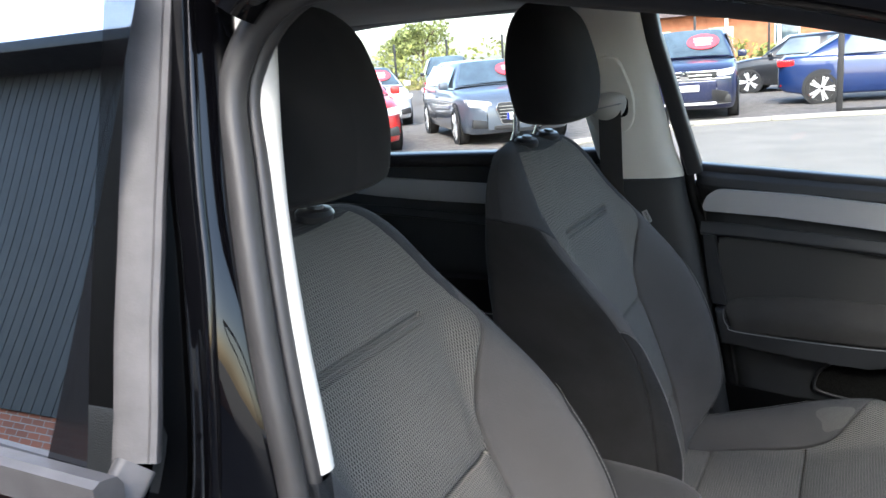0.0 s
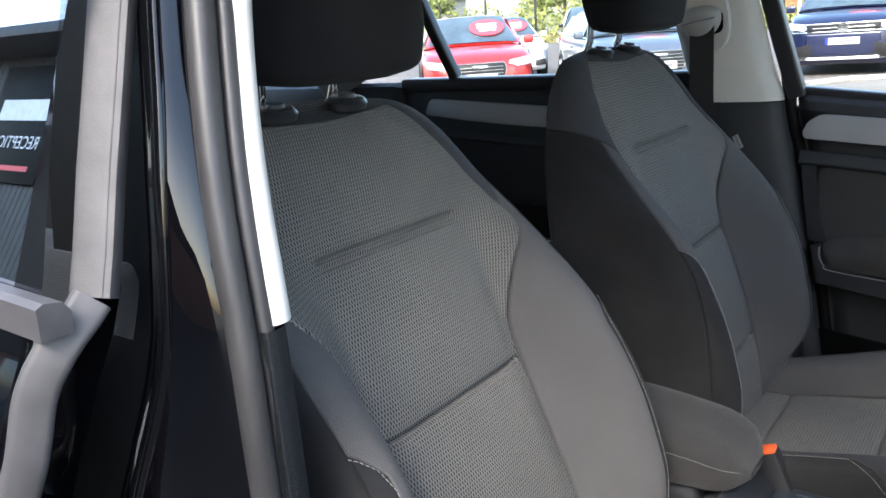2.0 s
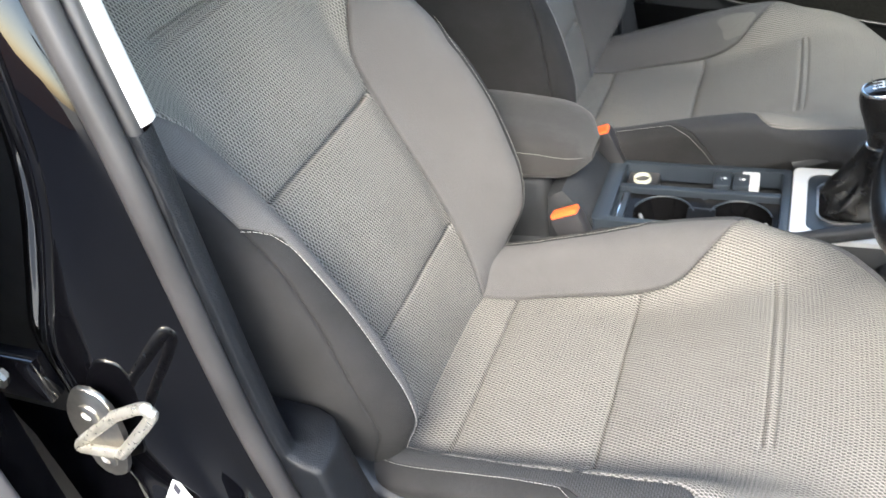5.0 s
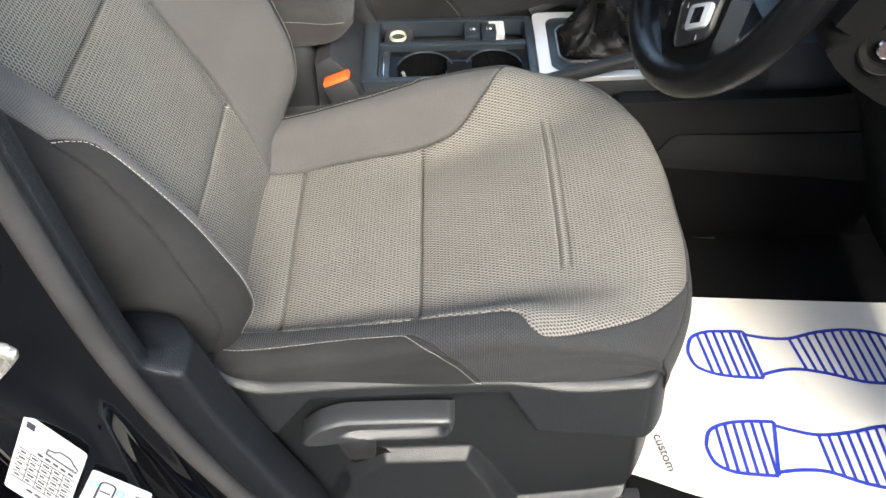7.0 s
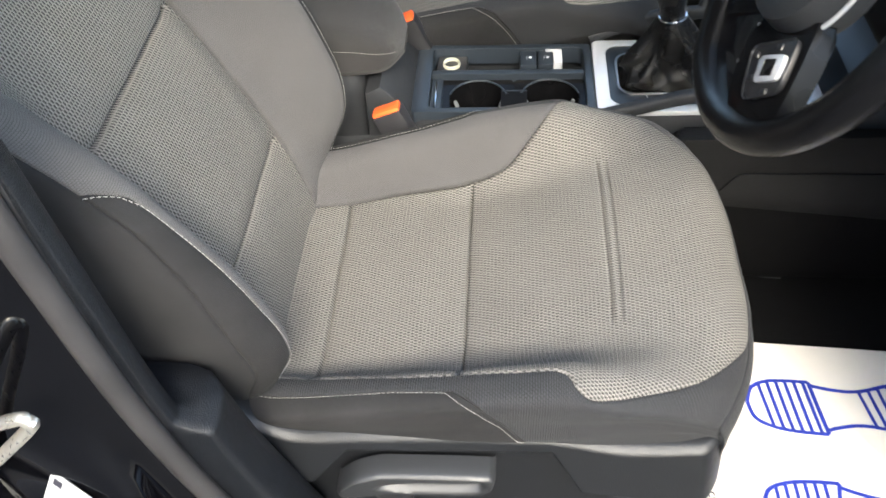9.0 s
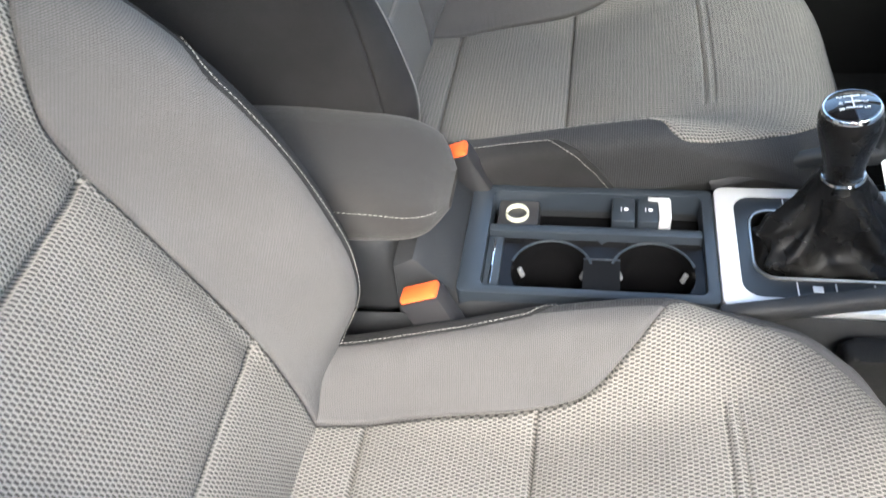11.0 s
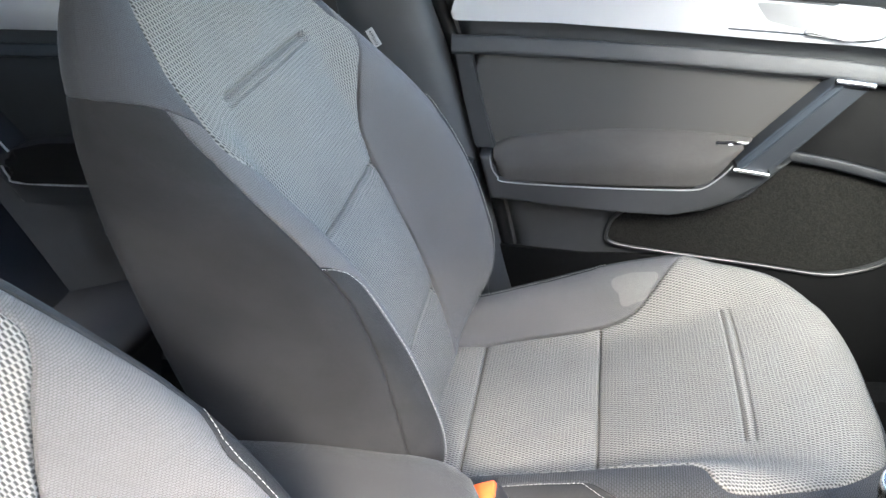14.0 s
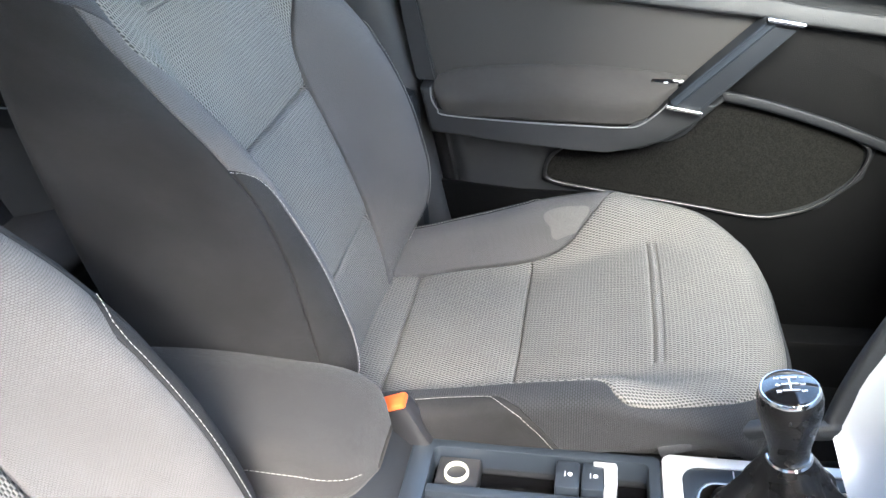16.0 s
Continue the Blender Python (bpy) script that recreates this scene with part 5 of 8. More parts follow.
part("lower_panel", slab([(-0.20, 0.620), (-0.03, 0.600), (0.05, 0.598), (0.10, 0.597), (0.262, 0.572), (0.36, 0.553), (0.416, 0.556), (0.474, 0.580), (0.528, 0.634), (0.540, 0.690), (0.522, 0.714), (0.62, 0.674), (0.95, 0.575), (0.95, 0.32), (-0.13, 0.32)], "y", 0.7065, 0.714, r=0.002), COLUMN_BLACK, far_door, "plain black lower door panel")
part("pocket_ridge", sweep(smooth_line([(0.285, 0.700, 0.782), (0.366, 0.700, 0.763), (0.465, 0.700, 0.730), (0.53, 0.7005, 0.703), (0.60, 0.706, 0.672)], 5), rounded_rect(0.017, 0.012, 0.004, 3), up=(0, 1, -0.15)), HARD_BLACK, far_door, "grey moulded ridge")
lip = smooth_line([(0.046, 0.700, 0.690), (0.022, 0.700, 0.668), (0.013, 0.700, 0.640), (0.021, 0.700, 0.625), (0.074, 0.700, 0.612), (0.262, 0.700, 0.581), (0.358, 0.700, 0.564), (0.406, 0.700, 0.566), (0.462, 0.700, 0.588), (0.513, 0.700, 0.638), (0.526, 0.700, 0.686), (0.50, 0.700, 0.71)], 5)
part("pocket_lip", sweep(lip, circle(0.0030, 10), up=(0, 1, 0)), SMOOTH_BLACK, far_door, "rounded pocket lip")
# window pane and frame
far_top = lambda x: float(hermite([-0.31, -0.2, -0.03, 0.09, 0.35, 0.62, 0.9], [1.468, 1.464, 1.444, 1.422, 1.335, 1.205, 1.04], x))
rows = []
for t in np.linspace(0, 1, 10):
    row = []
    for u in np.linspace(0, 1, 24):
        z0 = waist(-0.25)
        x = (-0.236 - 0.07 * t) + u * (0.88 + 0.236 + 0.07 * t)
        zb = waist(x)
        z = zb + t * (max(far_top(x), zb + 0.01) - zb)
        row.append((x, 0.735 - 0.11 * (z - zb) / 0.34, z))
    rows.append(row)
sheet(np.array(rows), everywhere, "door_pane", GLASS, far_door, label="clear side window glass")
part("window_run", sweep([(-0.236, 0.715, 1.105), (-0.262, 0.69, 1.21), (-0.285, 0.665, 1.31), (-0.305, 0.635, 1.40), (-0.315, 0.62, 1.475)], rounded_rect(0.034, 0.034, 0.006, 3), up=(0, 1, 0)), SMOOTH_BLACK, far_door, "black window frame")
top_line = smooth_line([(x, 0.615, far_top(x) + 0.018) for x in (-0.29, -0.2, -0.03, 0.09, 0.35, 0.62, 0.88)], 4)
far_rail = part("far_roof_rail", sweep(top_line, rounded_rect(0.04, 0.09, 0.015, 3), up=(0, 1, 0)), ROOF_TRIM)
tagged(far_rail, "pale grey roof rail trim over the passenger window", "roof rail", kind="structure")
door_shell = part("door_shell", box(-0.25, 0.98, 0.745, 0.80, 0.28, 1.02, 0.02), PAINT, far_door)

# windscreen over the dashboard
screen = thing("windscreen", (0.7, 0, 1.0), "clear laminated windscreen above the dashboard", "windscreen", kind="structure")
ws_rows = [[(x + 0.06 * (1 - (y / 0.62) ** 2), y * k, z) for y in np.linspace(-0.62, 0.62, 12)] for x, k, z in ((0.34, 0.92, 1.455), (0.6, 0.98, 1.30), (0.86, 1.03, 1.14), (1.12, 1.08, 1.0))]
sheet(np.array(ws_rows), everywhere, "windscreen_pane", SCREEN_GLASS, screen, label="clear laminated glass")
for s_ in (-1, 1):
    part("pillar_trim", sweep(smooth_line([(0.30, s_ * 0.60, 1.40), (0.6, s_ * 0.635, 1.24), (0.88, s_ * 0.68, 1.06), (0.98, s_ * 0.70, 0.98)], 5), rounded_rect(0.05, 0.07, 0.02, 3), up=(0, 1, 0)), HEADLINER, screen, "grey front pillar trim")

# far door gap and pillar
far_pillar = thing("far_door_pillar", (-0.3, 0.7, 0.35), "far door pillar with pale upper and dark lower trim", "door pillar", kind="structure")
part("gap_seal", sweep(smooth_line([(x, 0.722, z) for x, z in GAP], 5), circle(0.012, 10), up=(0, 1, 0)), DEEP_BLACK, far_pillar, "black rubber door seal")


def far_upper(z):
    f = gap_x(min(z, 1.16)) - 0.17 * max(0.0, z - 1.12) - 0.008
    y = 0.705 - 0.30 * max(0, z - 1.08) if z > 1.08 else 0.705
    pts = [(f, y + 0.015), (f - 0.006, y - 0.004), (f - 0.03, y - 0.022), (f - 0.08, y - 0.03), (f - 0.13, y - 0.03), (f - 0.17, y - 0.01), (f - 0.175, y + 0.03)]
    return [(v.x, v.y, z) for v in smooth_line([(a, b, 0) for a, b in pts], 3)]


sheet(np.array([far_upper(z) for z in np.linspace(1.096, 1.49, 24)]), everywhere, "upper_trim", PALE_TRIM, far_pillar, label="pale grey upper pillar trim")
sheet(np.array([far_upper(z) for z in np.linspace(0.32, 1.093, 30)]), everywhere, "lower_trim", SOFT_BLACK, far_pillar, label="grained dark plastic lower trim")
part("gap_backing", box(-0.33, -0.10, 0.728, 0.744, 0.30, 1.082, 0.004), SOFT_BLACK, far_pillar, "black body behind the door gap")
part("gap_backing", box(-0.33, -0.243, 0.728, 0.744, 1.082, 1.118, 0.003), SOFT_BLACK, far_pillar, "black body behind the door gap")
part("lower_step", box(-0.36, -0.195, 0.655, 0.70, 0.32, 0.80, 0.02), HARD_BLACK, far_pillar)
BELT_GUIDE = plain("pale_grey_guide", (0.34, 0.335, 0.32), 0.5)
belt = thing("seat_belt", (-0.33, 0.66, 1.25), "black seat belt hanging from a grey height-adjustable guide", "seat belt")
GUIDE = Matrix.Translation((-0.388, 0.610, 1.285)) @ pose(0, 0, 0, 16.7)
part("guide_plate", turned(slab(corners([(-0.050, -0.095, 0.045), (0.040, -0.085, 0.045), (0.045, 0.0, 0.03), (0.018, 0.086, 0.03), (-0.030, 0.086, 0.03), (-0.056, 0.0, 0.03)], 0.03), "y", -0.008, 0.012, r=0.004, seg=3), GUIDE), PALE_TRIM, belt, "pale oval guide cover plate")
part("guide_slot", turned(slab(corners([(0.0, -0.050), (0.032, -0.045), (0.034, 0.0), (0.005, 0.004)], 0.014), "y", -0.0095, 0.0, r=0.0), GUIDE), DEEP_BLACK, belt, "dark slot in the plate")
dome = bmesh.new()
bmesh.ops.create_uvsphere(dome, u_segments=24, v_segments=14, radius=1.0)
for v in dome.verts:
    v.co = Vector((v.co.x * 0.042, v.co.y * 0.030, (v.co.z * 0.020 if v.co.z > 0 else v.co.z * 0.044)))
part("guide_loop", turned(dome, Matrix.Translation((-0.398, 0.600, 1.272)) @ pose(0, 0, 0, 0, -6, 0)), BELT_GUIDE, belt, "pale grey domed belt guide")
part("guide_groove", turned(box(-0.037, 0.038, -0.0295, -0.02, -0.0015, 0.0015, 0.001), Matrix.Translation((-0.398, 0.6000, 1.262)) @ pose(0, 0, 0, 0, -10, 0)), GREY_INK, belt, "groove in the guide")
part("belt_webbing", sweep(smooth_line([(-0.389, 0.588, 1.262), (-0.389, 0.586, 1.20), (-0.388, 0.596, 1.06), (-0.365, 0.612, 0.88), (-0.31, 0.63, 0.66), (-0.28, 0.645, 0.45)], 5), [(-0.001, -0.024), (0.001, -0.024), (0.001, 0.024), (-0.001, 0.024)], up=(1, 0, 0.1)), BELT, belt, "black woven belt webbing")

# ---- far rear door and window ----
far_rear = thing("far_rear_door", (-0.8, 0.72, 0.35), "closed far rear door with dark trim and armrest", "car door", kind="structure")
part("rear_trim", box(-1.25, -0.44, 0.70, 0.745, 0.32, 1.148, 0.02), SOFT_BLACK, far_rear, "black moulded trim")
part("silver_strip", slab(corners([(-1.17, 1.066, 0.01), (-1.15, 1.108, 0.01), (-0.44, 1.066), (-0.44, 1.020), (-0.892, 1.041), (-1.041, 1.052)], 0.006), "y", 0.688, 0.702, r=0.004), DOOR_SILVER, far_rear, "satin grey decorative strip")
part("ledge", box(-1.25, -0.42, 0.69, 0.76, 1.125, 1.160, 0.010, 3), SMOOTH_BLACK, far_rear)
part("insert_frame", sweep([(-1.2, 0.698, 1.022), (-1.05, 0.698, 1.0135), (-0.90, 0.698, 1.003), (-0.44, 0.698, 0.968)], rounded_rect(0.024, 0.018, 0.005, 3), up=(0, 1, -0.35)), SOFT_BLACK, far_rear, "grained moulding over the trim")
part("armrest", slab(corners([(-1.082, 0.795), (-1.062, 0.836), (-0.98, 0.850), (-0.50, 0.842), (-0.50, 0.762), (-1.055, 0.771)], 0.018), "y", 0.660, 0.705, r=0.014, seg=4), SUEDE, far_rear, "dark padded armrest")
part("armrest_carrier", slab(corners([(-1.095, 0.80), (-1.082, 0.782), (-1.060, 0.769), (-0.50, 0.757), (-0.50, 0.69), (-0.888, 0.717), (-1.075, 0.730)], 0.008), "y", 0.664, 0.705, r=0.007, seg=3), SOFT_BLACK, far_rear, "black armrest carrier")
part("armrest_rim", sweep(smooth_line([(-1.086, 0.6645, 0.806), (-1.079, 0.6635, 0.785), (-1.060, 0.6635, 0.771), (-0.878, 0.6635, 0.761), (-0.50, 0.6635, 0.753)], 5), circle(0.0020, 8), up=(0, 1, 0)), SILVER, far_rear)
part("pull_handle", slab(corners([(-1.070, 0.834), (-1.040, 0.842), (-1.125, 0.985), (-1.155, 0.975)], 0.004), "y", 0.650, 0.702, r=0.006, seg=3), SLATE_PLASTIC, far_rear, "dark diagonal pull handle")
part("handle_edge", sweep([(-1.046, 0.6495, 0.840), (-1.130, 0.6495, 0.981)], rounded_rect(0.005, 0.003, 0.001, 2), up=(0, 1, 0)), SILVER, far_rear, "thin silver handle edge")
pocket_rim = corners([(-0.885, 0.714), (-0.915, 0.690), (-0.941, 0.650, 0.012), (-0.928, 0.636, 0.010), (-0.87, 0.627), (-0.50, 0.60), (-0.50, 0.685)], 0.02)
part("door_pocket", slab(pocket_rim, "y", 0.6965, 0.702, r=0.0), DEEP_BLACK, far_rear)
part("pocket_lip", sweep(smooth_line([(-0.915, 0.695, 0.690), (-0.939, 0.695, 0.654), (-0.934, 0.695, 0.640), (-0.91, 0.695, 0.632), (-0.87, 0.695, 0.627), (-0.50, 0.695, 0.60)], 5), circle(0.003, 8), up=(0, 1, 0)), SATIN_GREY, far_rear, "rounded pocket lip")
rows = [[(x, 0.735 - 0.30 * (z - 1.16), z) for x in np.linspace(-1.10 - 0.10 * (z - 1.16), -0.47 + 0.1 * (z - 1.16), 6)] for z in np.linspace(1.155, 1.49, 6)]
p = sheet(np.array(rows), everywhere, "door_pane", GLASS, far_rear, label="clear rear side window")
part("window_divider", sweep([(-1.075, 0.71, 1.16), (-1.11, 0.68, 1.27), (-1.17, 0.63, 1.48)], rounded_rect(0.028, 0.03, 0.006, 3), up=(0, 1, 0)), SMOOTH_BLACK, far_rear, "black window divider")
rows = [[(x, 0.735 - 0.30 * (z - 1.16), z) for x in np.linspace(-1.36 + 0.2 * (z - 1.16), -1.12 - 0.10 * (z - 1.16), 4)] for z in np.linspace(1.165, 1.46, 6)]
p = sheet(np.array(rows), everywhere, "quarter_pane", GLASS, far_rear, label="small fixed quarter window")
part("door_shell", box(-1.3, -0.30, 0.75, 0.80, 0.28, 1.12, 0.02), PAINT, far_rear)
rr = part("rear_roof_rail", sweep(smooth_line([(-0.27, 0.605, 1.488), (-0.6, 0.60, 1.50), (-1.0, 0.59, 1.498), (-1.45, 0.57, 1.455)], 5), rounded_rect(0.05, 0.12, 0.015, 3), up=(0, 1, 0)), HEADLINER)
tagged(rr, "grey roof rail trim over the rear windows", "roof rail", kind="structure")
rp = part("rear_quarter", sweep([(-1.38, 0.70, 1.16), (-1.44, 0.66, 1.30), (-1.55, 0.60, 1.43)], rounded_rect(0.30, 0.06, 0.02, 3), up=(0, 1, 0)), HEADLINER)
tagged(rp, "grey trimmed rear quarter pillar", "pillar", kind="structure")
ql = part("rear_quarter_panel", box(-1.9, -1.24, 0.68, 0.76, 0.3, 1.15, 0.03), SOFT_BLACK)
tagged(ql, "dark rear quarter trim panel", "trim panel", kind="structure")
tg = thing("tailgate", (-1.75, 0, 0.5), "rear hatch with window behind the back seat", "tailgate", kind="structure")
part("hatch_panel", box(-1.93, -1.86, -0.70, 0.70, 0.3, 1.12, 0.03), SOFT_BLACK, tg)
rows = [[(x, y, z) for y in (-0.6, 0.6)] for x, z in ((-1.88, 1.12), (-1.75, 1.43))]
hp = sheet(np.array(rows), everywhere, "hatch_pane", TINT_GLASS, tg)
hp.visible_shadow = False
np_ = part("near_quarter_panel", box(-1.9, -1.15, -0.76, -0.68, 0.3, 1.12, 0.03), SOFT_BLACK)
tagged(np_, "dark near rear quarter panel", "trim panel", kind="structure")
nq = part("near_quarter", sweep([(-1.20, -0.72, 1.12), (-1.28, -0.67, 1.30), (-1.40, -0.60, 1.43)], rounded_rect(0.30, 0.06, 0.02, 3), up=(0, 1, 0)), HEADLINER)
tagged(nq, "grey near rear quarter pillar", "pillar", kind="structure")

# ---- rear bench ----
def bench_sheet(rows, name, mat_, parent, label=""):
    P = np.array(rows)
    L = np.r_[0, np.cumsum(np.linalg.norm(np.diff(P[:, P.shape[1] // 2], axis=0), axis=1))]
    U = np.stack([P[..., 1], np.repeat(L[:, None], P.shape[1], 1)], -1)
    return sheet(P, everywhere, name, mat_, parent, U, label)


bench = thing("rear_bench", (-0.95, 0, 0.3), "grey cloth rear bench seat behind the front seats", "rear seat")
Yb = np.linspace(-0.64, 0.64, 65)
prof = smooth_line([(-0.90, 0, 0.30), (-0.84, 0, 0.46), (-0.785, 0, 0.525), (-0.79, 0, 0.56), (-0.85, 0, 0.58), (-0.97, 0, 0.557), (-1.10, 0, 0.53)], 6)
bench_sheet([[(v.x, y, v.z + 0.025 * (math.cos(y * 9.8) * 0.5 - 0.5) * -1 * (v.z > 0.45) - 0.012 * math.exp(-((abs(y) - 0.33) / 0.01) ** 2) * (v.z > 0.45)) for y in Yb] for v in prof], "bench_cushion", REARCLOTH, bench, "grey cloth bench cushion")
prof = smooth_line([(-1.0, 0, 0.48), (-1.06, 0, 0.65), (-1.14, 0, 0.85), (-1.22, 0, 1.05), (-1.26, 0, 1.10), (-1.32, 0, 1.09), (-1.34, 0, 0.9)], 6)
bench_sheet([[(v.x + 0.025 * abs(math.sin(y * 4.9)), y, v.z) for y in Yb] for v in prof], "bench_backrest", REARCLOTH, bench, "grey cloth bench backrest")

# ---- centre console ----
ZC = 0.582
console = thing("centre_console", (0.05, 0.01, 0.24), "dark plastic centre console with tray and cup holders", "centre console")
CY = 0.018


def csec(x):
    """Half width and top height of the console along the car."""
    return float(np.interp(x, [-0.5, -0.1, 0.2, 0.45, 0.62], [0.085, 0.09, 0.092, 0.11, 0.13])), float(np.interp(x, [-0.5, -0.12, -0.09, 0.2, 0.5, 0.62], [0.52, 0.545, 0.572, 0.578, 0.60, 0.66]))


rows = []
for x in np.linspace(-0.52, 0.53, 56):
    w, h = csec(x)
    rows.append([(x, CY + s * w * k, z) for s, k, z in ((-1, 1.04, 0.23), (-1, 1.02, h - 0.05), (-1, 1.0, h - 0.012), (-1, 0.97, h - 0.004))] )
sheet(np.array(rows), everywhere, "console_side", SOFT_BLACK, console, label="grained black console side")
rows = [[(p[0], 2 * CY - p[1], p[2]) for p in r] for r in rows]
sheet(np.array(rows), everywhere, "console_side", SOFT_BLACK, console, label="grained black console side")


def frame_ring(name, outer, inner, z0, z1, mat_, parent, label=""):
    """A flat frame: two outlines of equal count, joined, with thickness."""
    bm = bmesh.new()
    n = len(outer)
    ring = lambda pts, z: [bm.verts.new((x, y, z)) for x, y in pts]
    o0, o1, i0, i1 = ring(outer, z0), ring(outer, z1), ring(inner, z0), ring(inner, z1)
    for k in range(n):
        m = (k + 1) % n
        bm.faces.new((o1[k], o1[m], i1[m], i1[k]))
        bm.faces.new((o0[k], o0[m], o1[m], o1[k]))
        bm.faces.new((i1[k], i1[m], i0[m], i0[k]))
    top = [e for e in bm.edges if all(abs(v.co.z - z1) < 1e-6 for v in e.verts) and (len({*e.verts} & {*o1}) == 2 or len({*e.verts} & {*i1}) == 2)]
    bmesh.ops.bevel(bm, geom=top, offset=0.0015, segments=2, affect="EDGES", profile=0.5)
    return part(name, bm, mat_, parent, label)


def rr(x0, x1, y0, y1, r, n=5):
    return [(x + (x0 + x1) / 2, y + (y0 + y1) / 2) for x, y in rounded_rect(x1 - x0, y1 - y0, r, n)]


# tray surround with two openings
XA, XB, XC = -0.098, 0.185, 0.50
YL, YM, YH = CY - 0.086, CY + 0.018, CY + 0.09
frame_ring("tray_frame", rr(XA, XB, YL, YH, 0.008), rr(-0.072, 0.172, YL + 0.012, YH - 0.012, 0.008), ZC - 0.03, ZC, SATIN_GREY, console, "satin blue-grey tray surround")
part("tray_bridge", box(-0.072, 0.172, YM - 0.006, YM + 0.007, ZC - 0.028, ZC - 0.002, 0.003), SATIN_GREY, console)
part("tray_floor", box(-0.076, 0.176, YM, YH - 0.008, ZC - 0.052, ZC - 0.044, 0.001), SATIN_BLACK, console)
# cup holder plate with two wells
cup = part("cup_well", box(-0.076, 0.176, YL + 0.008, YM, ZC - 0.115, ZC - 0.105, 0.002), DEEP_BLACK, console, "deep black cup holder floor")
CUPC = [(0.004, CY - 0.036), (0.117, CY - 0.034)]
bm = bmesh.new()
N = 40
for (cx, cy), (xa, xb) in zip(CUPC, ((-0.074, 0.0605), (0.0605, 0.174))):
    rc = 0.046
    ya, yb = YL + 0.010, YM - 0.004
    ring, rect, low = [], [], []
    for k in range(N):
        t = 2 * math.pi * k / N
        c, s = math.cos(t), math.sin(t)
        ring.append(bm.verts.new((cx + rc * c, min(max(cy + rc * s, ya + 0.001), yb - 0.001), ZC - 0.016)))
        low.append(bm.verts.new((cx + rc * 0.9 * c, min(max(cy + rc * 0.9 * s, ya + 0.001), yb - 0.001), ZC - 0.105)))
        q = min((xb - cx) / c if c > 1e-6 else (xa - cx) / c if c < -1e-6 else 9, (yb - cy) / s if s > 1e-6 else (ya - cy) / s if s < -1e-6 else 9)
        rect.append(bm.verts.new((cx + q * c, cy + q * s, ZC - 0.014)))
    for k in range(N):
        m = (k + 1) % N
        bm.faces.new((rect[k], rect[m], ring[m], ring[k]))
        bm.faces.new((ring[k], ring[m], low[m], low[k]))
part("cup_holder", bm, SATIN_BLACK, console, "black twin cup holder")
for cx, cy in CUPC:
    part("cup_rim", turned(sweep([(0.046 * math.cos(t), 0.046 * math.sin(t), 0) for t in np.linspace(0.25, math.pi - 0.25, 24)], circle(0.0016, 6)), Matrix.Translation((cx, cy, ZC - 0.014))), SATIN_GREY, console)
    for side in (-1, 1):
        part("cup_tab", turned(box(-0.002, 0.002, -0.003, 0.003, -0.0065, 0.0065, 0.0012), Matrix.Translation((cx + side * 0.036, cy + 0.014, ZC - 0.036)) @ pose(0, 0, 0, 0, side * 24, side * 28)), DULL_SILVER, console, "sprung cup holder tab")
    part("cup_ring", turned(sweep([(0.031 * math.cos(t), 0.031 * math.sin(t), 0) for t in np.linspace(0, 2 * math.pi, 40)[:-1]], rounded_rect(0.003, 0.004, 0.001, 2), closed=True), Matrix.Translation((cx, cy, ZC - 0.104))), SATIN_GREY, console, "raised ring in the cup holder floor")
    part("cup_step", turned(sweep([(0.0425 * math.cos(t), 0.0425 * math.sin(t), 0) for t in np.linspace(math.pi + 0.5, 2 * math.pi - 0.5, 24)], circle(0.0012, 6)), Matrix.Translation((cx, cy, ZC - 0.085))), SATIN_GREY, console)
# not sunken: a flat black slab paints the channel's shade between the wells
part("channel_shade", slab(corners([(0.040, YL + 0.018), (0.081, YL + 0.018), (0.081, CY - 0.018), (0.040, CY - 0.018)], 0.003), "z", ZC - 0.03, ZC - 0.0136, r=0.0), DEEP_BLACK, console, "flat black slab painted as the shaded channel between the cup holders")
part("channel_edge", box(0.040, 0.081, CY - 0.0185, CY - 0.0165, ZC - 0.0155, ZC - 0.0122, 0.0008), SATIN_GREY, console)
part("slot_panel", box(-0.0715, -0.0535, YL + 0.0125, YM - 0.007, ZC - 0.03, ZC - 0.010, 0.002), SATIN_GREY, console, "satin panel with a sliding catch")
part("tray_slot", box(-0.0645, -0.0615, YL + 0.020, YM - 0.016, ZC - 0.02, ZC - 0.0065, 0.0012), CHROME, console)
# power socket
socket = part("power_socket", turned(lathe([(0.0114, -0.03), (0.0116, -0.001), (0.0123, 0.001), (0.0135, 0.001), (0.0144, -0.002), (0.0146, -0.02), (0.0, -0.03)], 32), Matrix.Translation((-0.042, CY + 0.050, ZC - 0.007))), CREAM, console, "cream ringed power socket")
part("socket_bottom", turned(lathe([(0, 0), (0.0110, 0), (0.0110, 0.012), (0.006, 0.004), (0, 0.004)], 24), Matrix.Translation((-0.042, CY + 0.050, ZC - 0.036))), CREAM, console)
part("socket_housing", box(-0.066, -0.016, YM + 0.008, YH - 0.014, ZC - 0.034, ZC - 0.012, 0.004), SMOOTH_BLACK, console)
part("tray_clip", box(0.02, 0.034, YM + 0.024, YM + 0.040, ZC - 0.050, ZC - 0.034, 0.002), SATIN_BLACK, console)
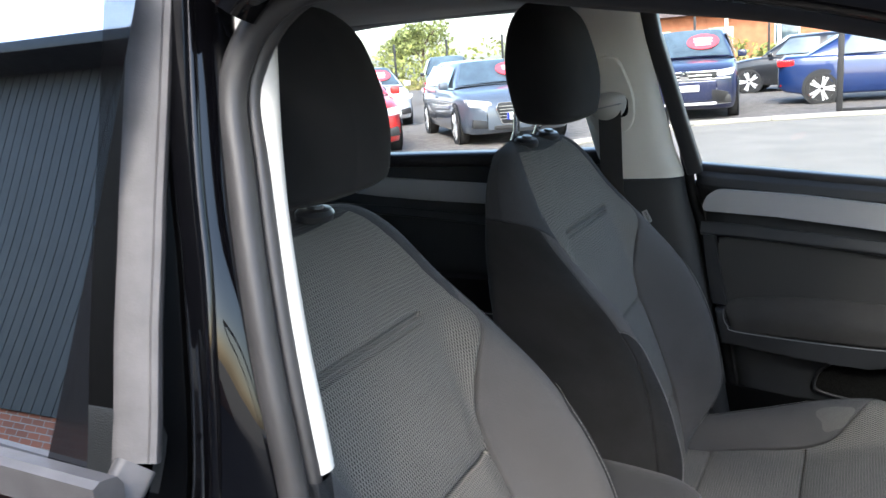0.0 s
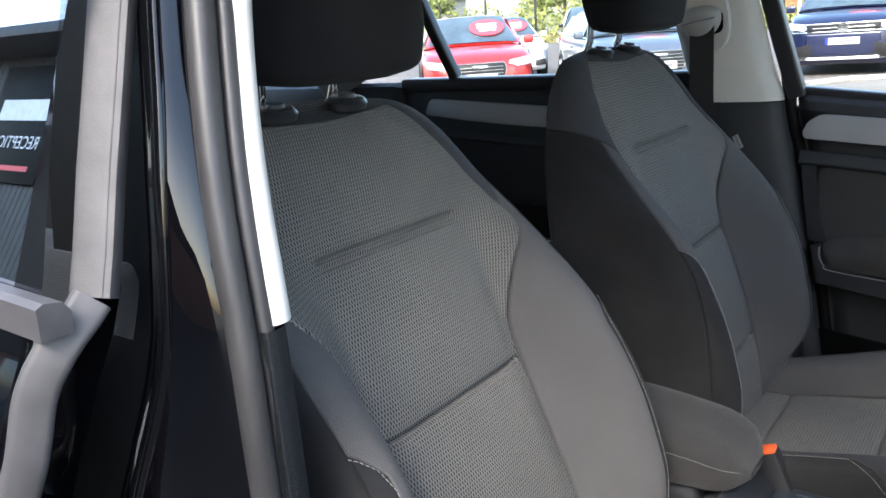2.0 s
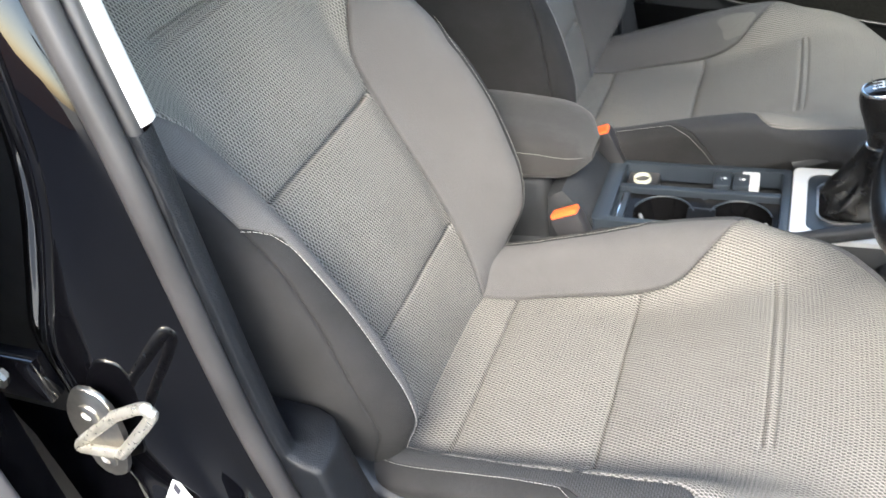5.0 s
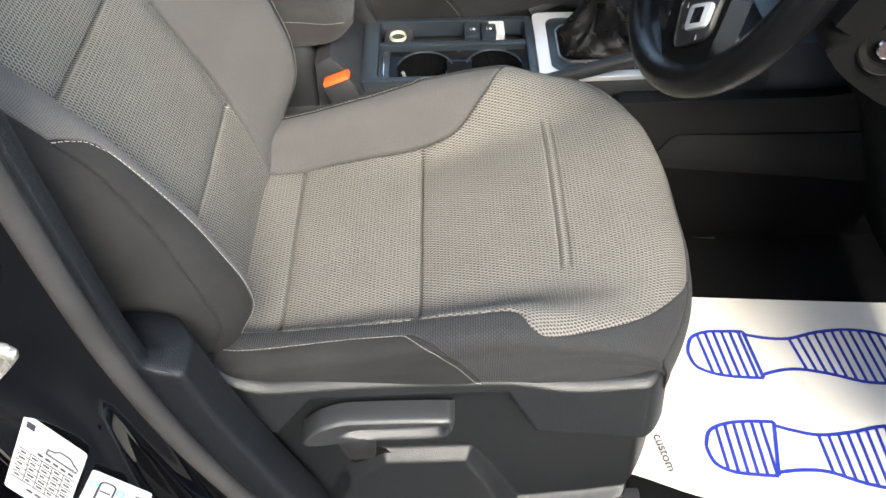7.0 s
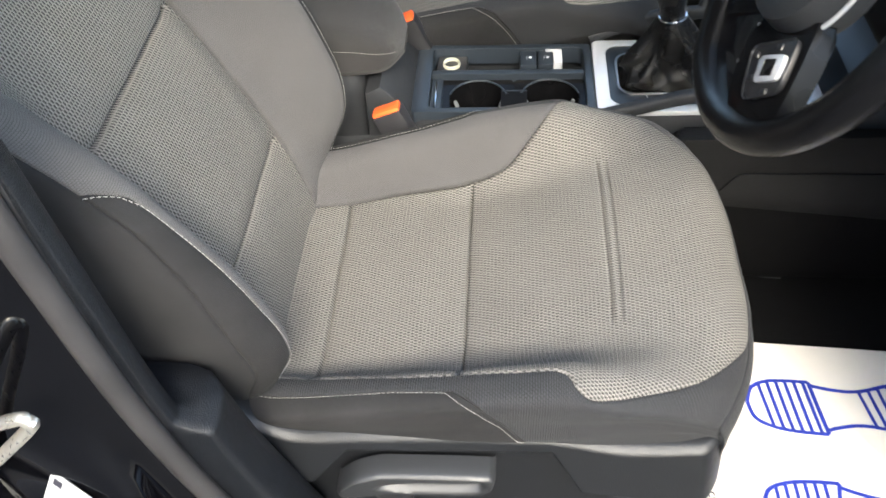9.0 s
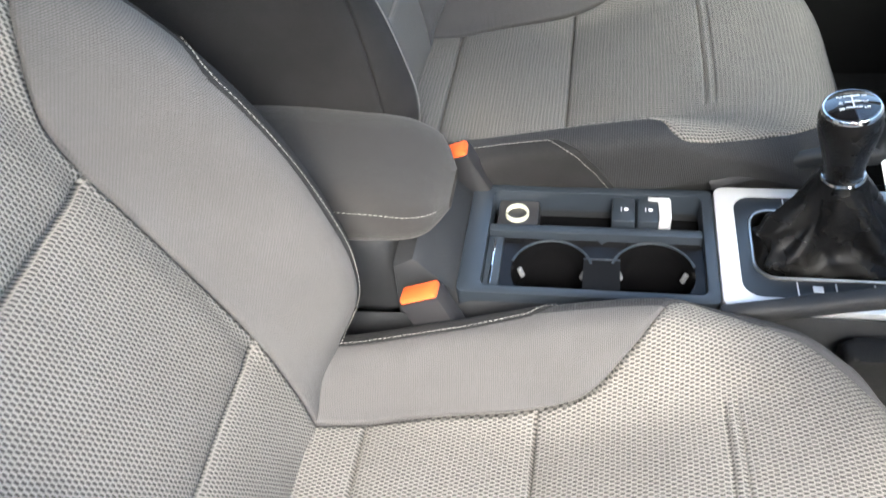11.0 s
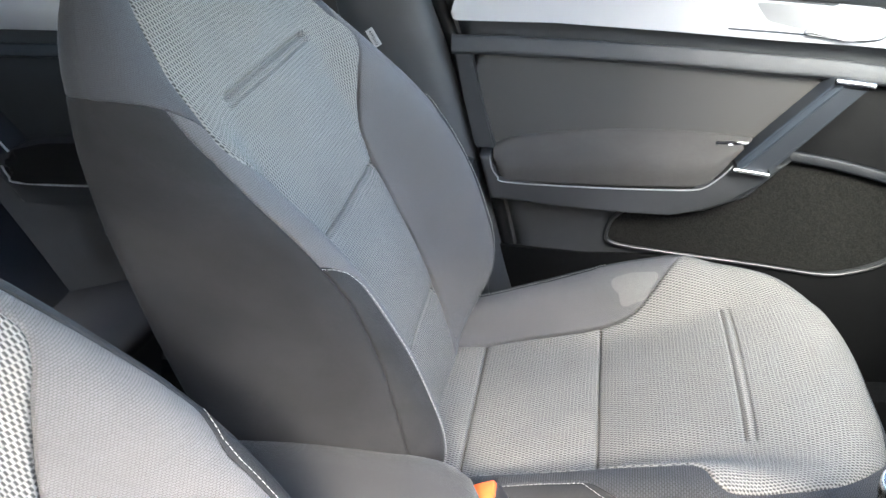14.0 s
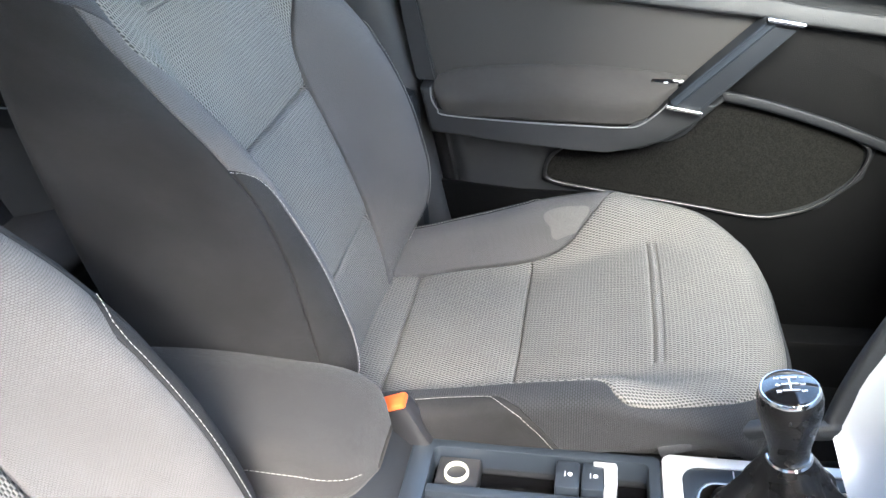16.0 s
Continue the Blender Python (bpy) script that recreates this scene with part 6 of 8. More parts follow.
# park brake and hold buttons
for x0, x1, mat_, nm in ((0.070, 0.097, SATIN_GREY, "hold_button"), (0.099, 0.124, SATIN_GREY, "park_brake_switch")):
    b = part(nm, turned(box(x0, x1, CY + 0.034, CY + 0.074, ZC - 0.03, ZC - 0.001, 0.003), Matrix.Identity(4)), mat_, console, "satin grey console button")
    mark = part("button_mark", box((x0 + x1) / 2 - 0.0030, (x0 + x1) / 2 - 0.0022, CY + 0.050, CY + 0.057, ZC - 0.0015, ZC - 0.0004, 0), WHITE_MARK, b, "white button symbol")
    part("button_mark", turned(lathe([(0.0014, 0), (0.0026, 0), (0.0026, 0.0006), (0.0014, 0.0006)], 14), Matrix.Translation(((x0 + x1) / 2 + 0.003, CY + 0.0535, ZC - 0.001))), WHITE_MARK, b, "white button symbol")
part("switch_cap", slab([(0.124, CY + 0.036), (0.136, CY + 0.036), (0.138, CY + 0.04), (0.138, CY + 0.070), (0.136, CY + 0.074), (0.112, CY + 0.074), (0.112, CY + 0.069), (0.124, CY + 0.068)], "z", ZC - 0.02, ZC + 0.001, r=0.001), SILVER, console, "silver switch edge")

# silver gear surround, buttons and boot
frame_ring("gear_surround", rr(0.186, 0.52, CY - 0.092, CY + 0.092, 0.012), rr(0.207, 0.50, CY - 0.075, CY + 0.078, 0.02), ZC - 0.03, ZC + 0.004, SILVER, console, "satin silver gear surround")
frame_ring("button_frame", rr(0.207, 0.50, CY - 0.075, CY + 0.078, 0.02), rr(0.222, 0.42, CY - 0.047, CY + 0.055, 0.022), ZC - 0.03, ZC + 0.002, SATIN_GREY, console, "dark grey frame with drive buttons")
frame_ring("boot_ring", rr(0.220, 0.422, CY - 0.049, CY + 0.057, 0.023), rr(0.2235, 0.4185, CY - 0.0455, CY + 0.0535, 0.021), ZC - 0.03, ZC + 0.004, STEEL, console, "thin chrome boot ring")
for y in (CY - 0.061, CY + 0.066):
    for x in (0.262, 0.30, 0.338, 0.376):
        part("button_gap", box(x - 0.0007, x + 0.0007, y - 0.009, y + 0.009, ZC + 0.002, ZC + 0.0026, 0), WHITE_MARK, console)
part("button_symbol", box(0.277, 0.287, CY - 0.065, CY - 0.057, ZC + 0.002, ZC + 0.0027, 0), WHITE_MARK, console)
# the silver panel that rises towards the dashboard, with its raised edges
rise = smooth_line([(0.372, 0, ZC + 0.006), (0.40, 0, ZC + 0.022), (0.432, 0, ZC + 0.07), (0.46, 0, ZC + 0.15), (0.50, 0, ZC + 0.26), (0.60, 0, ZC + 0.40)], 5)
rows = []
for v in rise:
    k = min(1.0, (v.x - 0.372) / 0.06)
    rows.append([(v.x - 0.038 * k * abs(e) ** 3 - 0.012 * abs(e) ** 3, CY + e * (0.092 + 0.02 * k), v.z + 0.04 * abs(e) ** 3) for e in np.linspace(-1, 1, 25)])
P = np.array(rows)
sheet(P, everywhere, "rising_panel", SILVER, console, label="satin silver panel rising to the dashboard")
for e in (0, -1):
    low = [(0.188, P[0, e, 1], ZC + 0.0), (0.25, P[0, e, 1] + math.copysign(0.004, P[0, e, 1]), ZC + 0.022), (0.31, P[0, e, 1] + math.copysign(0.005, P[0, e, 1]), ZC + 0.040)]
    side = math.copysign(0.010, P[0, e, 1] - CY)
    part("console_edge", sweep(smooth_line([(q[0] - 0.004, q[1] + side, q[2] + 0.002) for q in low + [tuple(r) for r in P[::4, e]]], 4), rounded_rect(0.02, 0.018, 0.006, 3), up=(0, 1, 0)), SOFT_BLACK, console, "black edge moulding")
part("console_front", box(0.52, 0.70, CY - 0.12, CY + 0.12, 0.3, 0.66, 0.02), SATIN_GREY, console)

gear = thing("gear_lever", (0.31, CY, ZC), "black leather gear lever with a chrome-ringed knob", "gear lever")
rows = []
random.seed(5)
for t in np.linspace(0, 1, 34):
    row = []
    for k in range(97):
        a = 2 * math.pi * k / 96
        rx = float(hermite([0, 0.12, 0.4, 0.75, 1], [0.094, 0.091, 0.072, 0.036, 0.019], t))
        ry = float(hermite([0, 0.12, 0.4, 0.75, 1], [0.047, 0.0465, 0.041, 0.029, 0.019], t))
        ex = 0.6 + 0.4 * t
        c, s = math.cos(a), math.sin(a)
        px, py = rx * math.copysign(abs(c) ** ex, c), ry * math.copysign(abs(s) ** ex, s)
        fold = 1 + (0.15 * math.sin(3 * a + 6 * t + 0.6) + 0.09 * math.sin(7 * a - 5 * t) + 0.04 * math.sin(13 * a + 9 * t) - 0.16 * max(0.0, 1 - 3.2 * abs(math.sin(2.5 * a + 3.2 * t + 0.4))) ** 2 + 0.10 * max(0.0, 1 - 4 * abs(math.sin(2 * a - 3.6 * t + 1.1))) ** 2) * math.sin(math.pi * min(1, t * 1.1)) ** 1.0
        z = ZC - 0.008 + 0.118 * float(hermite([0, 0.15, 0.4, 0.75, 1], [0, 0.10, 0.28, 0.72, 1], t)) + 0.006 * math.sin(4 * a + 2) * math.sin(math.pi * t)
        row.append((0.318 - 0.026 * t + px * fold, CY + 0.004 + py * fold, z))
    rows.append(row)
sheet(np.array(rows), everywhere, "gear_boot", LEATHER, gear, label="creased black leather gear boot")
KM = Matrix.Translation((0.292, CY, ZC + 0.104)) @ pose(0, 0, 0, 0, -8, 0)
part("knob_ring", turned(lathe([(0, 0.001), (0.020, 0.001), (0.0212, 0.003), (0.020, 0.0055), (0, 0.006)], 28), KM), CHROME, gear, "chrome lower ring")
knob = part("gear_knob", turned(lathe([(0.0, 0.006), (0.0185, 0.006), (0.019, 0.02), (0.0245, 0.045), (0.0285, 0.065), (0.0285, 0.078), (0.026, 0.086), (0.0, 0.087)], 32), KM), LEATHER, gear, "black leather gear knob")
part("knob_rim", turned(lathe([(0.0245, 0.085), (0.0266, 0.0845), (0.0264, 0.0868), (0.0250, 0.0885), (0.0238, 0.0885), (0.0, 0.086)], 32), KM), CHROME, knob, "thin chrome knob rim")
part("knob_cap", turned(lathe([(0.0, 0.086), (0.0246, 0.0868), (0.0235, 0.0895), (0.015, 0.092), (0, 0.093)], 32), KM), GLOSS_BLACK, knob, "gloss black shift pattern cap")
bm = bmesh.new()
for x0, x1, y0, y1 in ((-0.009, 0.009, -0.0006, 0.0006), (-0.009, -0.0078, -0.007, 0.007), (-0.0006, 0.0006, -0.007, 0.007), (0.0078, 0.009, -0.007, 0.007)):
    box(y0, y1, x0, x1, 0.0932, 0.0936, 0, bm=bm)
part("shift_lines", turned(bm, KM), WHITE_MARK, knob, "white shift pattern lines")


for txt, a, b in (("1", 0.0105, 0.009), ("2", -0.0105, 0.009), ("3", 0.0105, 0.0), ("4", -0.0105, 0.0), ("5", 0.0105, -0.009), ("R", -0.0105, -0.009)):
    letters(txt, 0.0065, KM @ Matrix.Translation((a, b, 0.0925)) @ pose(0, 0, 0, 0, 0, -90), WHITE_MARK, knob)

# centre armrest
ARMCLOTH = cloth("armrest_cloth", (0.040, 0.0385, 0.0382), pitch=0.001, sheen=0.15, vary=0.15)
rows, uvs = [], []
for u in np.linspace(0, 1, 40):
    x = -0.47 + u * 0.365
    w = float(hermite([0, 0.05, 0.5, 0.85, 0.95, 1], [0.062, 0.072, 0.078, 0.076, 0.064, 0.03], u))
    top = float(hermite([0, 0.06, 0.4, 0.8, 0.95, 1], [0.70, 0.722, 0.728, 0.714, 0.692, 0.662], u))
    bot = float(hermite([0, 0.6, 0.9, 1], [0.62, 0.625, 0.632, 0.65], u))
    ang = np.linspace(0, 2 * math.pi, 49)
    c, s = np.cos(ang), np.sin(ang)
    py = w * np.sign(c) * np.abs(c) ** 0.5
    pz = (top + bot) / 2 + (top - bot) / 2 * np.sign(s) * np.abs(s) ** 0.55
    rows.append(np.stack([np.full(49, x), CY + py, pz], 1))
    uvs.append(np.stack([ang * 0.07, np.full(49, x)], 1))
P = np.array(rows)
armrest = sheet(P, everywhere, "armrest", ARMCLOTH, console, np.array(uvs), "padded dark cloth armrest with pale stitching")
stitches([P[i, 23] + (0, -0.001, 0.0006) for i in range(4, 39)], "stitching", armrest)
part("armrest_base", turned(box(-0.16, 0.14, -0.055, 0.055, -0.075, 0.075, 0.025, 3), Matrix.Translation((-0.31, CY, 0.56))), SOFT_BLACK, armrest, "black plastic armrest base")
part("console_wedge", slab([(-0.17, 0.50), (-0.165, 0.615), (-0.14, 0.63), (-0.095, 0.575), (-0.095, 0.50)], "y", CY - 0.085, CY + 0.085, r=0.006), SOFT_BLACK, console, "sloped grained console end")

# ---- dashboard, steering wheel ----
dash = thing("dashboard", (0.9, 0, 0.5), "black dashboard with lower knee panel", "dashboard")
rows = []
for y in np.linspace(-0.70, 0.72, 30):
    c = smooth_line([(0.78, 0, 0.30), (0.70, 0, 0.50), (0.62, 0, 0.66), (0.60, 0, 0.80), (0.66, 0, 0.98), (0.80, 0, 1.03), (1.15, 0, 1.0)], 5)
    rows.append([(v.x, y, v.z) for v in c])
bench_sheet(rows, "dash_body", DASH_BLACK, dash, "soft black dashboard body")
part("footwell_wall", box(0.95, 1.0, -0.68, 0.70, 0.23, 0.95, 0.02), CARPET, dash, "black carpeted bulkhead")
part("tunnel_side", slab(corners([(0.30, 0.458), (0.30, 0.57), (0.62, 0.575), (0.95, 0.62), (0.95, 0.36), (0.652, 0.404), (0.42, 0.438)], 0.012), "y", CY - 0.140, CY - 0.11, r=0.006), DASH_BLACK, console, "dark console side panel in the footwell")
part("panel_ridge", slab(corners([(0.36, 0.44), (0.40, 0.505), (0.95, 0.50), (0.95, 0.37), (0.652, 0.406)], 0.012), "y", CY - 0.1425, CY - 0.135, r=0.002), DASH_BLACK, console)
part("tunnel_carpet", box(0.2, 0.95, CY - 0.13, CY - 0.08, 0.235, 0.47, 0.02), CARPET, console, "black carpeted tunnel side")
part("tunnel_side", slab(corners([(0.30, 0.24), (0.30, 0.50), (0.62, 0.56), (0.95, 0.60), (0.95, 0.24)], 0.02), "y", CY + 0.11, CY + 0.135, r=0.006), DASH_BLACK, console)

wheel = thing("steering_wheel", (0.38, -0.355, 0.94), "black leather steering wheel with gloss black spokes", "steering wheel")
WM = Matrix.Translation((0.341, -0.343, 0.984)) @ pose(0, 0, 0, 0, -65, 0) @ pose(0, 0, 0, 0, 0, -50)      # the wheel's axis points to the driver along local +z
rim_pts = []
for k in range(96):
    a = 2 * math.pi * k / 96
    x, y = 0.174 * math.cos(a), 0.174 * math.sin(a)
    if x < -0.150:
        x = -0.150 - 0.35 * (-(x + 0.150))
    rim_pts.append((x, y, 0))
part("wheel_rim", turned(sweep(rim_pts, circle(0.0175, 18, 0.0190), closed=True), WM), RIM_LEATHER, wheel, "glossy worn black leather rim")
hub = part("airbag_cover", turned(lathe([(0, -0.02), (0.074, -0.02), (0.080, 0.0), (0.070, 0.025), (0.045, 0.034), (0, 0.037)], 40), WM), SOFT_BLACK, wheel, "black airbag cover")
part("hub_ring", turned(sweep([(0.0815 * math.cos(t), 0.0815 * math.sin(t), 0.003) for t in np.linspace(0, 2 * math.pi, 65)[:-1]], circle(0.0022, 8), closed=True), WM), SILVER, hub, "thin silver ring round the cover")
for side in (-1, 1):
    pts = [(-0.062, side * 0.050, 0.02), (0.040, side * 0.060, 0.02), (0.034, side * 0.120, 0.02), (0.022, side * 0.172, 0.01), (-0.052, side * 0.166, 0.02), (-0.078, side * 0.110, 0.03)]
    spoke = part("spoke", turned(slab(corners(pts, 0.01), "z", -0.014, 0.008, r=0.006, seg=3), WM), SATIN_BLACK, wheel, "satin black spoke")
    pod = [(-0.046, side * 0.088, 0.012), (0.026, side * 0.084, 0.012), (0.022, side * 0.134, 0.012), (-0.034, side * 0.142, 0.014)]
    part("button_pod", turned(slab(corners(pod, 0.01), "z", 0.006, 0.0125, r=0.003), WM), SMOOTH_BLACK, spoke, "black button pod")
    part("pod_rim", turned(sweep([(x, y, 0.0125) for x, y in corners([(a, b, 0.012) for a, b, _ in pod], 0.01)], circle(0.0011, 6), closed=True), WM), SMOOTH_BLACK, spoke, "satin pod edge")
    rocker = [(-0.020, side * 0.100, 0.004), (0.020, side * 0.100, 0.006), (0.018, side * 0.124, 0.006), (-0.018, side * 0.126, 0.004)]
    key = part("rocker_switch", turned(slab(corners(rocker, 0.004), "z", 0.012, 0.0165, r=0.0015), WM), SILVER, spoke, "silver rocker switch")
    part("rocker_inset", turned(box(-0.010, 0.008, side * 0.112 - 0.008, side * 0.112 + 0.008, 0.016, 0.0172, 0.001), WM), GLOSS_BLACK, key, "black switch centre")
    for x, y in ((-0.034, 0.098), (-0.031, 0.120), (0.0, 0.134), (0.0, 0.092)):
        part("spoke_button", turned(box(x - 0.005, x + 0.005, side * y - 0.0035, side * y + 0.0035, 0.0122, 0.0142, 0.001), WM), SMOOTH_BLACK, spoke)
    part("spoke_trim", turned(sweep([(x, y, 0.006) for x, y in ((-0.060, side * 0.062), (-0.074, side * 0.100), (-0.060, side * 0.142), (-0.048, side * 0.160))], circle(0.0018, 6)), WM), SILVER, spoke, "thin silver spoke edge")
    infill = [(-0.062, side * 0.046), (-0.070, side * 0.110), (-0.050, side * 0.160), (-0.098, side * 0.136), (-0.146, side * 0.078), (-0.158, side * 0.036)]
    part("spoke_infill", turned(slab(corners(infill, 0.008), "z", -0.016, 0.003, r=0.004), WM), GLOSS_BLACK, wheel, "gloss black lower spoke cover")
    # the lower spoke is a fork with a silver bar between its prongs
    part("lower_prong", turned(slab(corners([(-0.160, side * 0.020), (-0.160, side * 0.044), (-0.060, side * 0.050), (-0.062, side * 0.028)], 0.008), "z", -0.012, 0.006, r=0.004), WM), SATIN_BLACK, wheel, "satin black lower spoke prong")
part("lower_bar", turned(slab(corners([(-0.150, -0.012), (-0.150, 0.012), (-0.085, 0.018), (-0.085, -0.018)], 0.005), "z", -0.006, 0.004, r=0.002), WM), SILVER, wheel, "silver lower spoke inlay")
part("lower_bridge", turned(slab(corners([(-0.164, -0.040), (-0.148, -0.040), (-0.148, 0.040), (-0.164, 0.040)], 0.004), "z", -0.012, 0.005, r=0.003), WM), SATIN_BLACK, wheel, "satin black bridge on the rim")
col = thing("steering_column", (0.5, -0.36, 0.85), "black plastic steering column shroud with ignition lock", "steering column")
part("column_shroud", slab(corners([(0.405, 0.90, 0.02), (0.428, 0.868, 0.02), (0.469, 0.835, 0.03), (0.523, 0.803, 0.03), (0.62, 0.765, 0.02), (0.70, 0.80, 0.02), (0.70, 0.96, 0.02), (0.52, 1.0, 0.03), (0.435, 0.965, 0.02)], 0.02), "y", -0.446, -0.265, r=0.022, seg=4), COLUMN_BLACK, col, "black column shroud")
KEY = look((0.471, -0.447, 0.894), (0.25, -1.15, 1.08)) @ Matrix.Scale(0.74, 4)
lock = part("ignition_lock", turned(lathe([(0.0, -0.03), (0.037, -0.03), (0.038, -0.022), (0.035, -0.019), (0.026, -0.021), (0.024, -0.028), (0.0, -0.028)], 28), KEY @ pose(0, 0, 0, 180, 0, 0) @ Matrix.Translation((0, 0, 0.03))), SATIN_BLACK, col, "black ignition lock ring")
part("lock_barrel", turned(lathe([(0.0, -0.028), (0.014, -0.028), (0.0145, -0.018), (0.012, -0.016), (0.0, -0.016)], 24), KEY @ pose(0, 0, 0, 180, 0, 0) @ Matrix.Translation((0, 0, 0.03))), CHROME, lock, "chrome lock barrel")
part("key_slot", turned(box(-0.002, 0.002, -0.007, 0.007, -0.016, -0.0152, 0), KEY @ pose(0, 0, 0, 180, 0, 0) @ Matrix.Translation((0, 0, 0.03))), DEEP_BLACK, lock)
part("knee_panel", turned(box(-0.03, 0.03, -0.24, 0.24, -0.14, 0.12, 0.025, 3), Matrix.Translation((0.66, -0.36, 0.86)) @ pose(0, 0, 0, 0, 28, 0)), DASH_BLACK, dash, "black lower knee panel")

# ---- paper floor mat with two soles ----
def mat_z(x, y):
    crease = 0.006 * math.exp(-((x - 0.585 + 0.4 * (y + 0.44)) / 0.012) ** 2) * math.exp(-((y + 0.445) / 0.03) ** 2)
    return 0.247 + 0.003 * math.sin(7 * x + 3 * y) + 0.002 * math.sin(15 * y - 4 * x) + crease


mat_ob = thing("paper_floor_mat", (0.6, -0.45, 0.24), "white paper floor mat printed with blue shoe soles", "floor mat")
rows = []
for u in np.linspace(0, 1, 110):
    row = []
    for v in np.linspace(0, 1, 70):
        x = 0.27 + 0.02 * v + u * 0.68
        near = float(hermite([0.2, 0.305, 0.39, 0.50, 0.672, 1.0], [-0.545, -0.579, -0.614, -0.643, -0.668, -0.675], x))
        y = -0.245 - 0.03 * u * (1 - v) + v * (near + 0.245)
        row.append((x, y + 0.0, mat_z(x, y)))
    rows.append(row)
sheet(np.array(rows), everywhere, "paper_sheet", PAPER, mat_ob, label="slightly crumpled white paper")


def ink_line(pts, name, w=0.003):
    bm = bmesh.new()
    pts = [Vector((x, y, 0)) for x, y in pts]
    L, R = [], []
    for i, q in enumerate(pts):
        d = (pts[min(i + 1, len(pts) - 1)] - pts[max(i - 1, 0)]).normalized()
        nrm = Vector((-d.y, d.x, 0)) * w
        for side, lst in ((1, L), (-1, R)):
            p_ = q + nrm * side
            lst.append(bm.verts.new((p_.x, p_.y, mat_z(p_.x, p_.y) + 0.0012)))
    for i in range(len(pts) - 1):
        bm.faces.new((L[i], L[i + 1], R[i + 1], R[i]))
    return part(name, bm, INK, mat_ob, smooth=False)


def sole(ox, oy, turn, flip, lean):
    """A printed sole: heel to the rear, toes towards the pedals."""
    heel = [(0.0, 0.0), (0.008, 0.024), (0.03, 0.036), (0.06, 0.039), (0.088, 0.040)], [(0.0, 0.0), (0.008, -0.024), (0.03, -0.036), (0.06, -0.041), (0.096 + lean * 0.5, -0.042)]
    up = [(0.087, 0.035), (0.12, 0.030), (0.155, 0.031), (0.20, 0.045), (0.25, 0.052), (0.30, 0.044), (0.33, 0.02), (0.335, 0.0)]
    lo = [(0.094 + lean * 0.5, -0.037), (0.12, -0.030), (0.155, -0.024), (0.20, -0.030), (0.25, -0.042), (0.30, -0.04), (0.33, -0.02), (0.335, 0.0)]
    if flip:
        up, lo = [(x, -y) for x, y in lo], [(x, -y) for x, y in up]
        heel = [(x, -y) for x, y in heel[1]], [(x, -y) for x, y in heel[0]]
    c, s = 1.1 * math.cos(turn), 1.1 * math.sin(turn)
    W = lambda x, y: (ox + c * x - s * y, oy + s * x + c * y)
    su = [(v.x, v.y) for v in smooth_line([(x, y, 0) for x, y in up], 6)]
    sl = [(v.x, v.y) for v in smooth_line([(x, y, 0) for x, y in lo], 6)]
    ink_line([W(*q) for q in su], "sole_outline")
    ink_line([W(*q) for q in sl], "sole_outline")
    hu, hl = ([(v.x, v.y) for v in smooth_line([(x, y, 0) for x, y in h], 6)] for h in heel)
    ink_line([W(*q) for q in hu], "heel_outline")
    ink_line([W(*q) for q in hl], "heel_outline")
    su, sl = hu + su, hl + sl
    top = lambda x: float(np.interp(x, [q[0] for q in su], [q[1] for q in su]))
    bot = lambda x: float(np.interp(x, [q[0] for q in sl], [q[1] for q in sl]))
    for x in [0.018 + 0.0125 * k for k in range(6)] + [0.155 + 0.0135 * k for k in range(13)]:
        ink_line([W(x, top(x)), W(x + lean, bot(x + lean))], "sole_bar", 0.0026)
    ink_line([W(*hu[-1]), W(*hl[-1])], "sole_bar", 0.003)


sole(0.424, -0.364, -0.06, False, 0.014)
sole(0.416, -0.536, -0.06, True, 0.006)
letters("custom", 0.021, Matrix.Translation((0.352, -0.545, 0.2525)) @ pose(0, 0, 0, 0, 0, -79), BLACK_INK, mat_ob)

# ---- labels on the pillar ----
def label_frame(c, u, v):
    """The label's own axes on the pillar's flared foot: u along its width, v along its height, per metre."""
    c, u, v = Vector(c), Vector(u), Vector(v)
    w, h = u.length, v.length
    n = u.cross(v).normalized()
    if n.y > 0:
        n = -n
    m = Matrix((u / w, v / h, n)).transposed().to_4x4()
    m.translation = c
    return m, w, h


def ink_strokes(name, lines, m, parent, r=0.0007, mat_=None, closed=False):
    bm = bmesh.new()
    for l in lines:
        sweep([(x, y, 0.0009) for x, y in l], circle(r, 4), bm=bm, closed=closed)
    return part(name, turned(bm, m), mat_ or GREY_INK, parent)


def ring_line(cx, cy, r, n=14):
    return [(cx + r * math.cos(2 * math.pi * k / n), cy + r * math.sin(2 * math.pi * k / n)) for k in range(n + 1)]


def label_sheet(t, m, w, h):
    part("sticker_sheet", turned(slab(corners([(-w / 2, -h / 2), (w / 2, -h / 2), (w / 2, h / 2), (-w / 2, h / 2)], 0.004), "z", 0, 0.0006), m), STICKER, t)


# tyre pressures: icons, a car from the side, and a table
m, w, h = label_frame((-0.3444, -0.7624, 0.6637), (0.0428, -0.0155, -0.0517), (0.0477, 0.0264, 0.0881))
lab = thing("pillar_label", (-0.344, -0.76, 0.61), "white tyre pressure sticker with a car outline and table", "sticker")
label_sheet(lab, m, w, h)
car = [(-0.016, 0.0), (-0.0155, 0.006), (-0.008, 0.008), (-0.003, 0.0125), (0.008, 0.0125), (0.0135, 0.007), (0.018, 0.005), (0.018, 0.0), (-0.016, 0)]
ink_strokes("car_outline", [[(x + 0.012, y + 0.021) for x, y in car]], m, lab, 0.0011, BLACK_INK)
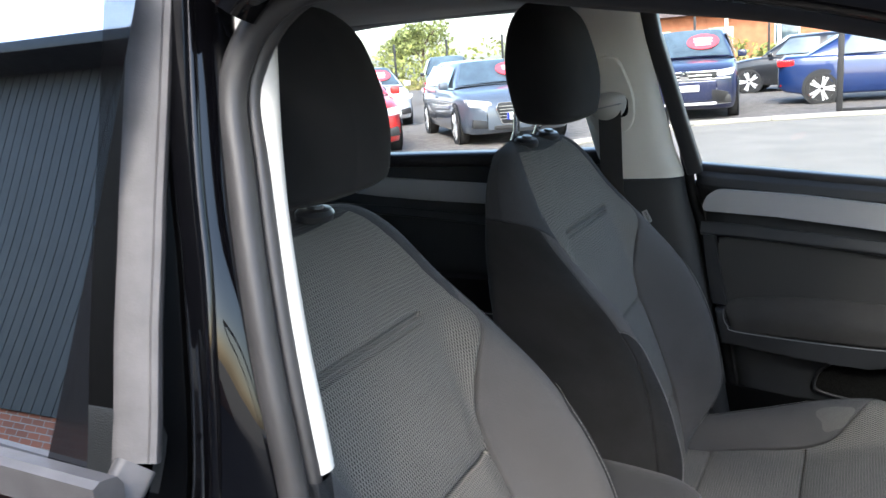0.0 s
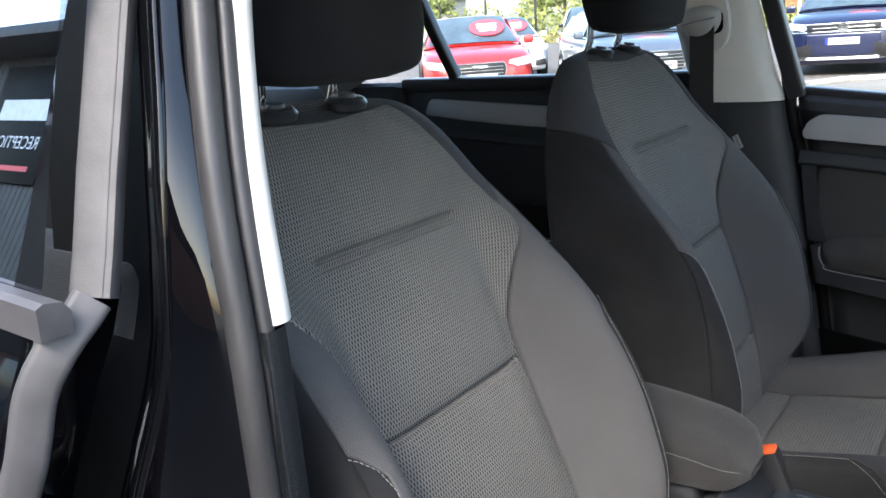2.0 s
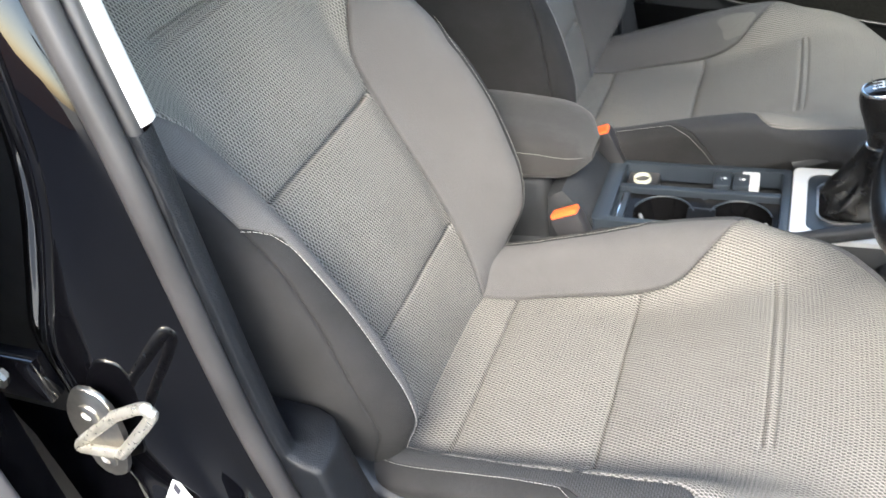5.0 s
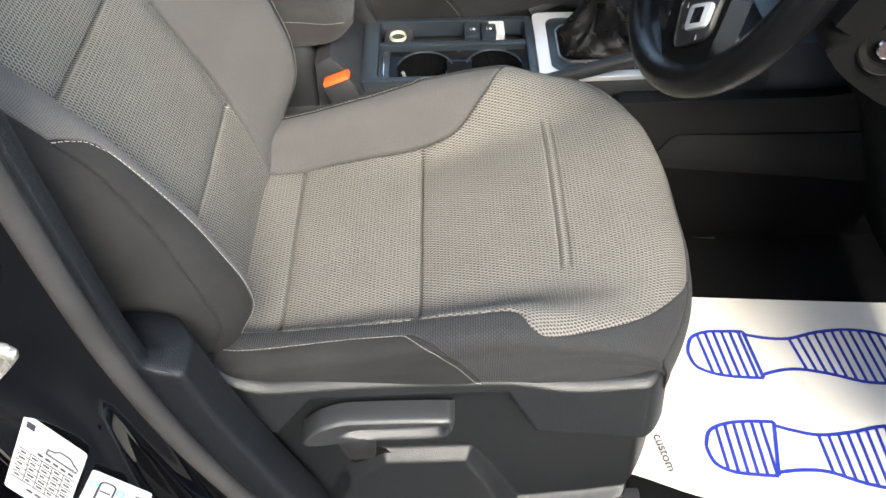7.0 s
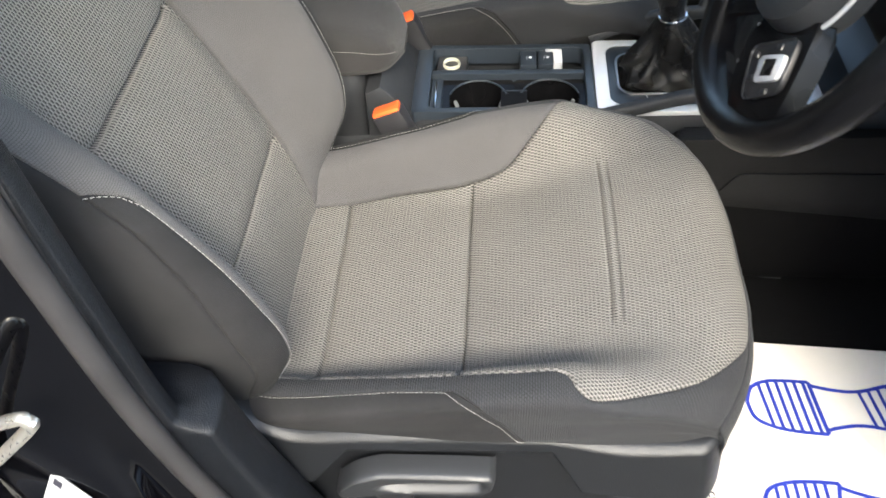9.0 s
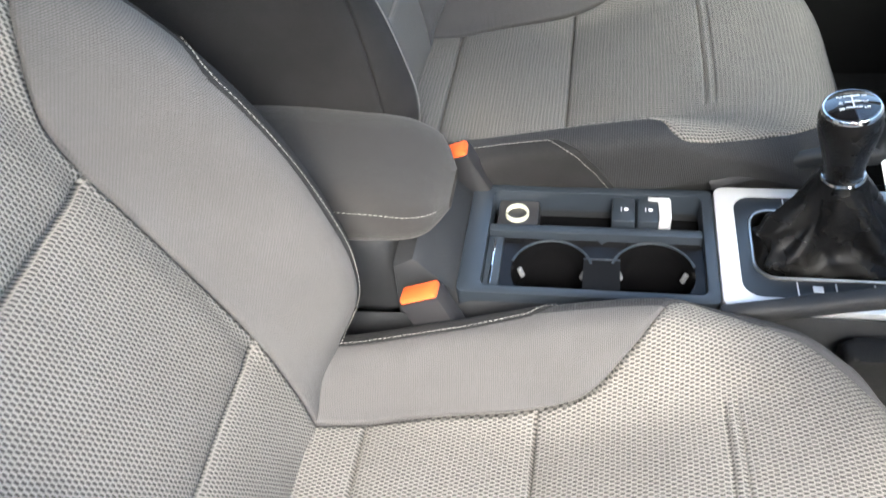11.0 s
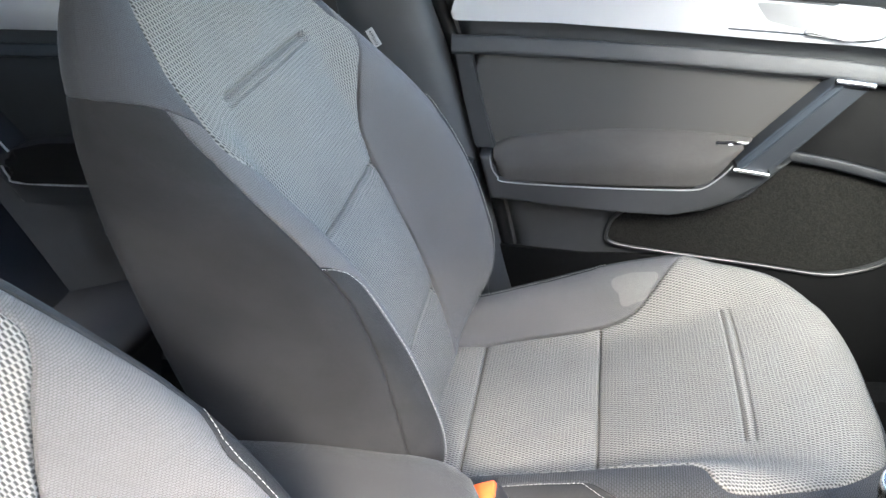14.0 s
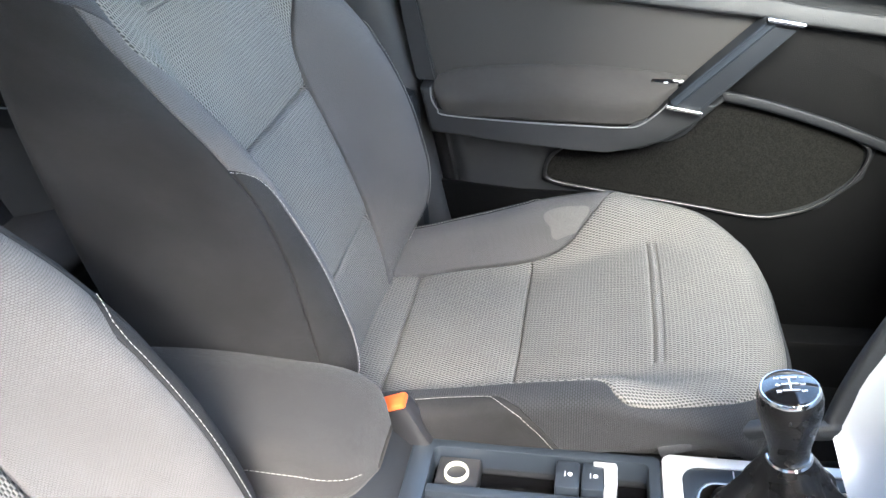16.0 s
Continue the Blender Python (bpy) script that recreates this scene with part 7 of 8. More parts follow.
ink_strokes("wheel_mark", [ring_line(0.001, 0.021, 0.003), ring_line(0.024, 0.021, 0.003)], m, lab)
part("book_icon", turned(box(-0.030, -0.021, 0.037, 0.045, 0.0006, 0.0009, 0), m), BLACK_INK, lab)
ink_strokes("gauge_icon", [ring_line(-0.025, 0.026, 0.0055), ring_line(-0.025, 0.026, 0.0028)], m, lab)
ink_strokes("table_line", [[(-0.031, y), (0.031, y)] for y in (0.009, 0.001, -0.007, -0.015, -0.023, -0.031)] + [[(x, 0.009), (x, -0.031)] for x in (-0.018, -0.006, 0.006, 0.0185)], m, lab, 0.0005, BLACK_INK)
random.seed(11)
bm = bmesh.new()
for r_ in range(5):
    for c_ in range(5):
        x, y = -0.0285 + 0.0123 * c_, 0.005 - 0.008 * r_
        box(x, x + random.uniform(0.005, 0.0075), y - 0.0011, y + 0.0011, 0.0006, 0.0009, 0, bm=bm)
for k_ in range(5):
    box(-0.012 + 0.0085 * k_, -0.006 + 0.0085 * k_, 0.0125, 0.0155, 0.0006, 0.0009, 0, bm=bm)
for x in (-0.012, -0.003, 0.006):
    box(x, x + 0.007, -0.0405, -0.0375, 0.0006, 0.0009, 0, bm=bm)
part("print_bar", turned(bm, m), BLACK_INK, lab)

# tyre sticker with a car from above
TEAL = plain("teal_print", (0.1, 0.45, 0.42), 0.6)
m, w, h = label_frame((-0.292, -0.7758, 0.619), (0.0494, -0.0101, -0.0338), (0.0346, 0.0166, 0.0552))
lab = thing("pillar_label", (-0.292, -0.776, 0.58), "white tyre sticker with a plan of a car", "sticker")
label_sheet(lab, m, w, h)
plan = corners([(-0.018, -0.024, 0.006), (-0.003, -0.024, 0.006), (-0.003, 0.024, 0.006), (-0.018, 0.024, 0.006)], 0.006)
ink_strokes("car_plan", [plan + plan[:1], [(-0.016, -0.008), (-0.005, -0.008)], [(-0.016, 0.010), (-0.005, 0.010)]], m, lab, 0.0011, BLACK_INK)
ink_strokes("tyre_ring", [ring_line(x, y, 0.0038) for x in (-0.0235, 0.0025) for y in (-0.016, 0.016)], m, lab, 0.0010, TEAL)
ink_strokes("table_line", [[(0.0115, -0.031), (0.0115, 0.031)]], m, lab, 0.0004)
bm = bmesh.new()
for x, y, a, b in ((0.017, 0.016, 0.008, 0.006), (0.017, -0.012, 0.003, 0.012), (0.022, -0.014, 0.003, 0.013)):
    box(x, x + a, y, y + b, 0.0006, 0.0009, 0, bm=bm)
part("print_bar", turned(bm, m), BLACK_INK, lab)

# ---- outside: parked cars ----
# uneven grey-blue base with some metal: part of the sky's reflection is painted in
CAR_GLASS = plain("sky_tinted_car_glass", (0.10, 0.14, 0.165), 0.05, 0.22, coat=1.0, vary=0.45, patch=1.3)
TYRE = plain("tyre_rubber", (0.02, 0.02, 0.02), 0.8)
ALLOY = plain("alloy_silver", (0.74, 0.74, 0.75), 0.35, 0.3)
LAMP = plain("headlamp_clear", (0.74, 0.76, 0.79), 0.12, 0.3, coat=0.7)
TAIL = plain("red_tail_lamp", (0.5, 0.01, 0.015), 0.2, coat=0.7)
PLATE = plain("white_number_plate", (0.75, 0.75, 0.74), 0.4)
PRICE = plain("red_price_sign", (0.72, 0.07, 0.09), 0.5)
DARK_GRILLE = plain("dark_grille", (0.015, 0.015, 0.016), 0.4)


def car_paint(name, col, metal=0.3):
    return plain(name, col, 0.3, metal, coat=1.0, vary=0.06, patch=1.0)


RED = car_paint("red_car_paint", (0.62, 0.02, 0.015), 0.0)
WHITE = car_paint("white_car_paint", (0.75, 0.76, 0.78), 0.0)
SLATE = car_paint("slate_grey_paint", (0.10, 0.12, 0.15))
NAVY = car_paint("navy_blue_paint", (0.013, 0.018, 0.058))
BLUE = car_paint("bright_blue_paint", (0.008, 0.030, 0.125))
BLACKCAR = car_paint("black_car_paint", (0.012, 0.013, 0.016))
SILVERCAR = car_paint("silver_car_paint", (0.42, 0.45, 0.48), 0.5)


def patch(c, n=6, m=4, bulge=0.0):
    """A bowed quad between four corners."""
    a, b, d, e = [Vector(q) for q in c]
    nrm = (b - a).cross(e - a).normalized()
    return np.array([[tuple(a.lerp(b, u).lerp(e.lerp(d, u), v) + nrm * bulge * 4 * u * (1 - u)) for u in np.linspace(0, 1, n)] for v in np.linspace(0, 1, m)])


def parked_car(label, paint, at, heading, L=4.3, W=1.79, H=1.43, bonnet=0.92, tall=0.0, saloon=False, sign=False, front="framed", group="parked cars"):
    car = new("parked_car")
    tagged(car, label, "car", group)
    w, belt = W / 2, 0.93 + tall
    f, r = L / 2, -L / 2
    # body: rings along the car
    st = [(f, 0.62, 0.30, 0.62 + tall), (f - 0.06, 0.80, 0.22, 0.70 + tall), (f - 0.25, 0.93, 0.20, 0.80 + tall), (f - 0.6, 0.98, 0.20, bonnet - 0.05 + tall), (f - 1.0, 1.0, 0.20, bonnet + tall), (f - 1.3, 1.0, 0.20, belt), (0.0, 1.0, 0.20, belt + 0.01), (r + 1.0, 1.0, 0.20, belt + 0.05), (r + 0.45, 0.97, 0.22, belt + 0.06), (r + 0.12, 0.92, 0.28, belt + (0.06 if saloon else 0.02)), (r, 0.80, 0.36, belt - 0.06)]
    rows = []
    for x, k, lo, hi in st:
        ww = w * k
        half = smooth_line([(0, lo, 0), (ww * 0.85, lo, 0), (ww * 0.97, lo + 0.08, 0), (ww, lo + 0.3 * (hi - lo), 0), (ww, lo + 0.62 * (hi - lo), 0), (ww * 0.965, hi - 0.06, 0), (ww * 0.86, hi, 0), (ww * 0.5, hi + 0.025, 0), (0, hi + 0.035, 0)], 3)
        rows.append([(x, -v.x, v.y) for v in half] + [(x, v.x, v.y) for v in half[::-1]][1:])
    body = sheet(np.array(rows), everywhere, "body", paint, car)
    part("nose", sweep([(f - 0.02, -0.6 * w, 0.45 + tall * 0.6), (f + 0.015, 0, 0.45 + tall * 0.6), (f - 0.02, 0.6 * w, 0.45 + tall * 0.6)], rounded_rect(0.06, 0.38, 0.03, 3)), paint, car)
    part("tail_panel", box(r - 0.01, r + 0.05, -0.78 * w, 0.78 * w, 0.38, belt - 0.06, 0.03), paint, car)
    # cabin
    x0, x1, x2, x3 = f - 1.15, f - 1.85, r + (1.25 if saloon else 0.75), r + (0.55 if saloon else 0.18)
    zt = H
    ring = [(x0, 0.90, belt - 0.02, 0.88, belt + 0.02), (x1, 0.93, belt, 0.66, zt - 0.03), ((x1 + x2) / 2, 0.93, belt + 0.01, 0.69, zt), (x2, 0.92, belt + 0.03, 0.66, zt - 0.05), (x3, 0.86, belt + 0.04, 0.80, belt + 0.07)]
    rows = []
    for x, kb, zb, kt, z in ring:
        half = smooth_line([(w * kb, zb, 0), (w * (kb + kt) / 2 + 0.02, (zb + z) / 2, 0), (w * kt, z - 0.03 if z > zb + 0.1 else z, 0), (w * kt * 0.7, z + 0.012, 0), (0, z + 0.02, 0)], 3)
        rows.append([(x, -v.x, v.y) for v in half] + [(x, v.x, v.y) for v in half[::-1]][1:])
    sheet(np.array(rows), everywhere, "cabin", paint, car)
    g = 0.012
    ws = sheet(patch([(x0 - 0.03 + g, -0.84 * w, belt + 0.05), (x0 - 0.03 + g, 0.84 * w, belt + 0.05), (x1 + 0.05 + g, 0.62 * w, zt - 0.035 + g), (x1 + 0.05 + g, -0.62 * w, zt - 0.035 + g)], 8, 4, 0.03), everywhere, "windscreen", CAR_GLASS, car)
    sheet(patch([(x3 + 0.06 - g, -0.78 * w, belt + 0.10), (x3 + 0.06 - g, 0.78 * w, belt + 0.10), (x2 - 0.05 - g, 0.6 * w, zt - 0.06 + g), (x2 - 0.05 - g, -0.6 * w, zt - 0.06 + g)], 8, 4, -0.03), everywhere, "rear_window", CAR_GLASS, car)
    xm = (x1 + x2) / 2 + 0.12
    for s in (-1, 1):
        lo, hi = (w * 0.945 + g) * s, (w * 0.72 + g) * s
        for a0, a1, b1, b0 in ((x0 - 0.35, xm + 0.04, xm + 0.03, x1 + 0.02), (xm - 0.04, x2 - 0.12, x2 + 0.08, xm - 0.05)):
            P = patch([(a0, lo, belt + 0.045), (a1, lo, belt + 0.05), (b1, hi, zt - 0.085), (b0, hi, zt - 0.085)], 4, 4, 0.02 * s)
            sheet(P, everywhere, "side_window", CAR_GLASS, car)
        wing = part("wing_mirror", box(x0 - 0.30, x0 - 0.18, s * (w * 1.0) - 0.01, s * (w * 1.0 + 0.14) + 0.01, belt + 0.0, belt + 0.13, 0.03, 3) if s > 0 else box(x0 - 0.30, x0 - 0.18, -(w * 1.0 + 0.14) - 0.01, -w + 0.01, belt, belt + 0.13, 0.03, 3), paint, car)
        part("headlight", slab(corners([(s * 0.50 * w, 0.60 + tall), (s * 0.92 * w, 0.66 + tall), (s * 0.95 * w, 0.78 + tall), (s * 0.52 * w, 0.72 + tall)], 0.03), "x", f - 0.30, f - 0.045 + 0.02, r=0.02), LAMP, car, "clear headlamp")
        part("tail_light", slab(corners([(s * 0.56 * w, belt - 0.16), (s * 0.93 * w, belt - 0.14), (s * 0.95 * w, belt + 0.0), (s * 0.56 * w, belt - 0.02)], 0.03), "x", r - 0.02, r + 0.28, r=0.015), TAIL, car, "red tail lamp")
        part("fog_grille", slab(corners([(s * 0.55 * w, 0.30), (s * 0.88 * w, 0.32), (s * 0.86 * w, 0.46), (s * 0.60 * w, 0.42)], 0.02), "x", f - 0.12, f + 0.005, r=0.008), DARK_GRILLE, car)
        for x in (f - 0.86, r + 0.80):
            wh = part("wheel", turned(lathe([(0.20, -0.10), (0.30, -0.10), (0.322, -0.07), (0.325, 0.06), (0.30, 0.10), (0.245, 0.105), (0.235, 0.07)], 32), Matrix.Translation((x, s * (w - 0.085), 0.325)) @ pose(0, 0, 0, -90 * s)), TYRE, car, "black tyre")
            bm = lathe([(0, 0.055), (0.05, 0.075), (0.055, 0.06), (0.05, 0.03), (0, 0.03)], 16)
            for k in range(10):
                turned_spoke = box(-0.021, 0.021, 0.03, 0.25, 0.06, 0.098, 0.006, 1)
                bmesh.ops.transform(turned_spoke, matrix=pose(0, 0, 0, 0, 0, 36 * k + (9 if k % 2 else -9)), verts=turned_spoke.verts)
                me_ = bpy.data.meshes.new("tmp")
                turned_spoke.to_mesh(me_)
                bm.from_mesh(me_)
                bpy.data.meshes.remove(me_)
                turned_spoke.free()
            ring_ = sweep([(0.252 * math.cos(t), 0.252 * math.sin(t), 0.085) for t in np.linspace(0, 2 * math.pi, 33)[:-1]], circle(0.013, 6), closed=True, bm=bm)
            part("rim", turned(bm, Matrix.Translation((x, s * (w - 0.085), 0.325)) @ pose(0, 0, 0, -90 * s)), ALLOY, wh, "alloy rim with five twin spokes")
            arch = part("wheel_arch", turned(lathe([(0.0, 0.0), (0.36, 0.0), (0.37, 0.012), (0.0, 0.012)], 28), Matrix.Translation((x, s * (w - 0.012), 0.345)) @ pose(0, 0, 0, -90 * s)), DARK_GRILLE, car)
    if front == "wide":
        zg = 0.66 + tall
        part("grille", slab(corners([(-0.60 * w, zg - 0.06), (0.60 * w, zg - 0.06), (0.62 * w, zg + 0.06), (-0.62 * w, zg + 0.06)], 0.02), "x", f - 0.12, f + 0.02, r=0.01), DARK_GRILLE, car, "slim dark grille")
        for z in (zg - 0.065, zg, zg + 0.065):
            part("grille_bar", sweep([(f - 0.07, -0.86 * w, z), (f + 0.012, -0.5 * w, z), (f + 0.03, 0, z), (f + 0.012, 0.5 * w, z), (f - 0.07, 0.86 * w, z)], rounded_rect(0.02, 0.018 if z == zg else 0.026, 0.005, 2)), CHROME, car, "chrome grille bar")
        part("badge", turned(lathe([(0, 0.0), (0.085, 0.0), (0.085, 0.02), (0, 0.028)], 24), Matrix.Translation((f + 0.028, 0, zg)) @ pose(0, 0, 0, 0, 90, 0)), CHROME, car, "round chrome disc")
        part("lower_grille", slab(corners([(-0.74 * w, 0.36), (0.74 * w, 0.36), (0.84 * w, 0.50), (0.60 * w, 0.56), (-0.60 * w, 0.56), (-0.84 * w, 0.50)], 0.03), "x", f - 0.16, f + 0.015, r=0.01), DARK_GRILLE, car, "wide black lower grille")
        part("skid_plate", sweep([(f - 0.10, -0.86 * w, 0.33), (f + 0.02, -0.5 * w, 0.315), (f + 0.03, 0, 0.315), (f + 0.02, 0.5 * w, 0.315), (f - 0.10, 0.86 * w, 0.33)], rounded_rect(0.04, 0.05, 0.012, 3)), ALLOY, car, "grey skid plate")
        zp = 0.60
    else:
        part("grille", slab(corners([(-0.36 * w, 0.36 + tall * 0.4), (0.36 * w, 0.36 + tall * 0.4), (0.46 * w, 0.60 + tall), (0.42 * w, 0.70 + tall), (-0.42 * w, 0.70 + tall), (-0.46 * w, 0.60 + tall)], 0.04), "x", f - 0.05, f + 0.045, r=0.01), DARK_GRILLE, car, "dark radiator grille")
        part("grille_frame", sweep([(f + 0.045, y, z) for y, z in corners([(-0.36 * w, 0.36 + tall * 0.4), (0.36 * w, 0.36 + tall * 0.4), (0.46 * w, 0.60 + tall), (0.42 * w, 0.70 + tall), (-0.42 * w, 0.70 + tall), (-0.46 * w, 0.60 + tall)], 0.04)], circle(0.011, 6), up=(1, 0, 0), closed=True), CHROME, car, "chrome grille surround")
        for k in range(5):
            z = 0.44 + tall + 0.05 * k
            part("grille_bar", box(f + 0.042, f + 0.052, -0.40 * w, 0.40 * w, z - 0.004, z + 0.004, 0.002), STEEL, car)
        part("badge", box(f + 0.05, f + 0.06, -0.12, 0.12, 0.625 + tall, 0.665 + tall, 0.012, 2), CHROME, car, "small chrome badge bar")
        part("lower_grille", box(f - 0.05, f + 0.035, -0.5 * w, 0.5 * w, 0.27, 0.34, 0.01), DARK_GRILLE, car)
        zp = 0.48 + tall * 0.5
    part("number_plate", box(f + 0.05, f + 0.062, -0.26, 0.26, zp - 0.056, zp + 0.056, 0.003), PLATE, car, "white number plate")
    part("plate_bar", box(f + 0.061, f + 0.065, -0.18, 0.20, zp - 0.022, zp + 0.022, 0.0), GREY_INK, car)
    part("plate_band", box(f + 0.061, f + 0.0645, -0.26, -0.215, zp - 0.056, zp + 0.056, 0.0), INK, car)
    for s in (-1, 1):
        part("fog_lamp", turned(lathe([(0, 0.0), (0.05, 0.0), (0.045, 0.018), (0, 0.022)], 14), Matrix.Translation((f - 0.02, s * 0.74 * w, 0.385)) @ pose(0, 0, 0, 0, 90, 0)), LAMP, car, "small fog lamp")
        part("door_line", sweep([(xm, s * w * 1.001, 0.34), (xm, s * (w + 0.001), 0.62), (xm, s * w * 0.968, belt - 0.02)], circle(0.006, 5), up=(1, 0, 0)), DARK_GRILLE, car)
        part("door_handle", box(xm + 0.06, xm + 0.26, s * w - 0.012, s * w + 0.018, belt - 0.17, belt - 0.13, 0.008), paint, car)
        part("side_reflector", box(r + 0.02, r + 0.06, s * 0.72 * w - 0.10, s * 0.72 * w + 0.10, 0.40, 0.44, 0.008), TAIL, car, "red bumper reflector")
    if sign:
        foot, head_ = Vector((x0 - 0.03, 0, belt + 0.05)), Vector((x1 + 0.05, 0, zt - 0.035))
        up_ = (head_ - foot).normalized()
        out_ = Vector((0, 1, 0)).cross(up_) * -1
        out_ = out_ if out_.z > 0 else -out_
        m = Matrix.Translation(foot.lerp(head_, 0.48) + Vector((0, 0.27, 0)) + out_ * 0.058) @ Matrix((Vector((0, 1, 0)), up_, out_)).transposed().to_4x4()
        sg = part("price_sign", turned(lathe([(0, 0), (0.30, 0), (0.30, 0.008), (0, 0.008)], 28), m @ Matrix.Diagonal((1, 0.78, 1, 1))), PRICE, car, "red oval price sign in the windscreen")
        for k in range(3):
            part("sign_bar", turned(box(-0.17 + 0.03 * (k == 2), 0.17 - 0.03 * (k == 2), -0.022, 0.022, 0.008, 0.011, 0.0), m @ Matrix.Translation((0, 0.09 - 0.09 * k, 0))), PLATE, sg)
    ang = math.atan2(heading[1], heading[0])
    car.matrix_world = Matrix.Translation((at[0], at[1], GROUND)) @ Matrix.Rotation(ang, 4, "Z")
    return car


def front_at(x, y, heading, L):
    """The middle of a car whose nose is at x, y."""
    h = Vector(heading).normalized()
    return (x - h.x * L / 2, y - h.y * L / 2)


def place(x, y, hd, L=4.3):
    return dict(at=front_at(x, y, hd, L), heading=hd, L=L)


parked_car("red hatchback with a red price sign in its windscreen", RED, **place(-7.0, 9.7, (0.62, -0.78)), sign=True)
parked_car("white hatchback with a price sign parked in the lot", WHITE, **place(-9.9, 15.4, (0.62, -0.78)), sign=True)
parked_car("slate grey coupe with dark grille parked on gravel", SLATE, **place(-4.75, 11.3, (0.60, -0.80), 4.6), H=1.38, W=1.86, sign=True)
parked_car("silver hatchback parked behind the others", SILVERCAR, **place(-7.9, 17.2, (0.60, -0.80)))
parked_car("dark off-road car parked by the hedge", BLACKCAR, **place(-12.6, 25.0, (0.5, -0.86), 4.5), H=1.7, tall=0.12)
parked_car("navy blue off-road car with a chrome-barred grille", NAVY, **place(-2.75, 14.35, (0.12, -0.99), 4.5), H=1.66, W=1.84, tall=0.16, front="wide", sign=True)
parked_car("bright blue saloon with silver wheels", BLUE, at=(0.75, 18.3), heading=(1, 0.10), L=4.45, H=1.42, saloon=True)
parked_car("black hatchback with five-spoke alloy wheels", BLACKCAR, at=(-1.2, 23.2), heading=(-1, 0.05), L=4.3, H=1.45)
parked_car("white hatchback parked at the far fence", WHITE, at=(-1.5, 30.0), heading=(0.2, -1), L=4.2, H=1.5)
parked_car("silver car parked further back", SILVERCAR, at=(-17, 24.0), heading=(0.6, -0.8), L=4.3)
parked_car("white car parked near the bank", WHITE, at=(-20, 20.0), heading=(0.6, -0.8), L=4.3)

# gravel lot behind a pale kerb
GRAVEL = plain("grey_gravel", (0.14, 0.125, 0.11), 0.95, grain=0.03, scale=30, vary=0.5, patch=9)
KERB = plain("pale_kerb_stone", (0.36, 0.34, 0.29), 0.85, grain=0.004, scale=60)
lot = part("gravel_lot", slab([(-70, 5.5), (-6.0, 6.6), (-2.5, 13.6), (0.0, 14.45), (60, 17.5), (60, 58), (-70, 58)], "z", GROUND - 0.05, GROUND + 0.02), GRAVEL)
tagged(lot, "rough grey gravel car lot", "gravel", kind="structure")
kerb_pts = [Vector(q) for q in ((-6.0, 6.6, 0), (-2.5, 13.6, 0), (0.0, 14.45, 0), (20, 15.5, 0))]
kerb = thing("kerb", (0, 14, GROUND), "pale stone kerb along the gravel lot", "kerb", kind="structure")
for a, b in zip(kerb_pts, kerb_pts[1:]):
    d = b - a
    n = max(1, int(d.length / 0.915))
    ang = math.atan2(d.y, d.x)
    for k in range(n):
        q = a + d * ((k + 0.5) / n)
        half = d.length / n / 2 - 0.006
        part("kerb_stone", turned(box(-half, half, -0.075, 0.075, 0, 0.075, 0.012), Matrix.Translation((q.x, q.y, GROUND)) @ Matrix.Rotation(ang, 4, "Z")), KERB, kerb)

# fence posts and lamp posts
POST = plain("black_post", (0.015, 0.015, 0.016), 0.5)
PALE_POST = plain("pale_post", (0.7, 0.68, 0.6), 0.6)
fence = thing("fence", (0, 15, GROUND), "black metal fence with posts and rail by the lot", "fence")
for k in range(8):
    x = -0.2 + 2.4 * k
    part("fence_post", box(x - 0.05, x + 0.05, 14.55, 14.65, GROUND, GROUND + 1.75, 0.01), POST, fence)
part("fence_rail", box(-0.2, 17, 14.59, 14.61, GROUND + 1.5, GROUND + 1.56, 0.004), POST, fence)
part("fence_rail", box(-0.2, 17, 14.59, 14.61, GROUND + 0.06, GROUND + 0.12, 0.004), POST, fence)
back_fence = thing("boundary_fence", (0, 45, GROUND), "dark posts of a boundary fence before the hedge", "fence")
for k in range(26):
    x = -58 + 3.6 * k
    part("fence_post", box(x - 0.06, x + 0.06, 43.9, 44.0, GROUND, GROUND + 2.9, 0.01), POST, back_fence)
for x in (-9.5, -5.5, -3.2, 1.5, 4.0):
    lp = part("lamp_post", turned(lathe([(0.0, 0), (0.13, 0), (0.09, 0.3), (0.07, 6.5), (0.0, 6.5)], 12), Matrix.Translation((x, 40, GROUND))), PALE_POST)
    tagged(lp, "pale tall post beside the boundary", "post", "pale posts")

# far brick building
BRICK = plain("orange_brick", (0.42, 0.16, 0.08), 0.9, vary=0.2, patch=2)
SLATE_ROOF = plain("brown_roof", (0.12, 0.09, 0.08), 0.8, vary=0.2)
house = thing("brick_building", (2, 66, GROUND), "long orange brick building with a brown roof", "building")
part("wall", box(-16, 30, 62, 72, GROUND, GROUND + 3.6, 0.02), BRICK, house)
part("roof", slab([(61, GROUND + 3.6), (67, GROUND + 6.0), (73, GROUND + 3.6)], "x", -16.6, 30.6), SLATE_ROOF, house)
for k in range(10):
    x = -14 + 4.4 * k
    w_ = part("window", box(x, x + 1.5, 61.93, 62.02, GROUND + 1.2, GROUND + 2.5, 0.01), CAR_GLASS, house)
    part("frame", box(x - 0.08, x + 1.58, 61.96, 62.03, GROUND + 1.1, GROUND + 2.6, 0.01), PALE_POST, w_)
hut = thing("grey_hut", (-60, 70, GROUND), "low grey shed beyond the hedge", "shed")
part("wall", box(-66, -54, 72, 78, GROUND, GROUND + 4.4, 0.02), KERB, hut)
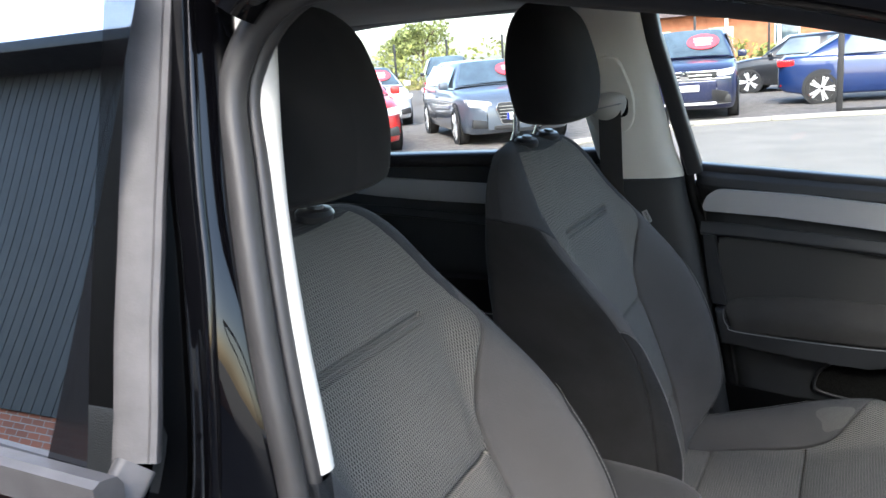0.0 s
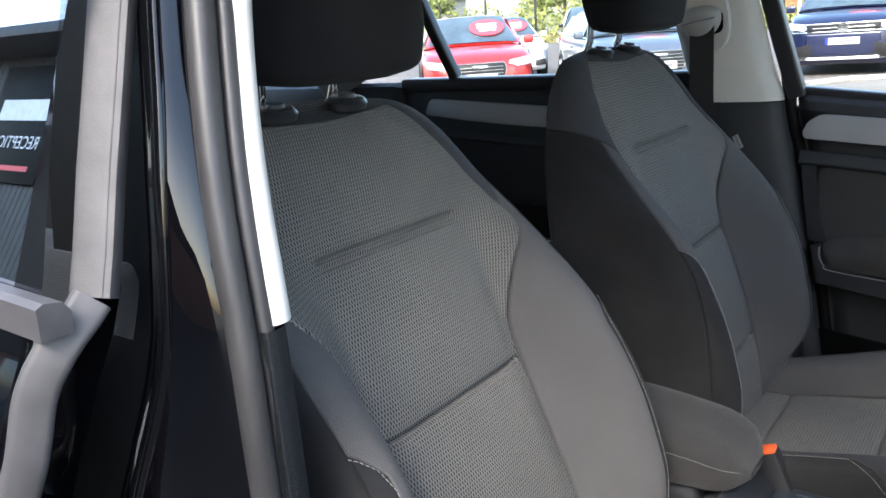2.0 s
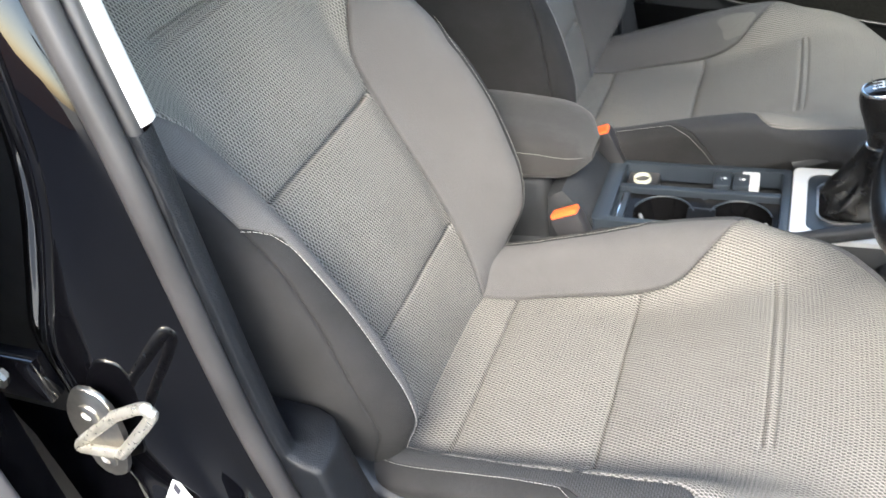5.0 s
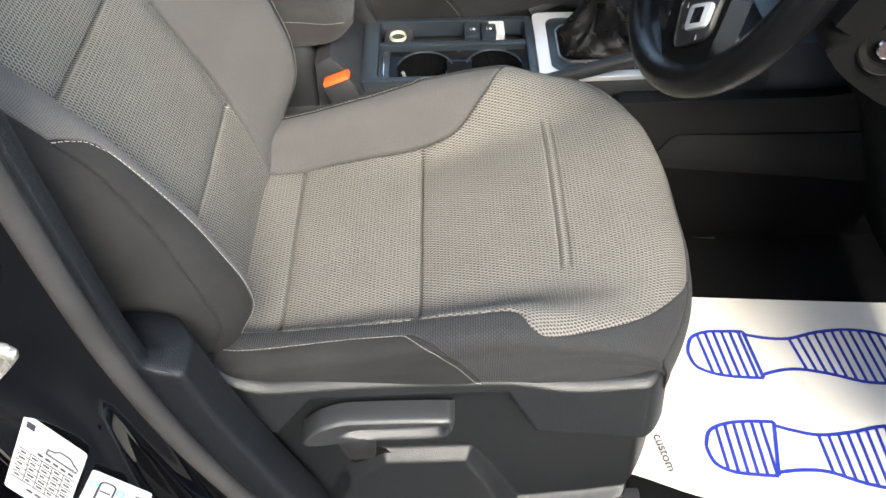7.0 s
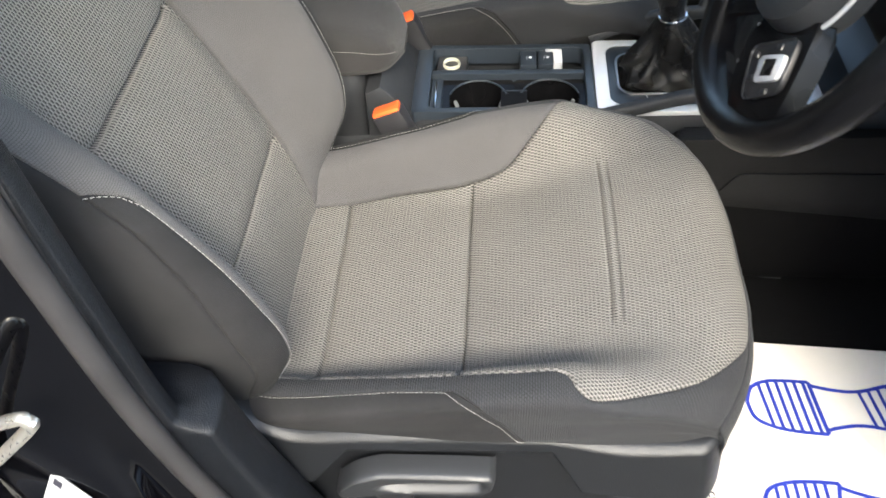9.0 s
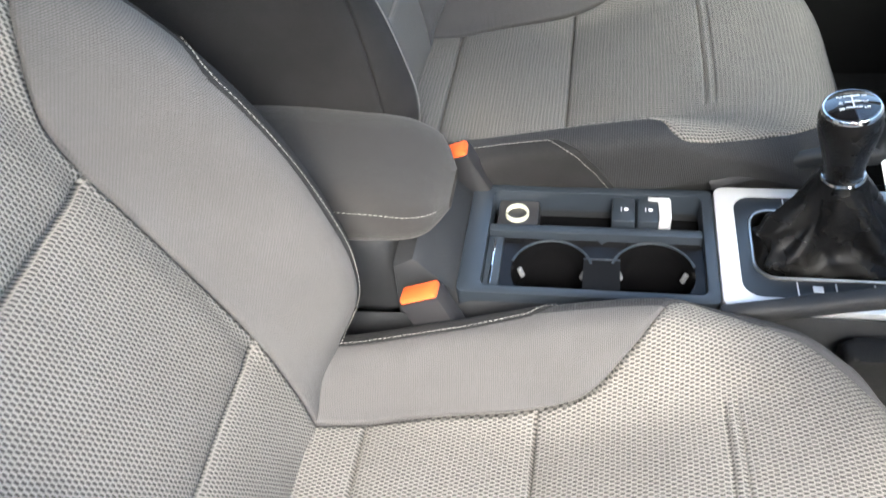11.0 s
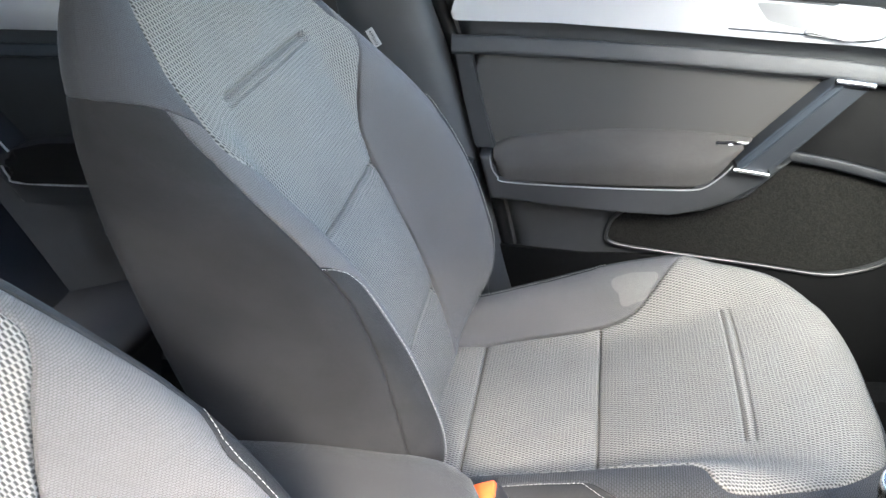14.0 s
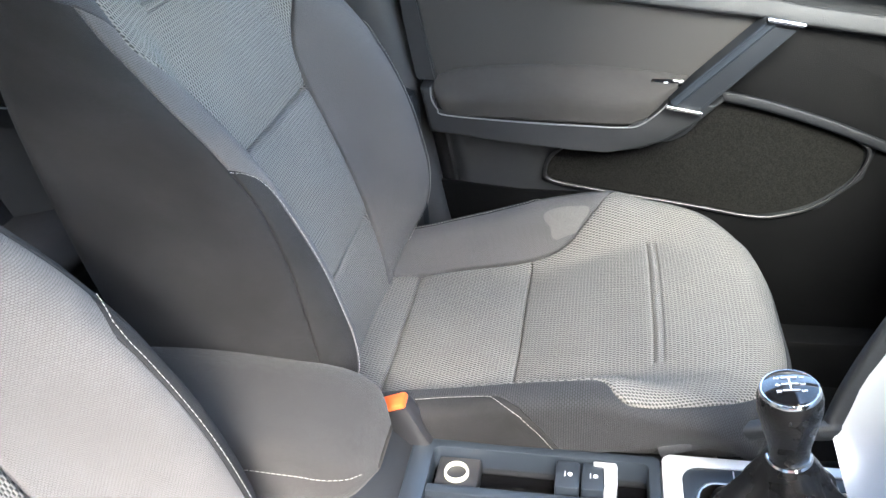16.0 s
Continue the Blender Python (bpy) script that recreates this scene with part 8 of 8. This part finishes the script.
part("roof", slab([(71.5, GROUND + 4.4), (75, GROUND + 5.6), (78.5, GROUND + 4.4)], "x", -66.5, -53.5), SLATE_ROOF, hut)

# hedge bank and trees
def leaf_mat(name, col):
    m, nt, b = nodes_of(name)
    geo = nt.nodes.new("ShaderNodeNewGeometry").outputs["Random Per Island"]
    c = mixcol(nt, tuple(x * 0.55 for x in col), tuple(x * 1.5 for x in col), geo)
    nt.links.new(c, b.inputs["Base Color"])
    b.inputs["Roughness"].default_value = 0.7
    b.inputs["Subsurface Weight"].default_value = 0.0
    return m


BUSH = leaf_mat("yellow_green_leaves", (0.20, 0.22, 0.055))
GRASS = leaf_mat("dry_grass", (0.30, 0.27, 0.10))
TREE_LEAF = leaf_mat("tree_leaves", (0.19, 0.22, 0.07))


def leaves(spots, size, seed):
    """Many small leaf quads round the given spots (x, y, z, spread)."""
    rng = np.random.default_rng(seed)
    V, F = [], []
    for x, y, z, sx, sz, n in spots:
        p = rng.normal(0, 1, (n, 3))
        p = p / np.linalg.norm(p, axis=1)[:, None] * rng.uniform(0.35, 1, (n, 1)) ** 0.5 * (sx, sx, sz) + (x, y, z)
        for q in p:
            a = rng.normal(0, 1, 3)
            a /= np.linalg.norm(a)
            b = np.cross(a, rng.normal(0, 1, 3))
            b /= np.linalg.norm(b)
            s = size * rng.uniform(0.6, 1.4)
            i = len(V)
            V += [tuple(q - a * s), tuple(q + b * s * 0.5), tuple(q + a * s), tuple(q - b * s * 0.5)]
            F.append((i, i + 1, i + 2, i + 3))
    return V, F


def leaf_object(name, spots, size, seed, material, parent=None):
    V, F = leaves(spots, size, seed)
    me = bpy.data.meshes.new(name)
    me.from_pydata([v if v[2] > GROUND else (v[0], v[1], GROUND + 0.02) for v in V], [], F)
    me.materials.append(material)
    ob = new(name, me)
    if parent:
        ob.parent = parent
        ob.matrix_parent_inverse = parent.matrix_world.inverted()
    return ob


rng = np.random.default_rng(3)
spots = []
for k in range(150):
    x = rng.uniform(-75, 40)
    h = rng.uniform(0.5, 1.25) + (0.5 if x < -15 else 0)
    spots.append((x, rng.uniform(46, 52), GROUND + h * 0.9, rng.uniform(0.9, 1.9), h, 130))
hedge = leaf_object("hedge", spots, 0.17, 4, BUSH)
tagged(hedge, "overgrown yellow-green hedge along the boundary", "hedge", kind="stuff")
spots = [(rng.uniform(-75, 40), rng.uniform(44.5, 47), GROUND + 0.25, 1.6, 0.5, 90) for k in range(110)]
tagged(leaf_object("grass", spots, 0.16, 5, GRASS), "pale dry grass below the hedge", "grass", kind="stuff")
BARK = plain("bark", (0.09, 0.065, 0.045), 0.9, grain=0.01, scale=20)


def tree(x, y, h, seed):
    r = np.random.default_rng(seed)
    t = thing("tree", (x, y, GROUND), "young leafy tree behind the boundary hedge", "tree", "far trees")
    bm = sweep([(x, y, GROUND), (x + 0.1, y, GROUND + h * 0.3), (x + 0.05, y, GROUND + h * 0.7)], circle(0.12, 8), up=(0, 1, 0))
    limbs = []
    for k in range(7):
        a = r.uniform(0, 6.28)
        z = GROUND + h * r.uniform(0.3, 0.55)
        e = (x + math.cos(a) * h * 0.28, y + math.sin(a) * h * 0.28, z + h * 0.3)
        sweep([(x + 0.08, y, z), ((x + e[0]) / 2, (y + e[1]) / 2, z + h * 0.18), e], circle(0.045, 6), up=(0.1, 0.9, 0.1), bm=bm)
        limbs.append(e)
    part("trunk", bm, BARK, t)
    spots = [(*e, h * r.uniform(0.13, 0.2), h * r.uniform(0.11, 0.16), 170) for e in limbs] + [(x + r.normal() * h * 0.12, y + r.normal() * h * 0.12, GROUND + h * r.uniform(0.5, 0.9), h * 0.14, h * 0.12, 150) for k in range(8)]
    leaf_object("crown", spots, 0.13, seed, TREE_LEAF, t)


for x, y, h, sd in ((-29, 54, 5.2, 11), (-33, 58, 4.6, 12), (-45, 60, 4.2, 13), (-58, 58, 4.8, 14), (-20, 60, 3.8, 15), (14, 55, 5.0, 16), (9, 57, 4.4, 17)):
    tree(x, y, h, sd)

# ---- the showroom behind the camera, which the glossy paint and glass mirror ----
CLAD = plain("charcoal_cladding", (0.012, 0.0128, 0.016), 0.55, vary=0.15, patch=1.5)


def brick_mat():
    m, nt, b = nodes_of("red_brickwork")
    tc = nt.nodes.new("ShaderNodeTexCoord").outputs["Object"]
    sep = nt.nodes.new("ShaderNodeMapping")
    sep.inputs["Rotation"].default_value = (radians(90), 0, 0)
    nt.links.new(tc, sep.inputs[0])
    br = nt.nodes.new("ShaderNodeTexBrick")
    br.inputs["Scale"].default_value = 1.0
    br.inputs["Brick Width"].default_value, br.inputs["Row Height"].default_value, br.inputs["Mortar Size"].default_value = 0.225, 0.075, 0.006
    br.inputs["Color1"].default_value, br.inputs["Color2"].default_value, br.inputs["Mortar"].default_value = (0.33, 0.11, 0.06, 1), (0.22, 0.08, 0.05, 1), (0.3, 0.27, 0.24, 1)
    nt.links.new(sep.outputs[0], br.inputs["Vector"])
    nt.links.new(br.outputs["Color"], b.inputs["Base Color"])
    b.inputs["Roughness"].default_value = 0.9
    return m


show = thing("showroom", (-8, -8, GROUND), "charcoal clad showroom with a red brick base", "building")
part("wall", box(-26, 3, -9.0, -8.0, GROUND, GROUND + 1.5, 0.02), brick_mat(), show, "red brick base wall")
bm = bmesh.new()
for k in range(145):
    x = -26 + 0.2 * k
    box(x + 0.008, x + 0.192, -8.12, -7.95, GROUND + 1.5, GROUND + 6.0, 0.0, bm=bm)
part("cladding", bm, CLAD, show, "vertical charcoal cladding boards", smooth=False)
part("roof", box(-26.5, 3.5, -9.5, -7.3, GROUND + 6.0, GROUND + 6.2, 0.02), CLAD, show)
sign_board = part("sign_board", box(-17.6, -15.0, -7.94, -7.88, GROUND + 3.5, GROUND + 5.8, 0.01), DEEP_BLACK, show, "black sign board")
part("name_bar", box(-17.3, -15.3, -7.878, -7.87, GROUND + 4.75, GROUND + 5.15, 0), WHITE_MARK, sign_board)
part("sign_stripe", box(-17.2, -15.4, -7.878, -7.87, GROUND + 3.75, GROUND + 3.85, 0), PRICE, sign_board)
letters("RECEPTION", 0.36, Matrix.Translation((-16.3, -7.87, GROUND + 4.3)) @ pose(0, 0, 0, 90, 0, 180), WHITE_MARK, sign_board)
for x in (-5.4, -3.4, -13.5, -16):
    wd = part("window", box(x, x + 1.6, -8.0, -7.93, GROUND + 0.1, GROUND + 1.42, 0.01), CAR_GLASS, show)
    part("frame", box(x - 0.06, x + 1.66, -8.0, -7.95, GROUND + 0.05, GROUND + 1.47, 0.01), POST, wd)
